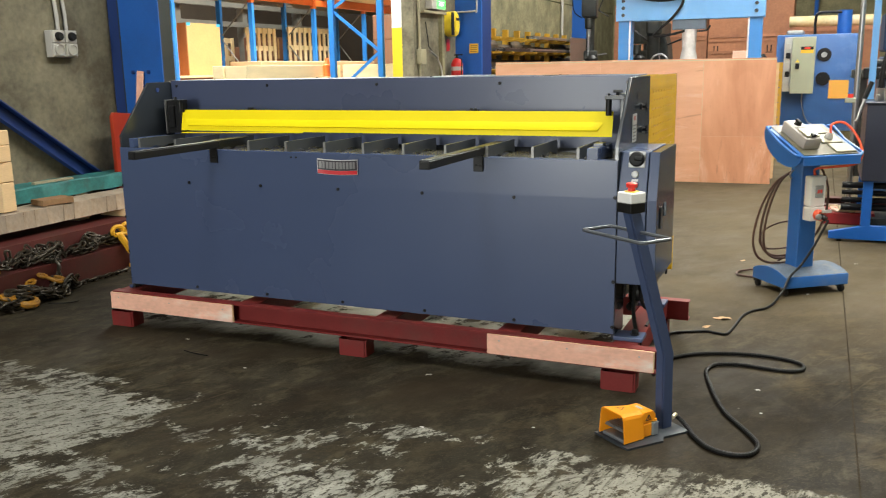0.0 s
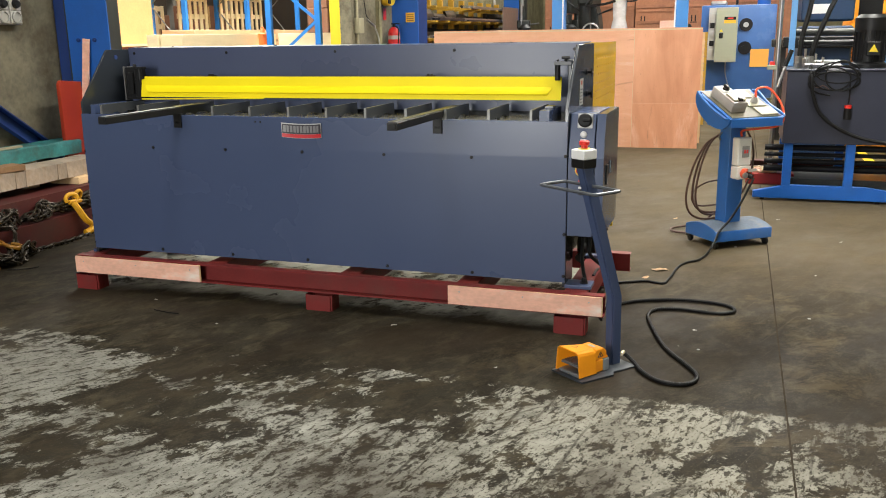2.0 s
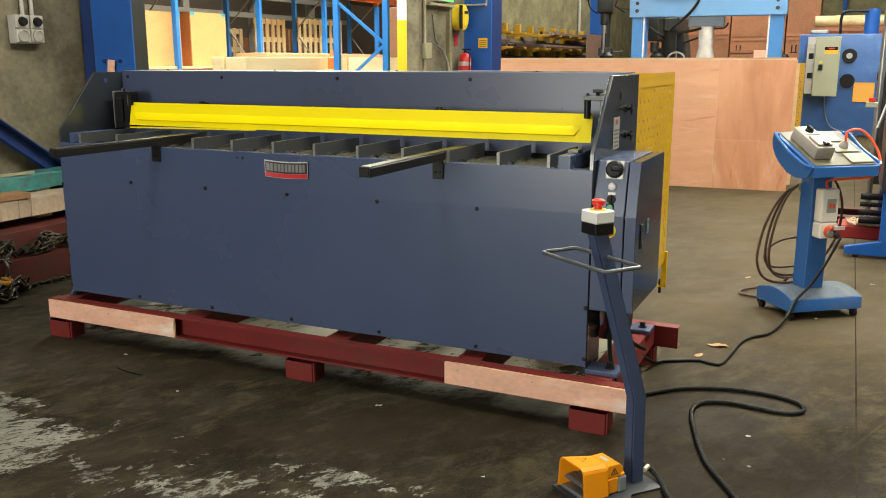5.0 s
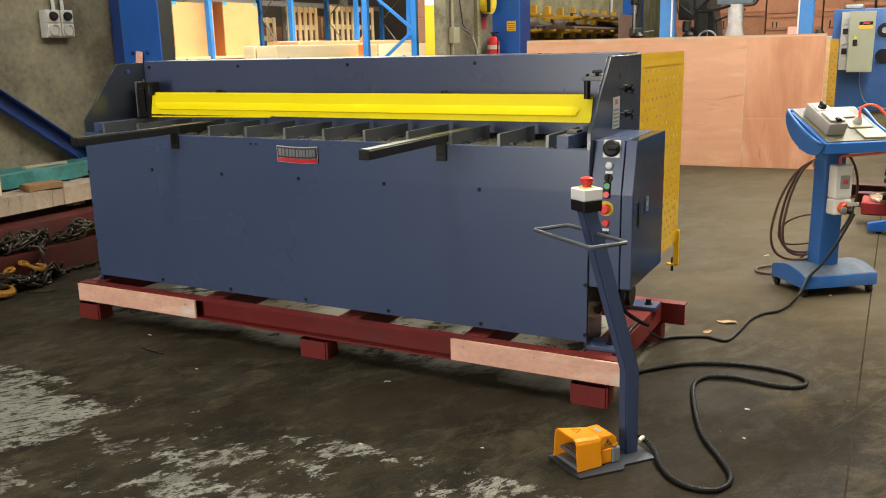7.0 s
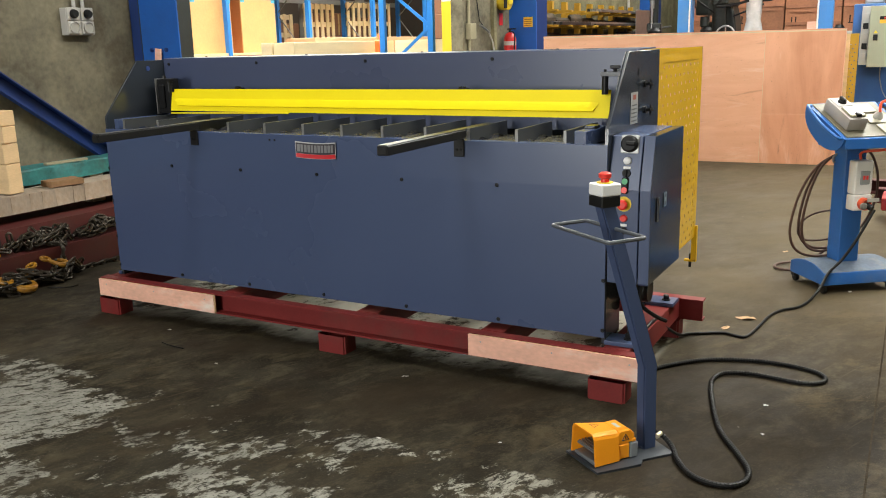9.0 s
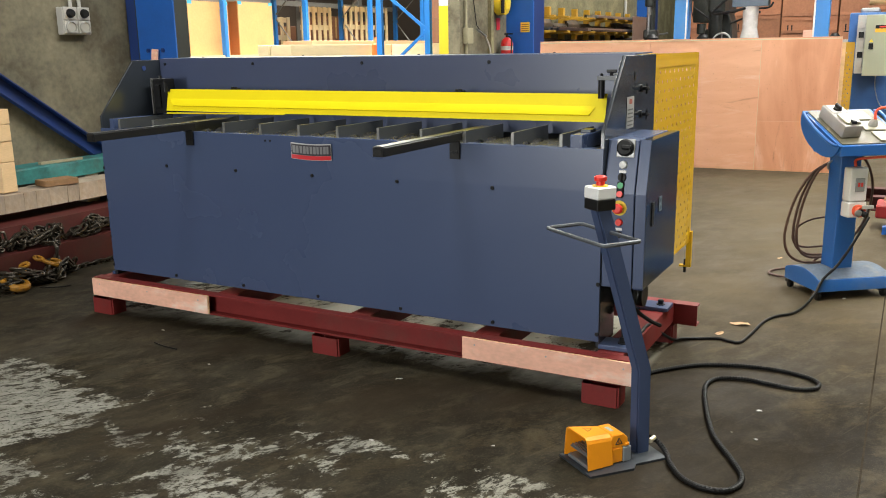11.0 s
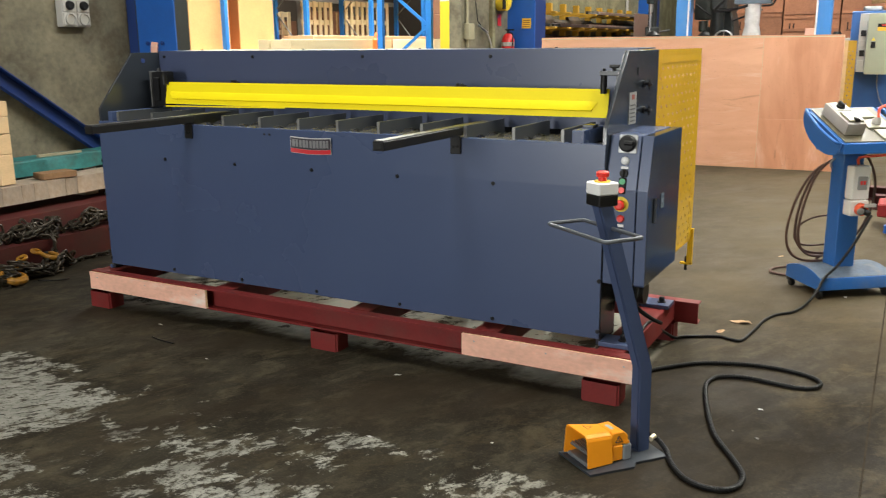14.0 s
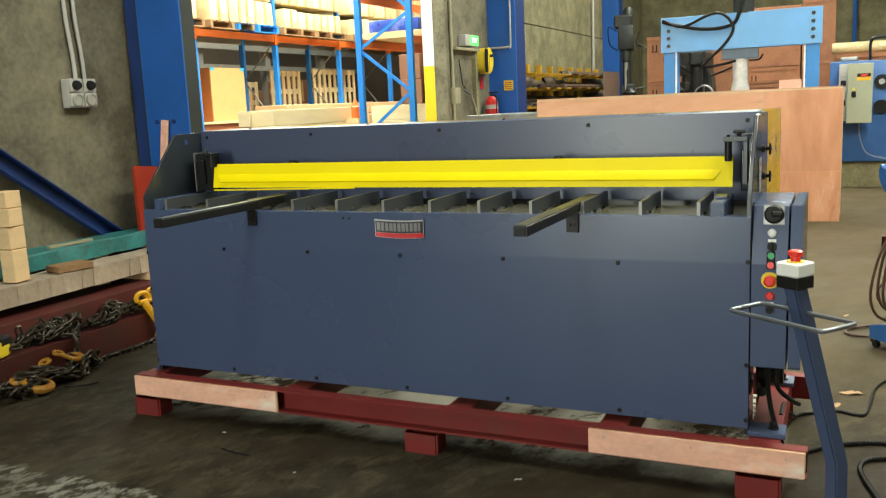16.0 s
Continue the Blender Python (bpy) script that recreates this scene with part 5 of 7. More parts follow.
def hook(at, a, tilt=80, size=1.3):
    """A yellow grab hook with a thick eye and a safety latch."""
    o = new("chain_hook")
    o.matrix_basis = Matrix.Translation(at) @ rot2(a) @ Matrix.Rotation(radians(tilt), 4, "X")
    tagged(o, "scuffed yellow lifting hook on the chain", "hook", "lifting hooks")
    arc = [(0.040 * math.cos(radians(t)), 0, 0.040 * math.sin(radians(t))) for t in range(-180, 70, 18)]
    arc = [(-0.030, 0, 0.062), (-0.037, 0, 0.035)] + arc
    line = smooth_path(arc, 3)
    b = tube([q * size for q in line], 0.0165 * size, 9)
    # thickest at the bend, tapering to the tip
    k = len(line)
    for v in b.verts:
        i = min(range(k), key=lambda q: (v.co - line[q] * size).length)
        c = line[i] * size
        v.co = c + (v.co - c) * (0.72 + 0.45 * math.sin(math.pi * min(1.0, i / k * 1.05)) - 0.25 * max(0.0, i / k - 0.8) * 5)
    part("hook_body", b, HOOK_YELLOW, o, local=True)
    part("eye", tube([((-0.026 + 0.026 * math.cos(radians(t))) * size, 0, (0.086 + 0.026 * math.sin(radians(t))) * size) for t in range(0, 360, 24)], 0.011 * size, 8, closed=True), HOOK_YELLOW, o, local=True)
    part("latch", box(-0.026 * size, 0.030 * size, -0.008 * size, 0.008 * size, 0.030 * size, 0.044 * size, 0.003), BLACK, o, local=True)
    return o


hook((-0.92, -0.34, 0.050), 60, -70, 1.25)
hook((-0.83, -0.03, 0.048), 100, -74, 1.3)
hook((-0.92, 0.05, 0.085), 10, -66, 1.0)
hook((-0.96, 0.33, 0.095), 120, -68, 1.0)
# a large sling hook hangs from the heap over the beams' edge
sh = thing("sling_hook", (-1.0, 1.06, 0.0), "large bright yellow sling hook hanging over the steel beams", "hook")
SLING = material("bright_yellow_sling_paint", (0.66, 0.34, 0.012), 0.45, 0.0, 0.15, 20, 0.08, 120, (0.30, 0.15, 0.02), 0.5)
part("shank", tube(smooth_path([(-1.06, 1.015, 0.265), (-1.035, 1.04, 0.20), (-1.01, 1.075, 0.12), (-1.0, 1.115, 0.085), (-0.995, 1.125, 0.055), (-0.995, 1.09, 0.034), (-1.0, 1.045, 0.026)], 5), 0.024, 9), SLING, sh)
part("hook_eye", tube([(-1.07 + 0.015 * math.cos(radians(t)), 1.02 + 0.042 * math.cos(radians(t)), 0.285 + 0.036 * math.sin(radians(t))) for t in range(0, 360, 24)], 0.016, 8, closed=True), SLING, sh)
part("hook_eye", tube([(-1.075 + 0.02 * math.sin(radians(t)), 1.085 + 0.034 * math.cos(radians(t)), 0.295 + 0.040 * math.sin(radians(t))) for t in range(0, 360, 24)], 0.014, 8, closed=True), SLING, sh)
part("coupling", rod((-1.065, 0.985, 0.262), (-1.05, 1.09, 0.262), 0.017, 10), SLING, sh)
yb = thing("lifting_clamp", (-1.10, -0.065, 0.184), "yellow block lifting clamp with a black shackle", "lifting clamp", 20)
part("clamp_body", box(-0.035, 0.035, -0.085, 0.085, 0.0, 0.095, 0.008), SAFETY, yb, local=True)
part("clamp_jaw", box(-0.04, 0.04, 0.0, 0.10, 0.06, 0.115, 0.01), BLACK, yb, local=True)
part("shackle", tube(smooth_path([(0, 0.0, 0.11), (0, -0.005, 0.16), (0, 0.02, 0.195), (0, 0.045, 0.16), (0, 0.04, 0.11)]), 0.007, 8), BLACK, yb, local=True)

# ---------------------------------------------------------------- cables and litter on the floor
def ribbed(pts, r, pitch=0.012, seg=9):
    """A corrugated conduit: rings of alternating radius at even steps along a line."""
    line = smooth_path(pts, 14)
    out, acc = [line[0]], 0.0
    for a, b in zip(line, line[1:]):
        d = (b - a).length
        while acc + d >= pitch / 2:
            t = (pitch / 2 - acc) / d
            a = a.lerp(b, t)
            d = (b - a).length
            acc = 0.0
            out.append(a)
        acc += d
    bm = tube(out, r, seg)
    bm.verts.ensure_lookup_table()
    for k, c in enumerate(out):
        if k % 2:
            for v in bm.verts[k * seg:(k + 1) * seg]:
                v.co = c + (v.co - c) * 0.80
    return bm


def floor_cable(name, pts, r, label, mat, category="cable"):
    o = thing(name, (pts[0][0], pts[0][1], 0), label, category)
    part("cable", tube(smooth_path(pts, 8), r, 8), mat, o)
    return o


z = 0.0102
PEDAL_LINE = [(3.125, -0.392, 0.045), (3.15, -0.378, 0.03), (3.19, -0.41, z), (3.225, -0.49, z), (3.285, -0.572, z), (3.355, -0.606, z), (3.42, -0.595, z), (3.455, -0.545, z), (3.455, -0.470, z), (3.41, -0.375, z), (3.32, -0.22, z), (3.268, -0.08, z), (3.228, 0.06, z), (3.196, 0.19, z), (3.185, 0.29, z), (3.215, 0.375, z), (3.31, 0.415, z), (3.42, 0.405, z), (3.52, 0.395, z), (3.59, 0.43, z), (3.598, 0.50, z), (3.545, 0.555, z), (3.42, 0.585, z), (3.26, 0.568, z), (3.10, 0.495, z), (2.98, 0.37, z), (2.90, 0.26, z), (2.82, 0.20, z)]
o = thing("pedal_cable", (3.125, -0.392, 0.0), "thick black ribbed pedal cable looping over the floor", "cable")
part("cable", ribbed(PEDAL_LINE, 0.0102), RUBBER, o)
floor_cable("power_lead", [(2.90, 0.26, 0.20), (2.905, 0.40, 0.20), (2.91, 0.60, 0.10), (2.93, 0.76, 0.02), (2.96, 0.83, 0.008), (3.03, 0.87, 0.008), (3.11, 0.91, 0.008), (3.17, 0.89, 0.008), (3.215, 0.90, 0.008), (3.24, 1.05, 0.008), (3.265, 1.27, 0.008), (3.31, 1.40, 0.008), (3.375, 1.48, 0.008), (3.42, 1.63, 0.012), (3.46, 1.74, 0.06), (3.49, 1.80, 0.13), (3.55, 1.855, 0.20), (3.61, 1.87, 0.31), (3.66, 1.905, 0.42), (3.682, 1.929, 0.472)], 0.0075, "thin black power lead from the cart to the shear", RUBBER)
random.seed(3)
litter = [(3.17, 1.20, 0.055, 20), (3.10, 1.00, 0.03, 60), (2.20, -0.78, 0.012, 10), (0.53, -0.18, 0.014, 0), (4.28, 2.24, 0.02, 40), (3.42, 0.12, 0.012, 0), (1.98, -0.22, 0.02, 15), (3.15, 2.75, 0.03, 80), (3.45, -0.15, 0.010, 0), (2.62, -0.62, 0.010, 30), (3.96, 0.45, 0.012, 5), (3.60, 1.92, 0.016, 70), (1.1, -0.45, 0.010, 0), (4.05, 1.3, 0.012, 33), (3.9, 2.9, 0.014, 10)]
for x, y, s, a in litter:
    b = bmesh.new()
    n = 11
    ring = []
    for k in range(n):
        rr = s * random.uniform(0.45, 1.15)
        ring.append(b.verts.new((rr * math.cos(2 * math.pi * k / n), 0.6 * rr * math.sin(2 * math.pi * k / n), 0.0015 + random.uniform(0, 0.22) * s)))
    mid_ = [b.verts.new((s * random.uniform(-0.4, 0.4), s * random.uniform(-0.2, 0.2), 0.003 + random.uniform(0.05, 0.28) * s)) for _ in range(2)]
    for k in range(n):
        b.faces.new((ring[k], ring[(k + 1) % n], mid_[0] if k < 6 else mid_[1]))
    b.faces.new((ring[0], mid_[0], mid_[1]))
    b.faces.new((ring[6], mid_[1], mid_[0]))
    solo("paper_scrap", b, CARDBOARD if s > 0.02 else GREY_PLASTIC, "small pale scrap lying on the slab", "scrap", group="floor litter", at=(x, y, 0.0005), turn=a)

for pts in ([(0.64, -0.34, 0.003), (0.72, -0.36, 0.004), (0.81, -0.365, 0.003)], [(-0.80, 0.10, 0.003), (-0.74, 0.12, 0.005), (-0.68, 0.17, 0.004), (-0.67, 0.22, 0.003)]):
    floor_cable("wire_scrap", pts, 0.0035, "short dark wire scrap lying on the slab", RUBBER, "wire")

# ---------------------------------------------------------------- test cart
CA = 37.5
cart = thing("control_cart", (3.535, 2.07, 0.0), "blue steel control cart on castors with a sloping switch desk", "control cart", CA)
# local x runs along the front, local y away from the operator
b = bmesh.new()
prof = []
for k in range(11):
    t = -1 + 2 * k / 10
    prof.append((t * 0.17, 0.118 + 0.036 * (1 - t * t)))
prof += [(0.17, 0.05), (-0.17, 0.05)]
prism(prof, "x", -0.215, 0.235, 0.002, bm=b)
cb = part("base", b, CART_BLUE, cart, local=True)
arch = [(-0.165 + 0.033 * k, 0.1195 + 0.036 * (1 - ((-0.165 + 0.033 * k) / 0.17) ** 2)) for k in range(11)]
part("base_top", prism(arch + [(y, z - 0.003) for y, z in arch[::-1]], "x", -0.212, 0.232), CART_DUSTY, cb, "grey workshop dust on the base", local=True)
for x in (-0.20, 0.20):
    for y in (-0.14, 0.14):
        c = part("castor", box(x - 0.016, x + 0.016, y - 0.02, y + 0.02, 0.03, 0.052, 0.003), BLACK, cart, local=True)
        part("castor_wheel", lathe([(0.006, -0.012), (0.022, -0.010), (0.024, 0), (0.022, 0.010), (0.006, 0.012)], (x, y - 0.01, 0.0245), 16, "x"), RUBBER, c, local=True)
part("column", box(-0.064, 0.060, -0.055, 0.055, 0.10, 0.86, 0.004), CART_BLUE, cart, local=True)
# sloping desk
fz, bz, fy, by_ = 0.862, 1.025, -0.20, 0.175
desk = part("desk", prism([(fy, fz - 0.055), (fy, fz), (by_, bz), (by_, bz - 0.05), (0.05, fz - 0.055)], "x", -0.17, 0.23, 0.002), CART_BLUE, cart, "blue sloping desk tray", local=True, smooth=False)
slope = math.atan2(bz - fz, by_ - fy)


def on_desk(x, u):
    """A place on the desk: u metres up the slope from the front edge."""
    return Matrix.Translation((x, fy + u * math.cos(slope), fz + u * math.sin(slope))) @ Matrix.Rotation(slope, 4, "X")


def desk_part(name, b, mat, x, u, label="", parent=None):
    b.transform(on_desk(x, u))
    return part(name, b, mat, parent or desk, label, local=True)


desk_part("desk_top", box(-0.16, 0.22, 0.012, 0.395, 0.001, 0.006, 0.002), material("worn_cream_board", (0.11, 0.10, 0.064), 0.5, 0, 0.2, 8, 0.05, 100, (0.21, 0.19, 0.12), 0.5), 0, 0, "cream desk board")
for s in (-1, 1):
    cy, cz, half = (fy + by_) / 2, (fz + bz) / 2, math.hypot(by_ - fy, bz - fz) / 2
    side = []
    for k in range(15):
        a = math.pi * k / 14
        u, w = half * math.cos(a), -0.135 * math.sin(a) ** 0.8
        side.append((cy + u * math.cos(slope) - w * math.sin(slope), cz + u * math.sin(slope) + w * math.cos(slope)))
    part("desk_side", prism(side, "x", s * 0.205 + 0.025, s * 0.205 + 0.035, 0.001), CART_BLUE, desk, local=True)
    hx = s * 0.235 + 0.03
    hpts = [(s * 0.205 + 0.03, fy + 0.03, fz + 0.0), (hx, fy + 0.04, fz + 0.012), (hx, -0.01, (fz + bz) / 2 - 0.01), (hx, by_ - 0.06, bz - 0.015), (s * 0.205 + 0.03, by_ - 0.04, bz - 0.01)]
    part("grab_handle", tube(smooth_path(hpts, 6), 0.009, 8), CART_BLUE, cart, "bent rod grab handle", local=True)
SWITCH_GREY = material("grubby_switch_box", (0.385, 0.36, 0.335), 0.45, 0, 0.08, 8, 0.05, 120, (0.28, 0.25, 0.21), 0.5)
sb = desk_part("switch_box", box(-0.056, 0.056, -0.125, 0.125, 0.006, 0.078, 0.008, seg=2), SWITCH_GREY, -0.075, 0.20, "grey two-gang switch box")
desk_part("knob_plate", box(-0.045, 0.045, 0.02, 0.115, 0.078, 0.082, 0.003), GREY_PLASTIC, -0.075, 0.20, "", sb)
desk_part("rotary_knob", box(-0.009, 0.009, 0.035, 0.085, 0.088, 0.110, 0.004, bm=lathe([(0.024, 0.082), (0.022, 0.092)], (0, 0.06, 0), 16)), RUBBER, -0.075, 0.20, "black rotary knob", sb)
desk_part("cover_flap", box(-0.046, 0.046, -0.11, -0.005, 0.078, 0.092, 0.006), plain("smoky_flap", (0.30, 0.285, 0.20), 0.2), -0.075, 0.20, "smoky clear hinged flap", sb)
desk_part("flap_clip", box(-0.014, 0.014, -0.118, -0.088, 0.084, 0.102, 0.003), RUBBER, -0.075, 0.20, "", sb)
DESK_PLATE = material("yellowed_switch_plate", (0.29, 0.275, 0.20), 0.45, 0, 0.1, 8, 0.05, 120, (0.22, 0.20, 0.13), 0.5)
for k, (x, u) in enumerate(((0.095, 0.31), (0.12, 0.19), (0.14, 0.075))):
    pl = desk_part("switch_plate", box(-0.07, 0.07, -0.05, 0.05, 0.006, 0.016, 0.003), DESK_PLATE, x, u, "yellowed pale switch plate")
    if k == 1:
        desk_part("plug", lathe([(0.026, 0.016), (0.024, 0.035), (0.012, 0.055)], (0, 0, 0), 14), GREY_PLASTIC, x, u, "", pl)
pb = [on_desk(0.115, 0.18) @ Vector((0, 0, 0.055)), on_desk(0.13, 0.21) @ Vector((0, 0, 0.10)), on_desk(0.21, 0.20) @ Vector((0, 0, 0.11)), on_desk(0.27, 0.12) @ Vector((0, 0, 0.05)), on_desk(0.265, 0.03) @ Vector((0, 0, -0.02)), Vector((0.22, -0.16, 0.80)), Vector((0.10, -0.12, 0.785)), Vector((0.02, -0.07, 0.77)), Vector((0.005, -0.085, 0.735))]
part("orange_lead", tube(smooth_path(pb, 6), 0.0075, 8), plain("orange_lead", (0.80, 0.10, 0.04), 0.4), cart, "orange flexible lead", local=True)
# outlet box on the column, facing the operator
OUTLET_WHITE = material("white_outlet_plastic", (0.80, 0.80, 0.78), 0.4, 0.0, 0.05, 6, 0.05, 200, (0.62, 0.60, 0.55), 0.3)
ob = part("outlet_box", box(-0.045, 0.06, -0.125, -0.056, 0.545, 0.73, 0.006), OUTLET_WHITE, cart, "grey switched outlet box", local=True)
part("outlet_lower", box(-0.047, 0.062, -0.13, -0.056, 0.455, 0.542, 0.006), OUTLET_WHITE, ob, local=True)
part("breaker_window", box(-0.017, 0.04, -0.131, -0.124, 0.60, 0.675, 0.003), plain("smoked_window", (0.30, 0.31, 0.31), 0.2), ob, local=True)
for k in range(2):
    part("red_mark", box(-0.003 + k * 0.018, 0.009 + k * 0.018, -0.133, -0.1305, 0.628, 0.650), RED, ob, local=True)
part("red_socket", lathe([(0.034, 0.0), (0.034, -0.028), (0.026, -0.036), (0.024, -0.02)], (0.008, -0.13, 0.495), 20, "y"), plain("orange_red_socket", (0.80, 0.10, 0.03), 0.35), ob, "round red socket", local=True)
part("plug_body", rod((0.012, -0.15, 0.492), (0.030, -0.185, 0.475), 0.016, 12), RUBBER, ob, local=True)
part("socket_cap", lathe([(0.018, -0.16), (0.020, -0.172), (0.012, -0.178)], (-0.012, 0.0, 0.488), 14, "y"), plain("cap_grey", (0.20, 0.19, 0.18), 0.4), ob, local=True)
part("clear_flap", box(0.005, 0.075, -0.175, -0.168, 0.51, 0.53, 0.002), GREY_PLASTIC, ob, local=True)
# brown cable hung in long loops at the side of the column
part("coil_hook", tube(smooth_path([(-0.064, 0.03, 0.755), (-0.085, 0.03, 0.735), (-0.085, 0.03, 0.715), (-0.075, 0.03, 0.705)], 4), 0.006, 8), STEEL, cart, "bent steel cable hook", local=True)
loop = [(-0.02, 0.735), (-0.085, 0.722), (-0.165, 0.665), (-0.235, 0.545), (-0.275, 0.41), (-0.285, 0.30), (-0.255, 0.215), (-0.19, 0.17), (-0.10, 0.158), (0.03, 0.165)]
for k, (r, dz, y0, bow) in enumerate(((1.0, 0.0, 0.065, 0.02), (0.80, 0.010, 0.074, -0.015), (0.76, 0.0, 0.083, 0.03))):
    pts = [(x * r if x < 0 else x, y0 + bow * math.sin(math.pi * i / 9), 0.735 - (0.735 - z) * (1.0 - 0.035 * k) + dz) for i, (x, z) in enumerate(loop)]
    part("cable_coil", tube(smooth_path(pts, 5), 0.0078, 7), HOSE_BROWN, cart, "dusty brown cable looped beside the column", local=True)
pts = [(0.02, 0.10, 0.42), (-0.09, 0.11, 0.41), (-0.17, 0.12, 0.375), (-0.215, 0.12, 0.32), (-0.20, 0.11, 0.265), (-0.13, 0.10, 0.245), (0.02, 0.10, 0.25)]
part("cable_coil", tube(smooth_path(pts, 6), 0.0062, 7), HOSE_BROWN, cart, "thin dusty cable tail", local=True)
pts = [(0.03, 0.05, 0.80), (0.15, 0.06, 0.76), (0.215, 0.06, 0.64), (0.225, 0.065, 0.50), (0.19, 0.07, 0.38), (0.13, 0.075, 0.29), (0.03, 0.08, 0.215)]
part("cable_loop", tube(smooth_path(pts, 6), 0.0075, 7), HOSE_BROWN, cart, "dusty brown cable", local=True)
cpts = [(0.03, 0.075, 0.21), (0.0, 0.19, 0.15), (-0.06, 0.28, 0.012), (-0.05, 0.34, 0.012), (0.10, 0.36, 0.012), (0.2, 0.30, 0.012), (0.14, 0.26, 0.012), (-0.08, 0.28, 0.012), (-0.18, 0.38, 0.012), (-0.10, 0.48, 0.012), (0.12, 0.50, 0.012)]
part("trailing_cable", tube(smooth_path(cpts, 6), 0.008, 7), HOSE_BROWN, cart, "brown cable trailing on the floor", local=True)

# ---------------------------------------------------------------- hydraulic power pack on a blue frame
pk = thing("hydraulic_pack", (4.35, 4.05, 0.0), "navy hydraulic tank with motor and hoses on a blue steel frame", "hydraulic unit")
b = prism([(3.72, 0.02), (4.98, 0.02), (4.98, 0.075), (4.60, 0.135), (3.99, 0.135), (3.72, 0.075)], "y", 3.74, 3.80, 0.003)
part("foot_beam", b, FRAME_BLUE, pk)
part("foot_beam", prism([(3.72, 0.02), (4.98, 0.02), (4.98, 0.075), (4.60, 0.135), (3.99, 0.135), (3.72, 0.075)], "y", 4.55, 4.61, 0.003), FRAME_BLUE, pk)
for x in (3.98, 4.46, 4.93):
    for y in (3.77, 4.58):
        part("leg", box(x - 0.035, x + 0.035, y - 0.03, y + 0.03, 0.13, 0.50, 0.002), FRAME_BLUE, pk)
    part("long_rail", box(x - 0.025, x + 0.025, 3.80, 4.55, 0.03, 0.09), FRAME_BLUE, pk)
for x in (3.80, 4.70):
    for y in (3.77, 4.58):
        part("pad", rod((x, y, 0.0), (x, y, 0.022), 0.02), BLACK, pk)
tank = part("tank", box(3.925, 5.20, 3.72, 4.50, 0.49, 1.085, 0.006), TANK, pk, "dark navy oil tank")
part("tank_lid", box(3.915, 5.21, 3.71, 4.51, 1.085, 1.10, 0.003), TANK, tank)
part("tank_label", box(5.10, 5.16, 3.716, 3.72, 0.98, 1.05), WHITE, tank)
for z, r in ((0.43, 0.026), (0.31, 0.022), (0.25, 0.028), (0.37, 0.018)):
    part("roller", rod((3.80, 3.95, z), (4.85, 3.95, z), r, 14), BLACK, pk, "black steel roller")
part("sump", box(4.02, 4.9, 3.9, 4.4, 0.10, 0.17), GREASY, pk)
mot = part("motor", lathe([(0.10, 0), (0.145, 0.0), (0.145, 0.03), (0.115, 0.05), (0.115, 0.30), (0.128, 0.30), (0.128, 0.40), (0.09, 0.43)], (4.56, 4.05, 1.10), 26), BLACK, pk, "black electric motor")
for k in range(18):
    a = 2 * math.pi * k / 18
    part("fin", box(0.112, 0.128, -0.003, 0.003, 1.155, 1.39, m=Matrix.Translation((4.56, 4.05, 0)) @ Matrix.Rotation(a, 4, "Z")), BLACK, mot)
tb = part("terminal_box", box(4.52, 4.62, 3.88, 3.94, 1.20, 1.31, 0.005), BLACK, mot)
b = bmesh.new()
b.faces.new([b.verts.new((4.57 + 0.04 * math.sin(radians(a)), 3.879, 1.25 + 0.04 * math.cos(radians(a)))) for a in (0, 120, 240)])
part("warning_label", b, SAFETY, tb)
part("mast", box(3.945, 3.995, 4.30, 4.35, 1.10, 2.9, 0.003), PRESS_BLUE, pk)
part("steel_mast", rod((3.865, 4.40, 0.1), (3.865, 4.40, 2.9), 0.022, 12), STEEL, pk)
part("mast", box(4.74, 4.79, 4.45, 4.50, 1.10, 2.9, 0.003), PRESS_BLUE, pk)
part("ram", rod((4.02, 4.25, 1.30), (4.46, 4.25, 1.30), 0.026, 14), BLACK, pk)
part("ram_eye", lathe([(0.018, -0.012), (0.034, -0.012), (0.034, 0.012), (0.018, 0.012)], (4.485, 4.25, 1.30), 18, "y"), STEEL, pk)
part("ram", rod((4.0, 4.42, 1.39), (4.52, 4.42, 1.39), 0.03, 14), GREASY, pk)
part("hose", tube(smooth_path([(4.02, 4.0, 1.12), (4.03, 4.0, 1.35), (4.08, 4.05, 1.6), (4.10, 4.1, 1.9), (4.05, 4.2, 2.6)]), 0.020, 10), RUBBER, pk)
part("hose", tube(smooth_path([(4.10, 3.95, 1.12), (4.13, 3.95, 1.30), (4.22, 4.0, 1.55), (4.32, 4.1, 1.85), (4.36, 4.2, 2.6)]), 0.020, 10), RUBBER, pk)
for x, y in ((4.02, 4.0), (4.10, 3.95)):
    part("hose_fitting", rod((x, y, 1.10), (x, y, 1.20), 0.032, 8), STEEL, pk)
part("drop_hose", tube(smooth_path([(4.10, 3.78, 1.12), (4.11, 3.695, 1.05), (4.13, 3.69, 0.90), (4.20, 3.69, 0.74), (4.35, 3.69, 0.62), (4.55, 3.69, 0.54), (4.85, 3.69, 0.50), (5.1, 3.69, 0.52)]), 0.015, 8), RUBBER, pk)
loop = [(4.28 + 0.19 * math.cos(radians(a)), 3.695, 1.05 + 0.085 * math.sin(radians(a)) - 0.00012 * a) for a in range(0, 640, 24)]
part("coiled_lead", tube(smooth_path(loop, 3), 0.008, 7), RUBBER, pk, "black lead coiled on the tank")
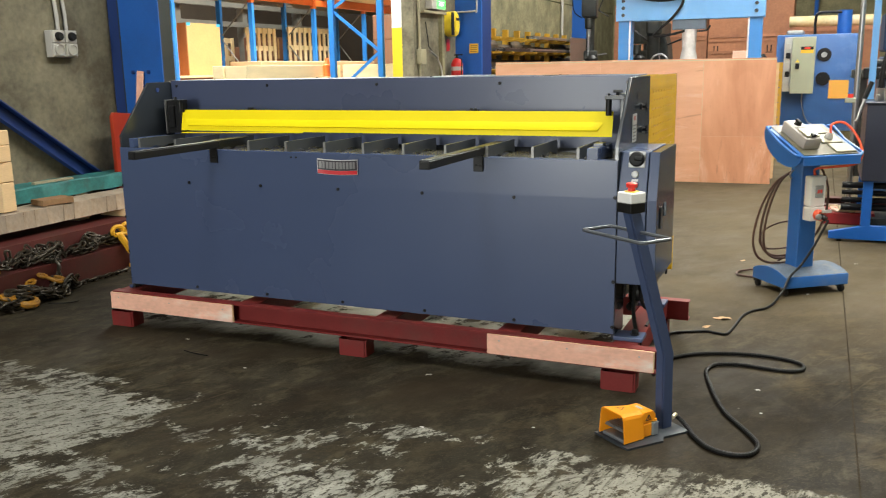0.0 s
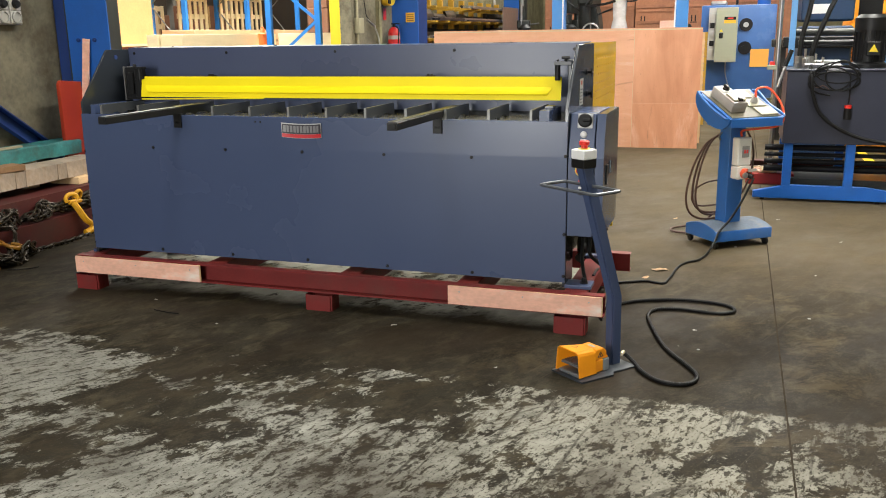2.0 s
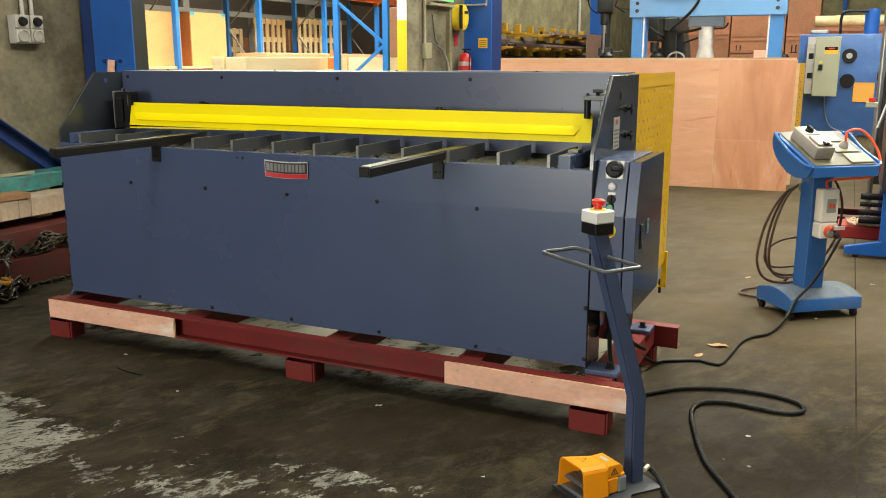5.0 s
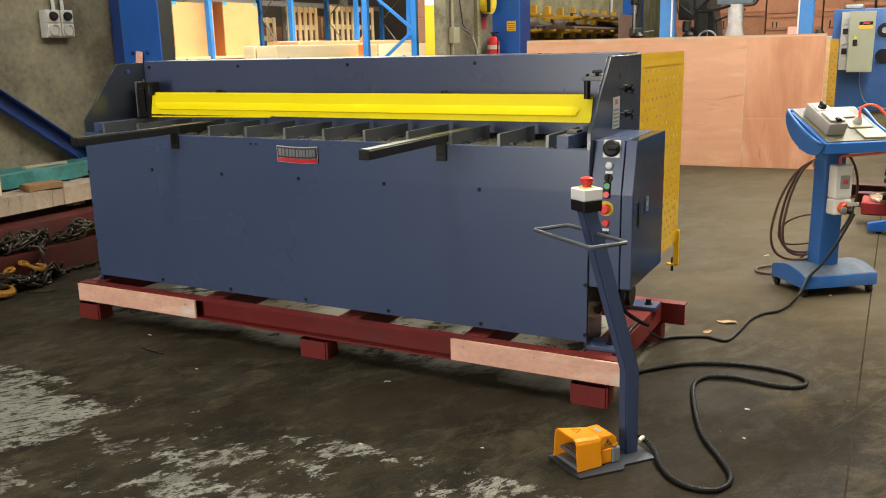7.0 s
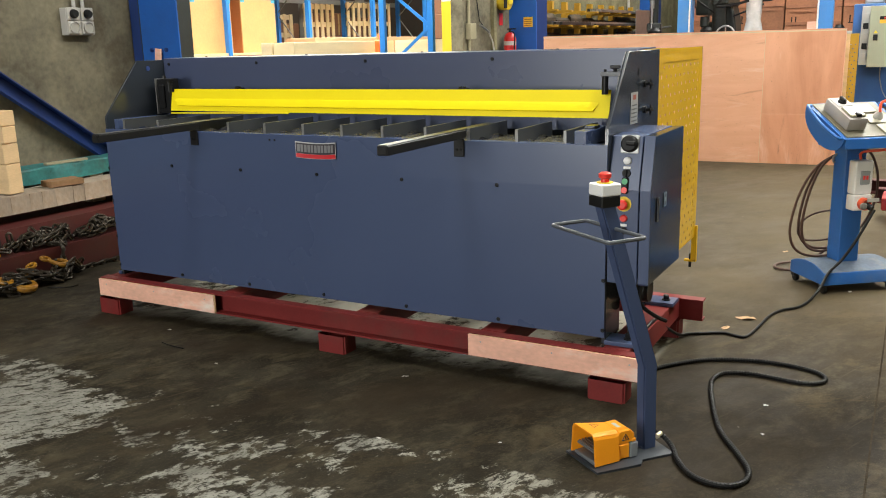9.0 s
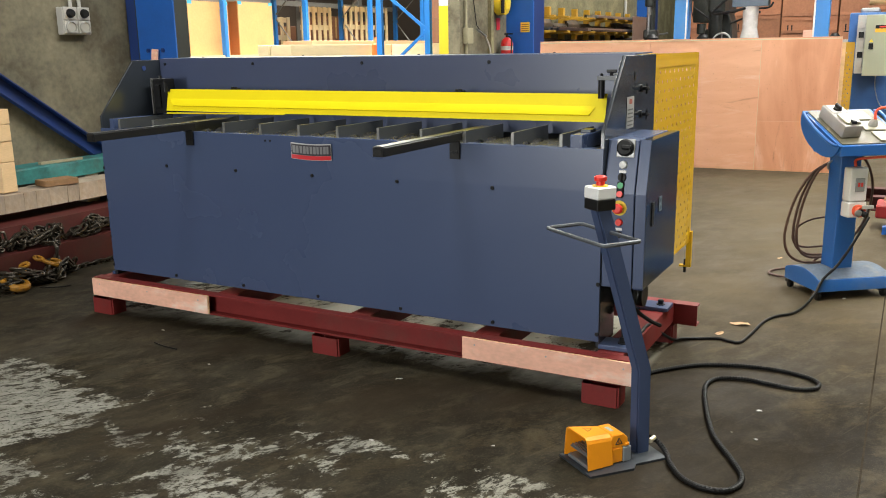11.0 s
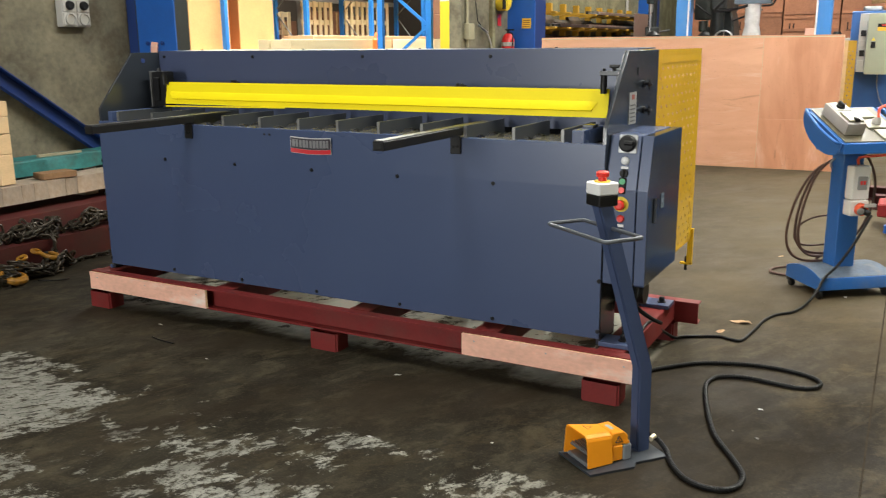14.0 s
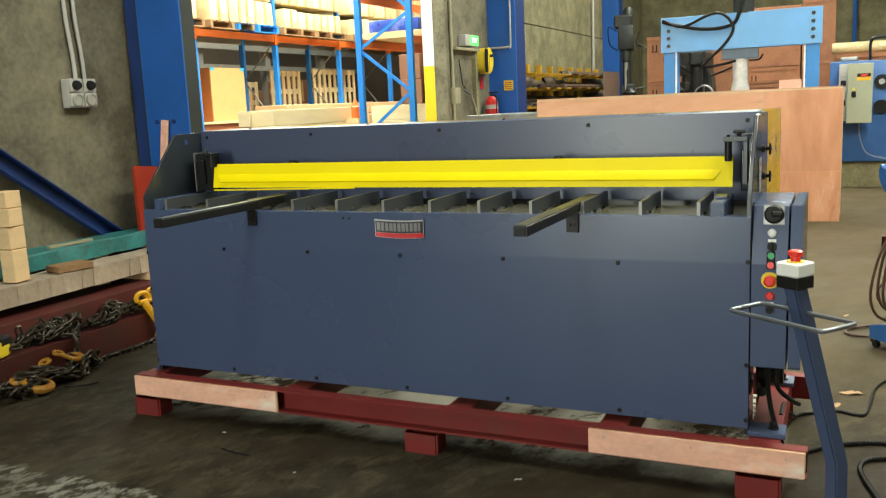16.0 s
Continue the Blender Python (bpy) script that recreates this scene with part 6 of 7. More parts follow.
for k, (cx, cz, rx, rz, a0) in enumerate(((4.30, 1.09, 0.16, 0.075, 10), (4.26, 1.045, 0.14, 0.10, 140), (4.33, 1.06, 0.12, 0.11, 60))):
    lp_ = [(cx + rx * math.cos(radians(a0 + t)), 3.692 - 0.004 * k, cz + rz * math.sin(radians(a0 + t)) - 0.0001 * t) for t in range(0, 400, 24)]
    part("coiled_lead", tube(smooth_path(lp_, 3), 0.006, 6), RUBBER, pk, "black lead coiled on the tank")
part("bare_wires", tube(smooth_path([(4.10, 3.70, 0.98), (4.16, 3.69, 0.955), (4.20, 3.69, 0.97), (4.25, 3.69, 0.94)], 5), 0.004, 6), HOSE_BROWN, pk)
for x, y, h in ((4.06, 3.90, 0.16), (4.14, 3.86, 0.12), (4.20, 3.92, 0.09), (4.00, 3.88, 0.10)):
    part("pipe_fitting", lathe([(0.012, 1.10), (0.018, 1.10 + h * 0.3), (0.018, 1.10 + h * 0.5), (0.010, 1.10 + h * 0.55), (0.010, 1.10 + h)], (x, y, 0), 8), STEEL, pk)
part("gauge_line", rod((4.05, 3.80, 1.135), (4.33, 3.80, 1.128), 0.010, 8), STEEL, pk)
part("plug_lead", tube([(4.40, 3.70, 1.0), (4.405, 3.70, 0.9), (4.40, 3.70, 0.82)], 0.005, 6), RUBBER, pk)
pl = part("plug", rod((4.40, 3.69, 0.70), (4.40, 3.69, 0.79), 0.030, 12), RUBBER, pk, "black and red industrial plug")
part("plug_ring", rod((4.40, 3.69, 0.785), (4.40, 3.69, 0.815), 0.027, 12), RED, pl)
part("lever", rod((3.86, 3.80, 0.95), (3.93, 3.84, 1.20), 0.012, 10), STEEL, pk)
part("lever_grip", rod((3.905, 3.826, 1.12), (3.95, 3.85, 1.25), 0.018, 10), RUBBER, pk)
sbx = part("stop_box", box(3.77, 3.85, 3.95, 4.02, 1.085, 1.125, 0.004), CREAM, pk)
part("stop_knob", rod((3.81, 3.985, 1.125), (3.81, 3.985, 1.155), 0.022, 12), RED, sbx)
part("valve_block", box(4.15, 4.35, 4.05, 4.2, 1.10, 1.16, 0.006), STEEL, pk)
b = box(-0.20, 0.20, -0.16, 0.16, 0.0, 0.10, 0.01)
solo("red_tray", b, material("dull_red_plastic", (0.32, 0.018, 0.018), 0.5, 0, 0.15, 6, 0.05, 80), "red plastic tray holding rags by the blue frame", "tray", at=(3.86, 4.15, 0.092))
random.seed(8)
for k in range(7):
    b = bmesh.new()
    bmesh.ops.create_icosphere(b, subdivisions=2, radius=0.06)
    for v in b.verts:
        v.co *= 0.7 + 0.5 * noise.noise(v.co * 18 + Vector((k * 3.1, 0, 0)))
        v.co.z *= 0.6
    solo("rag", b, PALE_CARTON if k % 3 else PLY_STRIP, "crumpled pale workshop rag in the tray", "rag", group="rags in the tray", at=(3.76 + 0.065 * (k % 4), 4.04 + 0.08 * (k // 4), 0.215))
floor_stripe = box(-0.05, 0.05, -1.6, 1.6, 0.0004, 0.0030)
solo("floor_stripe", floor_stripe, SAFETY, "faded yellow line painted on the floor", "floor marking", "structure", at=(4.965, 6.2, 0), turn=0)
for x0, y0, a in ((4.5, 4.95, 3), (4.35, 5.35, -2)):
    solo("steel_section", channel_y(-0.9, 0.9, -0.06, 0.06, 0, 0.12), RED_BEAM, "red oxide steel section lying on the floor", "steel section", group="floor sections", at=(x0, y0, 0), turn=90 + a, smooth=False)

# ---------------------------------------------------------------- storage opening and racking
gp = tagged(new("door_post"), "roller door guide post, yellow below and white above", "door post", kind="structure")
gp.matrix_basis = Matrix.Translation((-2.24, 8.2, 0))
part("post_lower", box(-2.34, -2.145, 8.12, 8.28, 0, 2.0), SAFETY, gp, "yellow painted lower post")
part("post_angle", box(-2.143, -2.03, 8.12, 8.5, 0, 4.6), WALL_FAR, gp, "olive steel angle")
part("post_upper", box(-2.34, -2.145, 8.12, 8.28, 2.0, 4.6), WHITE, gp, "white painted upper post")


def upright(x, y, h, parent, mat=RACK_BLUE):
    b = prism([(x - 0.045, y - 0.035), (x + 0.045, y - 0.035), (x + 0.045, y + 0.035), (x + 0.025, y + 0.035), (x + 0.025, y - 0.02), (x - 0.025, y - 0.02), (x - 0.025, y + 0.035), (x - 0.045, y + 0.035)], "z", 0, h)
    return part("upright", b, mat, parent)


GREY_BRACE = material("galvanised_brace", (0.22, 0.215, 0.20), 0.5, 0.5, 0.15, 8, 0.1, 90)
RX0, RX1 = -6.5, -7.25
ys = [3.7, 5.95, 8.2, 10.45, 12.7, 14.95, 17.2]
rack = thing("pallet_rack", (-6.9, 10.4, 0), "tall pallet rack with blue uprights and orange beams", "pallet rack")
for y in ys:
    upright(RX0, y, 5.4, rack)
    upright(RX1, y, 5.4, rack)
    for z0, z1, flip in ((1.15, 2.05, 0), (2.05, 2.75, 1), (2.75, 3.5, 0), (0.3, 1.15, 1)):
        a, c = (RX0, RX1) if flip else (RX1, RX0)
        part("frame_brace", rod((a, y, z1), (c, y, z0), 0.014, 6), GREY_BRACE, rack, "galvanised diagonal brace")
for y0, y1 in zip(ys, ys[1:]):
    for x in (RX0, RX1):
        part("beam", box(x - 0.025, x + 0.025, y0 + 0.035, y1 - 0.035, 2.74, 2.86, 0.003), RACK_ORANGE if x == RX0 else GREY_BRACE, rack, "orange rack beam" if x == RX0 else "grey rear rack beam")
        if x == RX0:
            part("beam_clip", box(x - 0.05, x + 0.05, y1 - 0.035 - 0.01, y1 + 0.045, 2.68, 2.88, 0.003), RACK_ORANGE, rack)

# wooden pallet, built once
def make_pallet(at, turn=0, mat=PINE, label="brown wooden pallet under wrapped cartons"):
    o = thing("wooden_pallet", at, label, "pallet", turn, "rack pallets")
    for k in range(7):
        part("top_board", box(-0.58, 0.58, -0.58 + k * 0.178, -0.58 + k * 0.178 + 0.1, 0.115, 0.137), mat, o, local=True)
    for y in (-0.56, 0, 0.56):
        part("bearer", box(-0.58, 0.58, y - 0.035, y + 0.035, 0.02, 0.115), mat, o, local=True)
    for x in (-0.53, 0, 0.53):
        part("bottom_board", box(x - 0.05, x + 0.05, -0.58, 0.58, 0.0, 0.02), mat, o, local=True)
    return o


TAPE = material("brown_packing_tape", (0.40, 0.25, 0.10), 0.3, 0.0, 0.1, 6, 0.05, 60)
random.seed(21)
pal = make_pallet((-6.88, 9.02, 2.862), 0, PALLET_BROWN)
yy = [(5.1, 0), (6.7, 0), (7.7, 0), (9.75, 1), (11.1, 0), (12.15, 0), (13.6, 0), (14.9, 0), (16.2, 0)]
cells = [(9.02, 0)] + yy
for y, dark in yy:
    c = copy_thing(pal, Matrix.Translation((-6.88, y, 2.862)))
    if dark:
        for q in c.children:
            q.data = q.data.copy()
            q.data.materials[0] = RACK_BLUE
for y, dark in cells:
    base = 3.0
    n = random.choice((3, 4))
    for k in range(n):
        for j in range(2):
            w, h = random.uniform(0.40, 0.53), random.uniform(0.30, 0.42)
            b = box(-0.50, 0.5, -w / 2, w / 2, 0, h, 0.015, seg=2)
            for v in b.verts:
                v.co += Vector((noise.noise(v.co * 5 + Vector((y, k, j))), noise.noise(v.co * 5 + Vector((k, y, j))), 0)) * 0.02
            wc = solo("wrapped_carton", b, PALE_CARTON, "pale wrapped carton stacked on a rack pallet", "carton", group="rack cartons", at=(-6.86, y - 0.27 + 0.54 * j, base), turn=random.uniform(-2, 2))
            part("tape", box(0.500, 0.512, -0.028, 0.028, 0.01, h - 0.01), TAPE, wc, "strip of brown packing tape", local=True)
            if (k + j) % 3 == 0:
                part("paper_label", box(0.500, 0.514, 0.05, 0.15, 0.12, 0.24), WHITE, wc, "white paper label", local=True)
        base += 0.43

# plywood boxes in the rack
for y0, y1, z0, z1, xf in ((8.70, 9.62, 1.345, 2.25, -6.62), (7.50, 8.44, 1.345, 2.22, -6.62)):
    o = thing("plywood_box", (-6.9, (y0 + y1) / 2, z0), "square plywood packing box with blue tape at its corners", "plywood box", group="rack boxes")
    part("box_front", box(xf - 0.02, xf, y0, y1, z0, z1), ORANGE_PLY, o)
    part("box_side", box(xf - 0.75, xf - 0.021, y0, y0 + 0.02, z0, z1), SIDE_PLY, o, "side panel in the shaded plywood tone")
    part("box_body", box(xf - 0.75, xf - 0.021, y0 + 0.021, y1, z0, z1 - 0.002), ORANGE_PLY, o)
    for y in (y0 + 0.05, y1 - 0.05):
        part("tape", box(xf, xf + 0.003, y - 0.05, y + 0.05, z1 - 0.05, z1 + 0.003), plain("blue_tape", (0.05, 0.35, 0.60), 0.4) if "blue_tape" not in bpy.data.materials else bpy.data.materials["blue_tape"], o)
b = box(-0.42, 0.42, -1.35, 1.35, 0, 1.30, 0.005)
solo("large_crate", b, BROWN_PLY, "large brown plywood crate under smaller boxes", "crate", at=(-6.95, 8.7, 0))
b = box(-0.46, 0.46, -1.4, 1.4, 0, 0.042, 0.003)
solo("board_shelf", b, PINE, "pale board laid over the crate", "board", at=(-6.95, 8.7, 1.302))
# slatted pine crates on end behind
def slat_crate(at, n, w, h):
    o = thing("slatted_crate", at, "pale pine slatted crate standing in the rack", "slatted crate", 90, "slatted crates")
    for k in range(n):
        x = -w / 2 + k * w / (n - 1)
        part("slat", box(x - 0.045, x + 0.045, -0.012, 0.012, 0, h), PALE_PINE, o, local=True)
    for z in (0.06, h / 2, h - 0.06):
        part("rail", box(-w / 2 - 0.04, w / 2 + 0.04, 0.013, 0.035, z - 0.05, z + 0.05), PALE_PINE, o, local=True)
    return o


slat_crate((-7.15, 13.55, 1.45), 9, 1.66, 0.88)
slat_crate((-7.24, 11.80, 1.45), 6, 0.95, 0.83)
slat_crate((-8.1, 11.3, 1.25), 7, 1.3, 0.85)
solo("crate_stack", box(-0.5, 0.5, -1.9, 1.9, 0, 1.445, 0.01), CARDBOARD, "long brown packing case supporting slatted crates", "packing case", at=(-7.35, 12.75, 0))
solo("crate_stack", box(-0.3, 0.3, -0.8, 0.8, 0, 1.245, 0.01), CARDBOARD, "brown packing case supporting a slatted crate", "packing case", at=(-7.98, 11.1, 0))
b = box(-0.35, 0.35, -2.3, 2.3, 0, 0.20, 0.01)
for v in b.verts:
    v.co.z += 0.05 * noise.noise(v.co * 1.2)
solo("flat_carton", b, CARDBOARD, "sagging flat brown carton lying on the case", "carton", at=(-6.3, 12.2, 1.36))
solo("crate_stack", box(-0.4, 0.4, -2.2, 2.2, 0, 1.33, 0.01), CARDBOARD, "long brown packing case under the cardboard", "packing case", at=(-6.1, 12.2, 0))
# far uprights of a shed structure behind the rack
for y in (9.0, 11.6, 14.0, 16.4):
    solo("shed_post", box(-0.09, 0.09, -0.09, 0.09, 0, 4.6), GREY_BRACE, "grey steel shed post behind the rack", "post", group="shed posts", at=(-9.3, y, 0), smooth=False)
solo("shed_rail", box(-0.04, 0.04, -6.0, 6.0, 0, 0.11), GREY_BRACE, "grey sheet-steel rail along the shed wall", "rail", at=(-9.172, 12.0, 2.42), smooth=False)
solo("shed_rail", box(-0.05, 0.05, -6.0, 6.0, 0, 0.16), GREY_BRACE, "grey steel rail along the shed wall", "rail", at=(-9.162, 12.0, 2.85), smooth=False)
# brown cartons stacked behind the rack
random.seed(57)
for k in range(9):
    z = 0.0
    for j in range(random.choice((3, 4, 4))):
        w, h = random.uniform(0.38, 0.44), random.uniform(0.46, 0.56)
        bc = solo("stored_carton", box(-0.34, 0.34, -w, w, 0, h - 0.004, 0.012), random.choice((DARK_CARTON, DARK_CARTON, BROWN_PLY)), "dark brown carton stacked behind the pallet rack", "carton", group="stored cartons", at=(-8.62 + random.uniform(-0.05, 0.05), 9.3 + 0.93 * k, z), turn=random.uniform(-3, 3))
        part("tape", box(0.340, 0.344, -0.03, 0.03, 0.02, h - 0.03), TAPE, bc, "strip of brown packing tape", local=True)
        z += h
# long pale timber packs in front of the rack
tp = thing("timber_pack", (-4.6, 8.6, 0), "long pale pine timber pack lying in the bay", "timber pack")
random.seed(4)
for k in range(6):
    for j in range(3):
        part("plank", box(-4.90 + j * 0.21, -4.70 + j * 0.21, 7.13 + random.uniform(-0.04, 0.04), 9.92 + random.uniform(-0.02, 0.02), 0.10 + k * 0.232, 0.325 + k * 0.232, 0.004), PALE_PINE, tp)
for y in (7.5, 9.5):
    part("bearer", box(-4.95, -4.25, y - 0.05, y + 0.05, 0.0, 0.098), PINE, tp)
tp2 = thing("timber_pack", (-3.0, 9.9, 0), "pale packing case with boards beside the rack", "timber pack")
for k in range(6):
    part("plank", box(-4.0, -2.75, 9.5, 10.3, 0.05 + k * 0.24, 0.285 + k * 0.24, 0.006), PALE_PINE, tp2)
for x in (-3.8, -3.0):
    part("bearer", box(x - 0.05, x + 0.05, 9.5, 10.3, 0.0, 0.048), PINE, tp2)
cone = thing("traffic_cone", (-4.15, 9.24, 0), "orange traffic post on the timber", "traffic cone")
part("cone_body", lathe([(0.075, 1.30), (0.075, 1.48), (0.05, 1.50), (0.035, 1.56), (0.02, 1.60)], (-4.15, 9.24, 0), 14), RACK_ORANGE, cone)
part("cone_foot", box(-4.275, -4.05, 9.12, 9.36, 0, 1.30), PINE, cone)
# second rack seen from its end frame
r2 = thing("pallet_rack", (-3.1, 10.0, 0), "blue rack end frame with diagonal bracing", "pallet rack")
for x in (-3.53, -2.675):
    upright(x, 8.40, 5.4, r2)
    upright(x, 11.3, 5.4, r2)
for a, c in (((-3.49, 2.35), (-2.69, 2.82)), ((-3.5, 2.29), (-2.72, 1.69)), ((-2.72, 1.65), (-3.49, 1.05)), ((-3.49, 0.98), (-2.69, 0.4)), ((-2.69, 2.88), (-3.49, 3.5)), ((-3.49, 3.56), (-2.69, 4.2))):
    part("frame_brace", box(-0.5, 0.5, -0.012, 0.012, -0.022, 0.022, m=Matrix.Translation(((a[0] + c[0]) / 2, 8.405, (a[1] + c[1]) / 2)) @ Matrix.Rotation(-math.atan2(c[1] - a[1], c[0] - a[0]), 4, "Y") @ Matrix.Diagonal((math.hypot(c[0] - a[0], c[1] - a[1]), 1, 1, 1))), RACK_BLUE, r2)
for x in (-3.53, -2.675):
    part("beam", box(x - 0.025, x + 0.025, 8.44, 11.26, 2.36, 2.48, 0.003), RACK_ORANGE, r2)
    part("beam", box(x - 0.025, x + 0.025, 8.44, 11.26, 3.02, 3.14, 0.003), RACK_ORANGE, r2)
solo("shelf_board", box(-0.55, 0.55, -1.25, 1.25, 0, 0.10, 0.004), PINE, "pale timber deck boards on the rack", "deck board", at=(-3.1, 9.95, 2.482))
b = box(-0.43, 0.43, -0.5, 0.5, 0, 0.19, 0.03, seg=2)
solo("blue_parcel", b, material("blue_shrink_wrap", (0.03, 0.07, 0.42), 0.3, 0, 0.2, 6, 0.3, 40, (0.5, 0.55, 0.7), 0.5), "blue shrink-wrapped bundle on the rack", "bundle", at=(-3.15, 9.3, 2.584))
solo("red_bundle", box(-0.45, 0.45, -0.5, 0.5, 0, 0.07, 0.01), BROWN_PLY, "dark red flat bundle lying on the rack", "bundle", at=(-3.1, 9.4, 3.142))
solo("wrapped_load", box(-0.45, 0.45, -0.55, 0.55, 0, 0.34, 0.05, seg=2), WRAP, "grey stretch-wrapped load on the rack", "wrapped load", at=(-3.1, 9.4, 3.214))
random.seed(31)
for k in range(14):
    x, y = random.uniform(-3.5, -2.3), random.uniform(11.5, 13.5)
    s = random.uniform(0.22, 0.27)
    z = 0.0
    for j in range(5):
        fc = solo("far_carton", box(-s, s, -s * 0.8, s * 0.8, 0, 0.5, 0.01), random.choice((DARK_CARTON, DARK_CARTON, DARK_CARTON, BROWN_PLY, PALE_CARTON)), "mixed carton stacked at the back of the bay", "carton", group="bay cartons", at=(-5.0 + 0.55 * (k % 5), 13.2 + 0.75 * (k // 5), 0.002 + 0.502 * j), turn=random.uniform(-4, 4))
        if k in (3, 4) and j > 1:
            part("paper_label", box(-0.10, 0.10, -s * 0.8 - 0.004, -s * 0.8 - 0.001, 0.10, 0.36), WHITE, fc, "white paper label", local=True)
        if k > 9 and j > 2:
            break

# ---------------------------------------------------------------- far part of the left wall
sgn = thing("exit_sign", (HX0, 8.75, 2.26), "small green illuminated exit sign in a pale box", "exit sign")
part("sign_box", box(HX0 + 0.002, HX0 + 0.12, 8.30, 8.78, 2.262, 2.42, 0.006), GREY_PLASTIC, sgn)
part("sign_face", box(HX0 + 0.12, HX0 + 0.124, 8.47, 8.77, 2.275, 2.41), plain("exit_green", (0.10, 0.75, 0.12), 0.4, 0, 1.6), sgn, "lit green face")
cu = bpy.data.curves.new("sign_text", "FONT")
cu.body, cu.size, cu.align_x, cu.align_y, cu.extrude = "EXIT", 0.10, "CENTER", "CENTER", 0.001
tmp = bpy.data.objects.new("sign_text", cu)
scene.collection.objects.link(tmp)
bpy.context.view_layer.update()
tme = bpy.data.meshes.new_from_object(tmp.evaluated_get(bpy.context.evaluated_depsgraph_get()))
scene.collection.objects.unlink(tmp)
bpy.data.objects.remove(tmp)
tme.materials.clear()
tme.materials.append(plain("exit_letters", (0.75, 0.85, 0.70), 0.4, 0, 1.5))
piece("sign_text", tme, sgn, Matrix.Translation((HX0 + 0.126, 8.62, 2.342)) @ Matrix.Rotation(radians(90), 4, "Z") @ Matrix.Rotation(radians(90), 4, "X"))
o = thing("door_case", (HX0, 8.45, 0), "small steel door case with ledge and switch on the wall", "door case")
part("ledge", box(HX0 + 0.001, HX0 + 0.10, 8.05, 8.87, 2.20, 2.235), CONDUIT_OLIVE, o)
part("jamb", box(HX0 + 0.001, HX0 + 0.06, 8.78, 8.87, 0.0, 2.2), WALL_FAR, o)
part("pipe", rod((HX0 + 0.03, 8.0, 0.2), (HX0 + 0.03, 8.0, 4.5), 0.022, 10), CONDUIT_OLIVE, o)
part("switch", box(HX0 + 0.003, HX0 + 0.09, 7.94, 8.12, 1.46, 1.68, 0.006), CONDUIT_OLIVE, o, "grey wall switch")
part("handle", rod((HX0 + 0.05, 8.32, 1.66), (HX0 + 0.05, 8.62, 1.56), 0.016, 8), STEEL, o)
part("pull_cord", tube([(HX0 + 0.02, 8.26, 2.08), (HX0 + 0.03, 8.34, 1.72), (HX0 + 0.05, 8.40, 1.66)], 0.008, 6), RUBBER, o)
part("hose_tail", tube(smooth_path([(HX0 + 0.05, 8.6, 1.56), (HX0 + 0.06, 8.72, 1.40), (HX0 + 0.05, 8.80, 1.15), (HX0 + 0.05, 8.82, 0.8)]), 0.012, 7), GREY_PLASTIC, o)
o = thing("hose_reel", (HX0, 9.2, 1.88), "yellow and black air hose reel on the wall", "hose reel")
part("reel_case", lathe([(0.14, 0), (0.19, 0.02), (0.19, 0.15), (0.14, 0.17)], (HX0 + 0.005, 9.08, 2.07), 20, "x"), SAFETY, o)
part("reel_strap", box(HX0 + 0.17, HX0 + 0.185, 8.88, 8.98, 1.90, 2.24, 0.004), RUBBER, o)
part("reel_face", box(HX0 + 0.176, HX0 + 0.19, 9.02, 9.16, 1.95, 2.19, 0.01), SAFETY, o)
part("reel_band", box(HX0 + 0.19, HX0 + 0.196, 9.03, 9.15, 2.12, 2.16), RUBBER, o)
ex = thing("fire_extinguisher", (HX0 + 0.16, 9.12, 1.0), "red fire extinguisher with white label hung on the wall", "fire extinguisher")
part("cylinder", lathe([(0.09, 1.0), (0.095, 1.02), (0.095, 1.46), (0.07, 1.52), (0.03, 1.55)], (HX0 + 0.16, 9.12, 0), 22), EXTINGUISHER, ex)
part("label", lathe([(0.0965, 1.36), (0.0965, 1.42)], (HX0 + 0.16, 9.12, 0), 22), GREY_PLASTIC, ex)
part("valve", rod((HX0 + 0.16, 9.12, 1.55), (HX0 + 0.16, 9.12, 1.60), 0.02, 10), BLACK, ex)
part("lever", box(HX0 + 0.12, HX0 + 0.26, 9.11, 9.13, 1.59, 1.61), BLACK, ex)
part("hose", tube(smooth_path([(HX0 + 0.18, 9.10, 1.57), (HX0 + 0.27, 9.04, 1.52), (HX0 + 0.27, 9.03, 1.3), (HX0 + 0.265, 9.05, 1.1)]), 0.010, 7), RUBBER, ex)
part("bracket", box(HX0 + 0.001, HX0 + 0.066, 9.09, 9.15, 1.2, 1.24), BLACK, ex)
o = thing("extinguisher_sign", (HX0, 9.14, 1.7), "small red and white extinguisher sign", "sign")
part("sign_plate", box(HX0 + 0.002, HX0 + 0.006, 9.08, 9.20, 1.66, 1.84), EXTINGUISHER, o)
c2 = tagged(new("column_far"), "deep blue steel column with a yellow notice", "column", kind="structure")
c2.matrix_basis = Matrix.Translation((-1.72, 9.7, 0))
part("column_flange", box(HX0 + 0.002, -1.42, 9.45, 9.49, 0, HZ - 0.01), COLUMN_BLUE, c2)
# web in the darker brace blue, its side shade put into the colour
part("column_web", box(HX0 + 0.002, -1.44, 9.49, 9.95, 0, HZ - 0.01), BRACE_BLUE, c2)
part("notice", box(-1.625, -1.475, 9.442, 9.448, 1.625, 1.775), plain("notice_yellow", (0.85, 0.50, 0.03), 0.5), c2, "yellow notice plate")
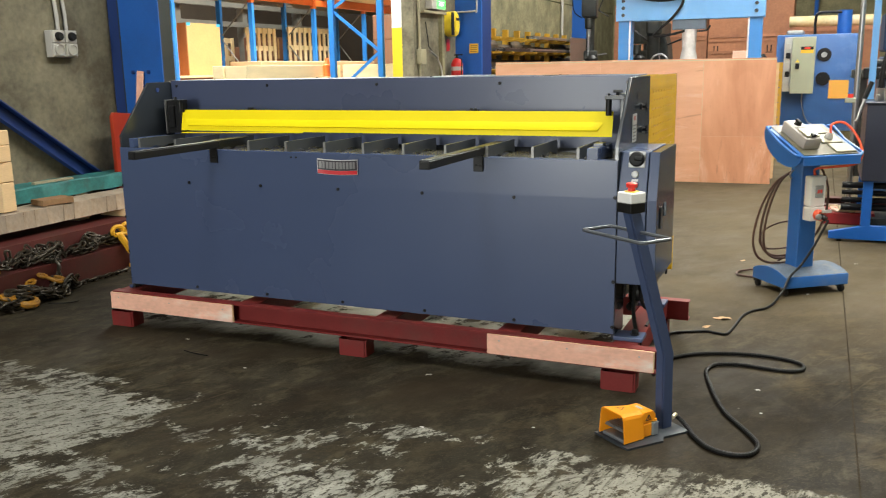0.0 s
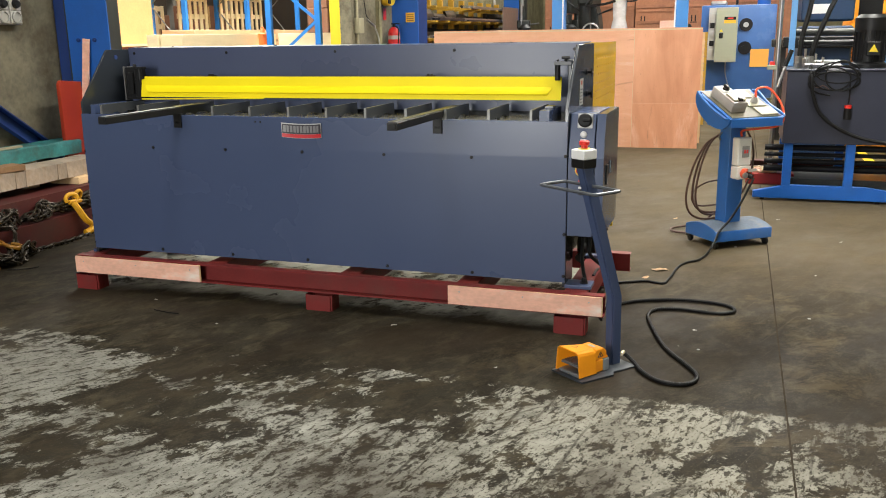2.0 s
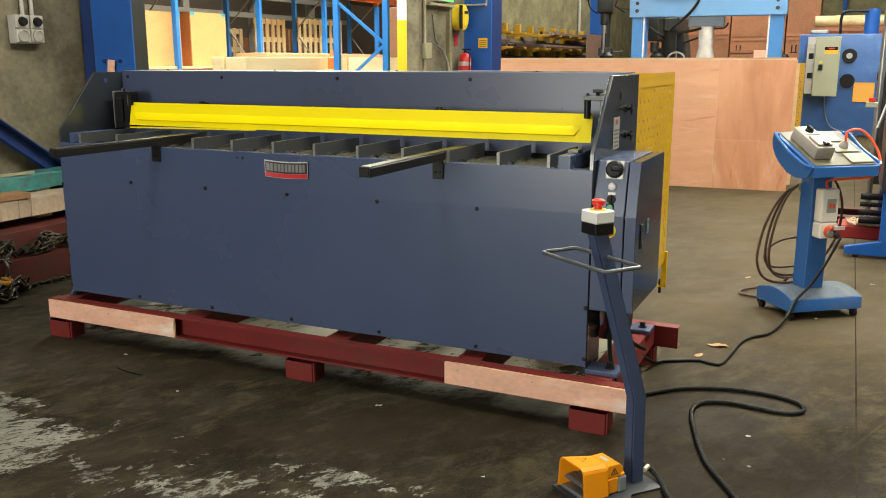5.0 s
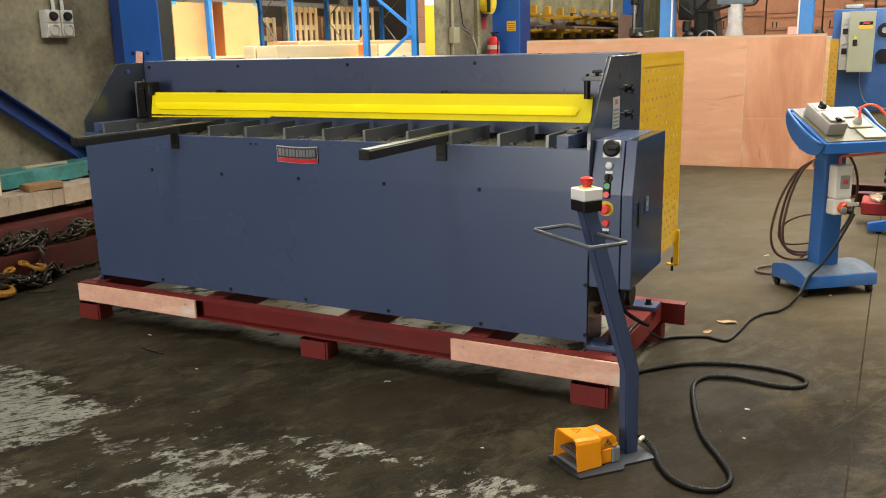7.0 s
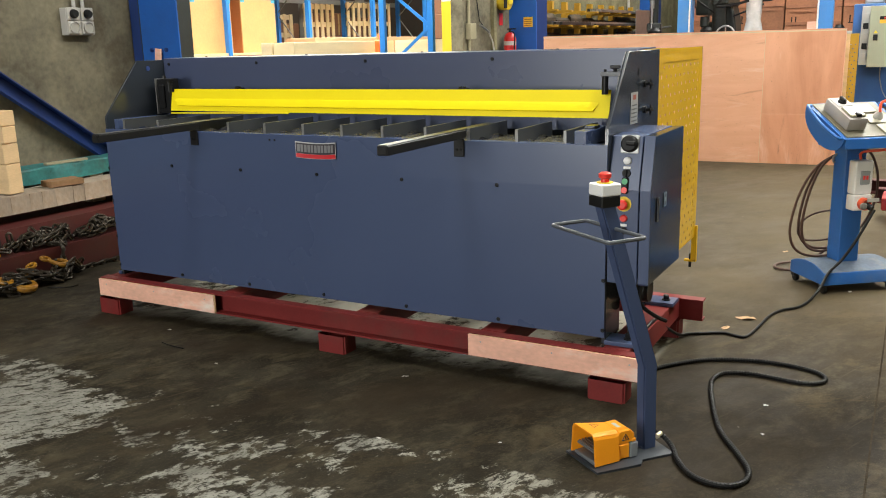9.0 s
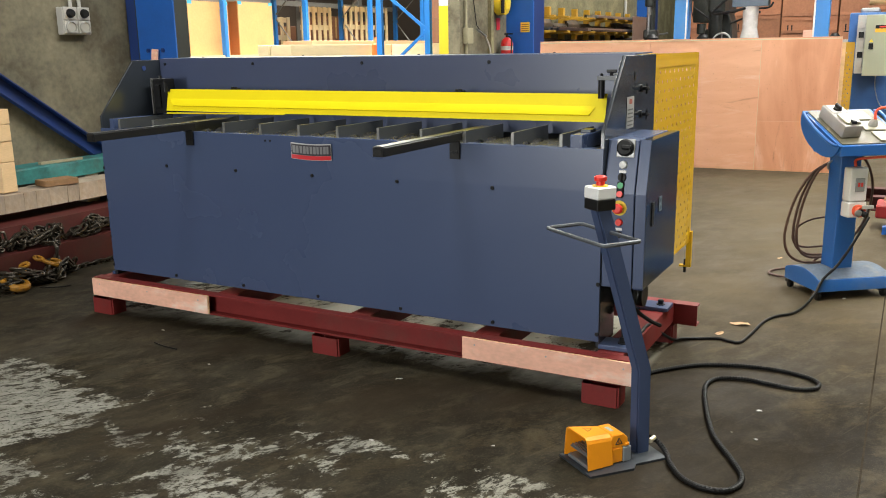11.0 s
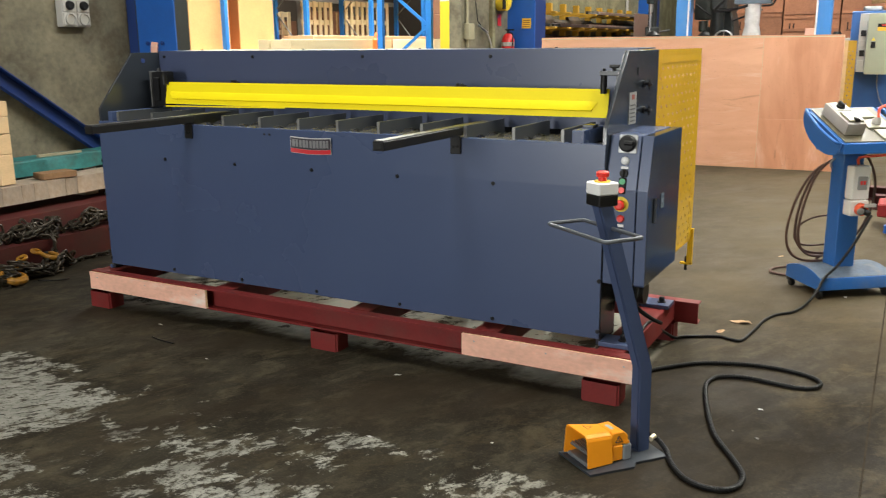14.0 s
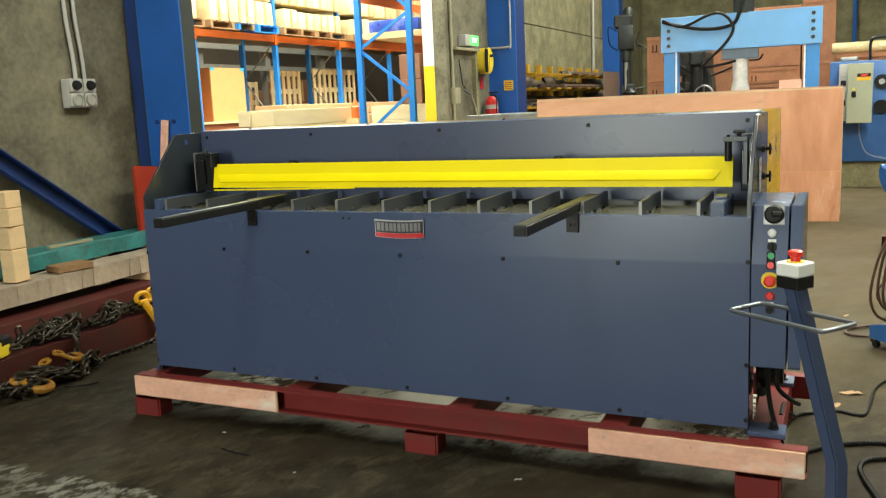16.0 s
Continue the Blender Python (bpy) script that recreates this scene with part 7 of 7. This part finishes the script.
for k in range(4):
    part("notice_bar", box(-1.61, -1.49, 9.439, 9.4415, 1.645 + k * 0.03, 1.657 + k * 0.03), plain("notice_ink", (0.25, 0.12, 0.03), 0.6) if k == 0 else bpy.data.materials["notice_ink"], c2)
part("white_pipe", tube(smooth_path([(-1.86, 9.43, 2.27), (-1.60, 9.43, 2.27), (-1.52, 9.43, 2.28), (-1.49, 9.43, 2.33), (-1.49, 9.43, 3.2)]), 0.014, 8), GREY_PLASTIC, c2)
ss = thing("sheet_stack", (-0.75, 7.6, 0), "stack of bright steel sheets on a low timber stand", "sheet stack")
part("sheets", box(-1.25, -0.30, 7.05, 8.2, 1.20, 1.30, 0.002), STEEL, ss)
for x in (-1.15, -0.40):
    part("trestle", box(x - 0.05, x + 0.05, 7.1, 8.15, 0, 1.20), PINE, ss)
c3 = tagged(new("column_end"), "deep blue steel column further along the wall", "column", kind="structure")
c3.matrix_basis = Matrix.Translation((-1.7, 17.0, 0))
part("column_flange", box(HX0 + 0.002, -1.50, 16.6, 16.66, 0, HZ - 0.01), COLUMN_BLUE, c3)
# darker web here too: the shaded side is put into the paint
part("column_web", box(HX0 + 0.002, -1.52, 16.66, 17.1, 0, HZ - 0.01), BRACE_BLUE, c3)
solo("wall_pipe", rod((0, 0, 0.0), (0, 0, 5.5), 0.03, 10), GREY_PLASTIC, "pale vertical pipe on the far wall", "pipe", at=(HX0 + 0.04, 15.6, 0))

# yellow cantilever rack with steel stock
yr = thing("cantilever_rack", (-1.6, 12.6, 0), "yellow cantilever rack holding bars and sheet offcuts", "storage rack")
for k in range(9):
    y = 10.22 + k * 0.66
    part("rack_post", box(-1.80, -1.70, y - 0.04, y + 0.04, 0.0, 2.06, 0.004), RACK_OCHRE, yr, "yellow rack post")
    for z in (0.5, 0.95, 1.30, 1.60, 1.84):
        part("rack_arm", prism([(-1.70, z), (-1.70, z + 0.07), (-1.36, z + 0.06), (-1.36, z + 0.03)], "y", y - 0.04, y + 0.04, 0.003), RACK_OCHRE, yr, "yellow cantilever arm")
random.seed(17)
for z, y0, y1 in ((1.905, 12.2, 15.6), (1.665, 10.3, 12.2), (1.665, 11.9, 15.7), (1.365, 10.2, 15.6), (1.015, 10.2, 15.6)):
    for k in range(5):
        x = -1.60 + k * 0.048
        a, c = y0 + random.uniform(0, 0.3), y1 - random.uniform(0, 0.5)
        solo("steel_bar", box(-0.02, 0.02, -(c - a) / 2, (c - a) / 2, 0, random.uniform(0.02, 0.06)), random.choice((GREASY, BAR, STEEL)), "length of steel bar lying on the rack arms", "steel bar", group="bar stock", at=(x, (a + c) / 2, z), smooth=False)
# rusty stock, kept dark in colour for the shade between the arms
STOCK = material("rusty_shaded_bar_stock", (0.055, 0.040, 0.026), 0.6, 0.2, 0.4, 5, 0.2, 60, (0.14, 0.085, 0.045), 0.6, island=0.35)
for z in (0.575, 1.022, 1.372, 1.672):
    y = 10.25
    while y < 15.2:
        w, h = random.uniform(0.5, 1.3), random.uniform(0.09, 0.19)
        pr_ = [(-0.12, 0.0), (0.02, 0.0), (0.02, h * 0.6), (-0.03, h), (-0.12, h)]
        solo("steel_section", prism(pr_, "y", 0.0, w - 0.04, 0.004), STOCK, "rusty steel section lying at the back of the rack", "steel section", group="rack sections", at=(-1.655, y, z), smooth=False)
        y += w
solo("sheet_offcut", box(-0.003, 0.003, -0.7, 0.7, 0, 0.62), STEEL, "pale sheet steel offcut standing in the rack", "sheet", at=(-1.34, 15.2, 1.36), smooth=False)

# ---------------------------------------------------------------- bench machines behind the crate
def drill_press(at, turn, h, label):
    o = thing("pillar_drill", at, label, "pillar drill", turn, "bench machines")
    part("foot", box(-0.25, 0.25, -0.3, 0.3, 0, 0.12, 0.02), GREASY, o, local=True)
    part("pillar", rod((0, 0.12, 0.12), (0, 0.12, h), 0.075, 18), GREASY, o, local=True)
    part("bright_pillar", rod((-0.02, -0.10, 1.3), (-0.02, -0.10, h - 0.25), 0.022, 12), STEEL, o, local=True)
    hd = part("head", box(-0.13, 0.13, -0.36, 0.22, h - 0.42, h - 0.02, 0.03, seg=2), GREASY, o, local=True)
    part("motor", lathe([(0.08, h - 0.02), (0.09, h + 0.05), (0.09, h + 0.26), (0.05, h + 0.32)], (0.02, 0.16, 0), 18), GREASY, hd, local=True)
    part("spindle", rod((0, -0.26, h - 0.75), (0, -0.26, h - 0.44), 0.035, 12), STEEL, hd, local=True)
    part("feed_lever", rod((0.16, -0.2, h - 0.3), (0.34, -0.3, h - 0.42), 0.012, 8), BLACK, hd, local=True)
    part("feed_lever", rod((0.16, -0.2, h - 0.3), (0.22, -0.1, h - 0.12), 0.012, 8), BLACK, hd, local=True)
    part("gear_cover", box(-0.20, 0.10, -0.30, -0.05, h - 0.06, h + 0.16, 0.03), GREASY, hd, local=True)
    part("quill_sleeve", lathe([(0.06, h - 0.62), (0.075, h - 0.60), (0.075, h - 0.44)], (0, -0.26, 0), 16), GREASY, hd, local=True)
    part("cable", tube(smooth_path([(-0.16, -0.1, h - 0.1), (-0.30, -0.12, h - 0.02), (-0.28, -0.1, h - 0.3), (-0.14, -0.05, h - 0.42)]), 0.010, 6), RUBBER, hd, local=True)
    part("rack_arm", box(-0.10, 0.14, -0.12, 0.22, 1.50, 1.66, 0.02), GREASY, o, local=True)
    part("clamp_screw", rod((0.14, 0.1, 1.58), (0.30, 0.06, 1.60), 0.014, 8), STEEL, o, local=True)
    part("table", box(-0.24, 0.24, -0.42, 0.05, 1.25, 1.34, 0.01), GREASY, o, local=True)
    part("oil_can", lathe([(0.10, 1.34), (0.12, 1.40), (0.12, 1.52), (0.05, 1.58)], (0.05, -0.25, 0), 16), BLACK, o, local=True)
    return o


drill_press((-0.30, 12.0, 0), 10, 2.65, "dark greasy pillar drill with a bright column")
drill_press((0.45, 13.2, 0), -20, 2.2, "dark greasy pillar drill among the machines")
ml = thing("milling_machine", (1.05, 11.2, 0), "dark green-grey milling machine with a chrome handwheel", "milling machine")
part("base", box(0.75, 1.35, 10.9, 11.6, 0, 0.9, 0.04), GREASY, ml)
part("knee", box(0.80, 1.30, 10.7, 11.1, 0.9, 1.35, 0.03), GREASY, ml)
part("column", prism([(0.85, 0.9), (1.30, 0.9), (1.22, 1.7), (1.12, 2.05), (0.98, 2.05), (0.90, 1.7)], "y", 11.1, 11.6, 0.02), GREASY, ml)
part("overarm", box(0.95, 1.2, 10.6, 11.6, 1.85, 2.1, 0.04), GREASY, ml)
part("spindle_head", lathe([(0.08, 1.45), (0.10, 1.5), (0.10, 1.9)], (1.05, 10.75, 0), 18), GREASY, ml)
hw = part("handwheel", tube([(1.18 + 0.14 * math.cos(radians(a)), 10.62, 1.42 + 0.14 * math.sin(radians(a))) for a in range(0, 360, 18)], 0.014, 8, closed=True), STEEL, ml, "chrome handwheel")
for a in (90, 210, 330):
    part("spoke", rod((1.18, 10.62, 1.42), (1.18 + 0.13 * math.cos(radians(a)), 10.62, 1.42 + 0.13 * math.sin(radians(a))), 0.009, 6), STEEL, hw)
part("lever", rod((1.25, 10.8, 1.7), (1.7, 10.7, 1.86), 0.014, 8), BLACK, ml)
part("lever", rod((1.0, 10.7, 1.75), (0.75, 10.6, 1.95), 0.014, 8), BLACK, ml)
# bench with tools and small things behind the press
bn = thing("work_bench", (2.4, 12.4, 0), "cluttered timber work bench along the back", "work bench")
part("bench_top", box(1.4, 3.0, 12.0, 12.7, 1.18, 1.24, 0.004), OLD_PINE, bn)
for x in (1.5, 2.9):
    for y in (12.08, 12.62):
        part("leg", box(x - 0.04, x + 0.04, y - 0.04, y + 0.04, 0, 1.18), OLD_PINE, bn)
solo("small_carton", box(-0.17, 0.17, -0.15, 0.15, 0, 0.36, 0.004), PLY_STRIP, "small pale carton standing on the bench", "carton", at=(2.33, 12.25, 1.242))
solo("grinder", lathe([(0.06, 0), (0.10, 0.04), (0.10, 0.22), (0.05, 0.30)], (0, 0, 0), 16), BLACK, "small black bench grinder on the bench", "grinder", at=(2.62, 12.3, 1.242))
solo("grey_toolbox", box(-0.16, 0.16, -0.12, 0.12, 0, 0.2, 0.01), GREY_PLASTIC, "grey metal toolbox on the bench", "toolbox", at=(2.82, 12.3, 1.242))
solo("plastic_bag", box(-0.28, 0.28, -0.1, 0.1, 0, 0.18, 0.06, seg=3), WRAP, "crumpled clear plastic wrapping on the bench", "plastic wrap", at=(1.75, 12.2, 1.242))

# stacked brown cases along the back
random.seed(41)
def case(x0, x1, y0, y1, z0, z1, mat=BROWN_PLY):
    o = thing("packing_case", ((x0 + x1) / 2, (y0 + y1) / 2, z0), "brown plywood packing case in a tall stack", "packing case", group="back wall cases")
    part("case_body", box(x0, x1, y0, y1, z0, z1 - 0.004, 0.004), mat, o)
    for z in (z0 + 0.03, z1 - 0.06):
        part("batten", box(x0, x1, y0 - 0.022, y0 - 0.001, z - 0.03, z + 0.03), mat, o)
    for x in (x0 + 0.12, x0 + 0.20):
        part("arrow_mark", box(x, x + 0.025, y0 - 0.004, y0 - 0.001, z1 - 0.32, z1 - 0.18), RUBBER, o)
    part("arrow_mark", box(x0 + 0.10, x0 + 0.245, y0 - 0.004, y0 - 0.001, z1 - 0.345, z1 - 0.325), RUBBER, o)
    return o


CASE_A = material("case_plywood", (0.37, 0.155, 0.078), 0.6, 0, 0.3, 1.5, 0.08, 24, (0.17, 0.07, 0.04), 0.7, island=0.22)
for x0, x1, tops in ((-0.95, 0.05, (0.9, 1.75, 2.75)), (0.08, 1.15, (1.2, 2.0, 3.1)), (1.18, 2.28, (0.9, 1.60, 1.95, 3.2)), (2.31, 2.95, (1.2, 1.95, 3.3))):
    z = 0.0
    for t in tops:
        case(x0, x1, 17.0, 18.0, z, t, CASE_A)
        z = t
solo("wrapped_roll", rod((-0.85, 0, 0), (0.85, 0, 0), 0.11, 16), material("golden_plastic_wrap", (0.62, 0.52, 0.30), 0.25, 0, 0.2, 6, 0.5, 25, (0.8, 0.75, 0.55), 0.6), "long roll wrapped in golden plastic on the cases", "roll", at=(3.75, 16.0, 2.2))
case(2.98, 4.6, 15.6, 16.4, 0, 2.085, CASE_A)
solo("pipe_drop", rod((0, 0, 0.0), (0, 0, 5.0), 0.05, 10), COLUMN_BLUE, "blue vertical pipe on the end wall", "pipe", at=(3.35, 20.8, 0))

# ---------------------------------------------------------------- blue H-frame press
ps = thing("h_frame_press", (1.95, 8.65, 0), "light blue H-frame workshop press with hanging hoses", "workshop press", 1.0)
for x in (-0.905, 0.79):
    part("press_post", box(x - 0.09, x + 0.09, -0.08, -0.065, 0.1, 2.05, 0.002), POST_BLUE, ps, local=True)
    part("post_flange", box(x - 0.09, x - 0.075, -0.065, 0.09, 0.1, 2.05), POST_BLUE, ps, local=True)
    part("post_flange", box(x + 0.075, x + 0.09, -0.065, 0.09, 0.1, 2.05), POST_BLUE, ps, local=True)
    part("post_foot", box(x - 0.12, x + 0.12, -0.4, 0.4, 0, 0.1, 0.004), PRESS_BLUE, ps, local=True)
    part("edge_strip", box(x + (0.055 if x < 0 else -0.09), x + (0.075 if x < 0 else -0.07), -0.084, -0.081, 0.4, 2.0), WHITE, ps, local=True)
hd = part("head_beam", box(-1.03, 0.905, -0.115, -0.095, 1.99, 2.43, 0.003), PRESS_BLUE, ps, local=True)
part("head_back", box(-1.03, 0.905, 0.095, 0.115, 1.99, 2.43, 0.003), PRESS_BLUE, ps, local=True)
part("head_top", box(-1.02, 0.895, -0.094, 0.094, 2.40, 2.42), PRESS_BLUE, ps, local=True)
part("head_end", box(0.885, 0.904, -0.094, 0.094, 2.0, 2.40), PRESS_BLUE, ps, local=True)
for x in (-0.93, 0.80):
    for k in range(4):
        part("bolt", lathe([(0.026, -0.116), (0.026, -0.13), (0.014, -0.13), (0.014, -0.14)], (x, 0, 2.07 + k * 0.095), 6, "y"), BAR, hd, local=True)
part("ram_plate", box(-0.27, 0.17, -0.09, 0.09, 1.86, 1.99, 0.004), material("dark_blued_steel", (0.10, 0.135, 0.18), 0.4, 0.3, 0.2, 8, 0.05, 90), ps, local=True)
part("ram", lathe([(0.105, 1.30), (0.13, 1.36), (0.115, 1.48), (0.09, 1.60), (0.10, 1.86)], (-0.05, 0, 0), 22), WRAP, ps, "plastic-wrapped steel ram", local=True)
part("cylinder", rod((-0.02, 0, 2.42), (-0.02, 0, 2.85), 0.13, 22), GREASY, ps, local=True)
part("table_beam", box(-0.9, 0.8, -0.12, 0.12, 0.75, 0.95, 0.004), PRESS_BLUE, ps, local=True)
hl = [(-1.0, -0.16, 2.38), (-0.85, -0.18, 2.33), (-0.55, -0.18, 2.26), (-0.30, -0.18, 2.25), (-0.12, -0.17, 2.30), (-0.05, -0.17, 2.45), (0.05, -0.1, 2.75)]
part("hose", tube(smooth_path(hl, 6), 0.022, 8), RUBBER, ps, local=True)
hl = [(-1.0, -0.17, 2.40), (-0.75, -0.2, 2.30), (-0.45, -0.2, 2.41), (-0.28, -0.2, 2.43), (-0.16, -0.2, 2.33), (-0.13, -0.2, 2.20), (-0.25, -0.2, 2.02), (-0.45, -0.2, 1.84), (-0.48, -0.18, 1.78), (-0.25, -0.16, 1.80), (-0.1, -0.12, 1.84)]
part("hose", tube(smooth_path(hl, 6), 0.018, 8), RUBBER, ps, local=True)
hl = [(0.22, -0.05, 1.90), (0.18, -0.1, 1.84), (0.06, -0.12, 1.83)]
part("hose", tube(smooth_path(hl, 6), 0.012, 8), RUBBER, ps, local=True)

# ---------------------------------------------------------------- big blue machine with its switch cabinet
bmx = thing("blue_machine", (3.5, 11.0, 0), "large scuffed blue machine body on a pale plinth", "machine")
part("plinth", box(2.90, 4.08, 10.6, 11.6, 0, 0.38, 0.01), WALL_FAR, bmx)
part("body", box(2.93, 4.04, 10.55, 11.6, 0.381, 1.80, 0.02, seg=2), MOTOR_BLUE, bmx)
for z in (1.50, 1.15):
    pn = part("port", lathe([(0.10, -0.02), (0.10, 0.0), (0.05, 0.0), (0.05, -0.015), (0.02, -0.02)], (3.60, 10.548, z), 22, "y"), BLACK, bmx, "round black port")
    part("port_centre", lathe([(0.04, -0.022), (0.04, 0.0)], (3.60, 10.545, z), 16, "y"), STEEL if z > 1.3 else BLACK, pn)
part("exhaust_pipe", rod((3.85, 10.9, 1.80), (3.85, 10.9, 2.15), 0.10, 18), COLUMN_BLUE, bmx)
part("pipe", tube(smooth_path([(3.45, 10.8, 1.80), (3.45, 10.8, 2.05), (3.52, 10.8, 2.12), (3.80, 10.8, 2.12)]), 0.02, 8), BLACK, bmx)
part("pump", box(3.05, 3.3, 10.75, 11.0, 1.80, 1.87, 0.02), STEEL, bmx)
part("card", box(3.69, 3.96, 10.53, 10.545, 0.86, 1.13), plain("orange_card", (0.72, 0.36, 0.06), 0.6), bmx, "orange card fixed on the body")
sc = thing("switch_cabinet", (3.2, 10.4, 0.96), "open cream electrical cabinet with a warning plate", "electrical cabinet")
part("cabinet_body", box(3.05, 3.38, 10.36, 10.548, 0.97, 1.76, 0.004), plain("cabinet_grey", (0.45, 0.45, 0.43), 0.5), sc)
for k in range(5):
    part("breaker", box(3.075, 3.14, 10.345, 10.362, 1.05 + k * 0.135, 1.13 + k * 0.135, 0.003), BLACK if k % 2 else GREY_PLASTIC, sc)
dr = part("cabinet_door", box(3.16, 3.48, 10.28, 10.305, 0.94, 1.76, 0.004), CREAM, sc, "cream door")
part("danger_plate", box(3.28, 3.45, 10.274, 10.28, 1.575, 1.62), RUBBER, dr)
part("danger_mark", box(3.33, 3.41, 10.270, 10.274, 1.588, 1.608), RED, dr)
part("caution_plate", box(3.28, 3.45, 10.274, 10.28, 1.525, 1.573), plain("caution_orange", (0.80, 0.45, 0.03), 0.5), dr)
part("door_lock", box(3.215, 3.27, 10.262, 10.28, 1.30, 1.38, 0.004), BLACK, dr)
b = bmesh.new()
b.faces.new([b.verts.new((3.243 + 0.03 * math.sin(radians(a)), 10.277, 1.41 + 0.03 * math.cos(radians(a)))) for a in (0, 120, 240)])
part("warning_mark", b, SAFETY, dr)
part("cabinet_wire", tube(smooth_path([(3.33, 10.45, 0.97), (3.34, 10.47, 0.75), (3.45, 10.47, 0.5), (3.75, 10.45, 0.42)]), 0.008, 6), STEEL, sc)
# ochre perforated panel standing between crate and press
b = perforated(0.0, -0.22, 0.22, 0.0, 1.40, [0.5 + 0.054 * k for k in range(15)], 0.055, 0.027, 0.0085)
solo("perforated_panel", b, RACK_OCHRE, "ochre perforated guard panel standing behind the crate", "guard panel", at=(2.84, 10.0, 0.0), turn=90, smooth=False)
# further machines by the open side
om = thing("orange_machine", (5.0, 7.6, 0), "orange machine with a window, standing behind the tank", "machine")
part("machine_body", box(4.72, 5.5, 7.2, 8.0, 0, 1.95, 0.03, seg=2), PEDAL_ORANGE, om)
part("window", box(4.80, 5.05, 7.185, 7.2, 1.45, 1.80, 0.01), BLACK, om)
# dark strips painted as the shadow in the louvre slots
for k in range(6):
    part("louvre", box(4.76, 5.1, 7.185, 7.2, 0.98 + k * 0.05, 1.0 + k * 0.05), plain("louvre_shade", (0.30, 0.10, 0.01), 0.6) if k == 0 else bpy.data.materials["louvre_shade"], om)
NAVY_GREY = material("navy_grey_machine_paint", (0.014, 0.040, 0.10), 0.5, 0, 0.2, 3, 0.1, 60, (0.05, 0.07, 0.10), 0.5)
bm2 = thing("blue_press_brake", (4.5, 6.7, 0), "dark blue machine with black rams behind the tank", "machine")
part("machine_body", box(4.15, 4.68, 6.4, 7.2, 0, 1.45, 0.02), NAVY_GREY, bm2)
part("machine_head", box(4.15, 4.68, 6.45, 7.2, 1.5, 1.9, 0.02), NAVY_GREY, bm2)
part("beam", box(3.98, 4.9, 6.3, 6.42, 1.22, 1.34, 0.01), BLACK, bm2)
part("label", box(4.25, 4.45, 6.445, 6.45, 1.58, 1.68), WHITE, bm2)
ms = thing("vice_stand", (4.05, 8.2, 0), "grey steel stand with a vice behind the cart", "stand")
part("stand_post", box(4.0, 4.1, 8.15, 8.25, 0, 1.2, 0.004), GREASY, ms)
part("vice", box(3.92, 4.22, 8.05, 8.3, 1.2, 1.30, 0.01), GREASY, ms)
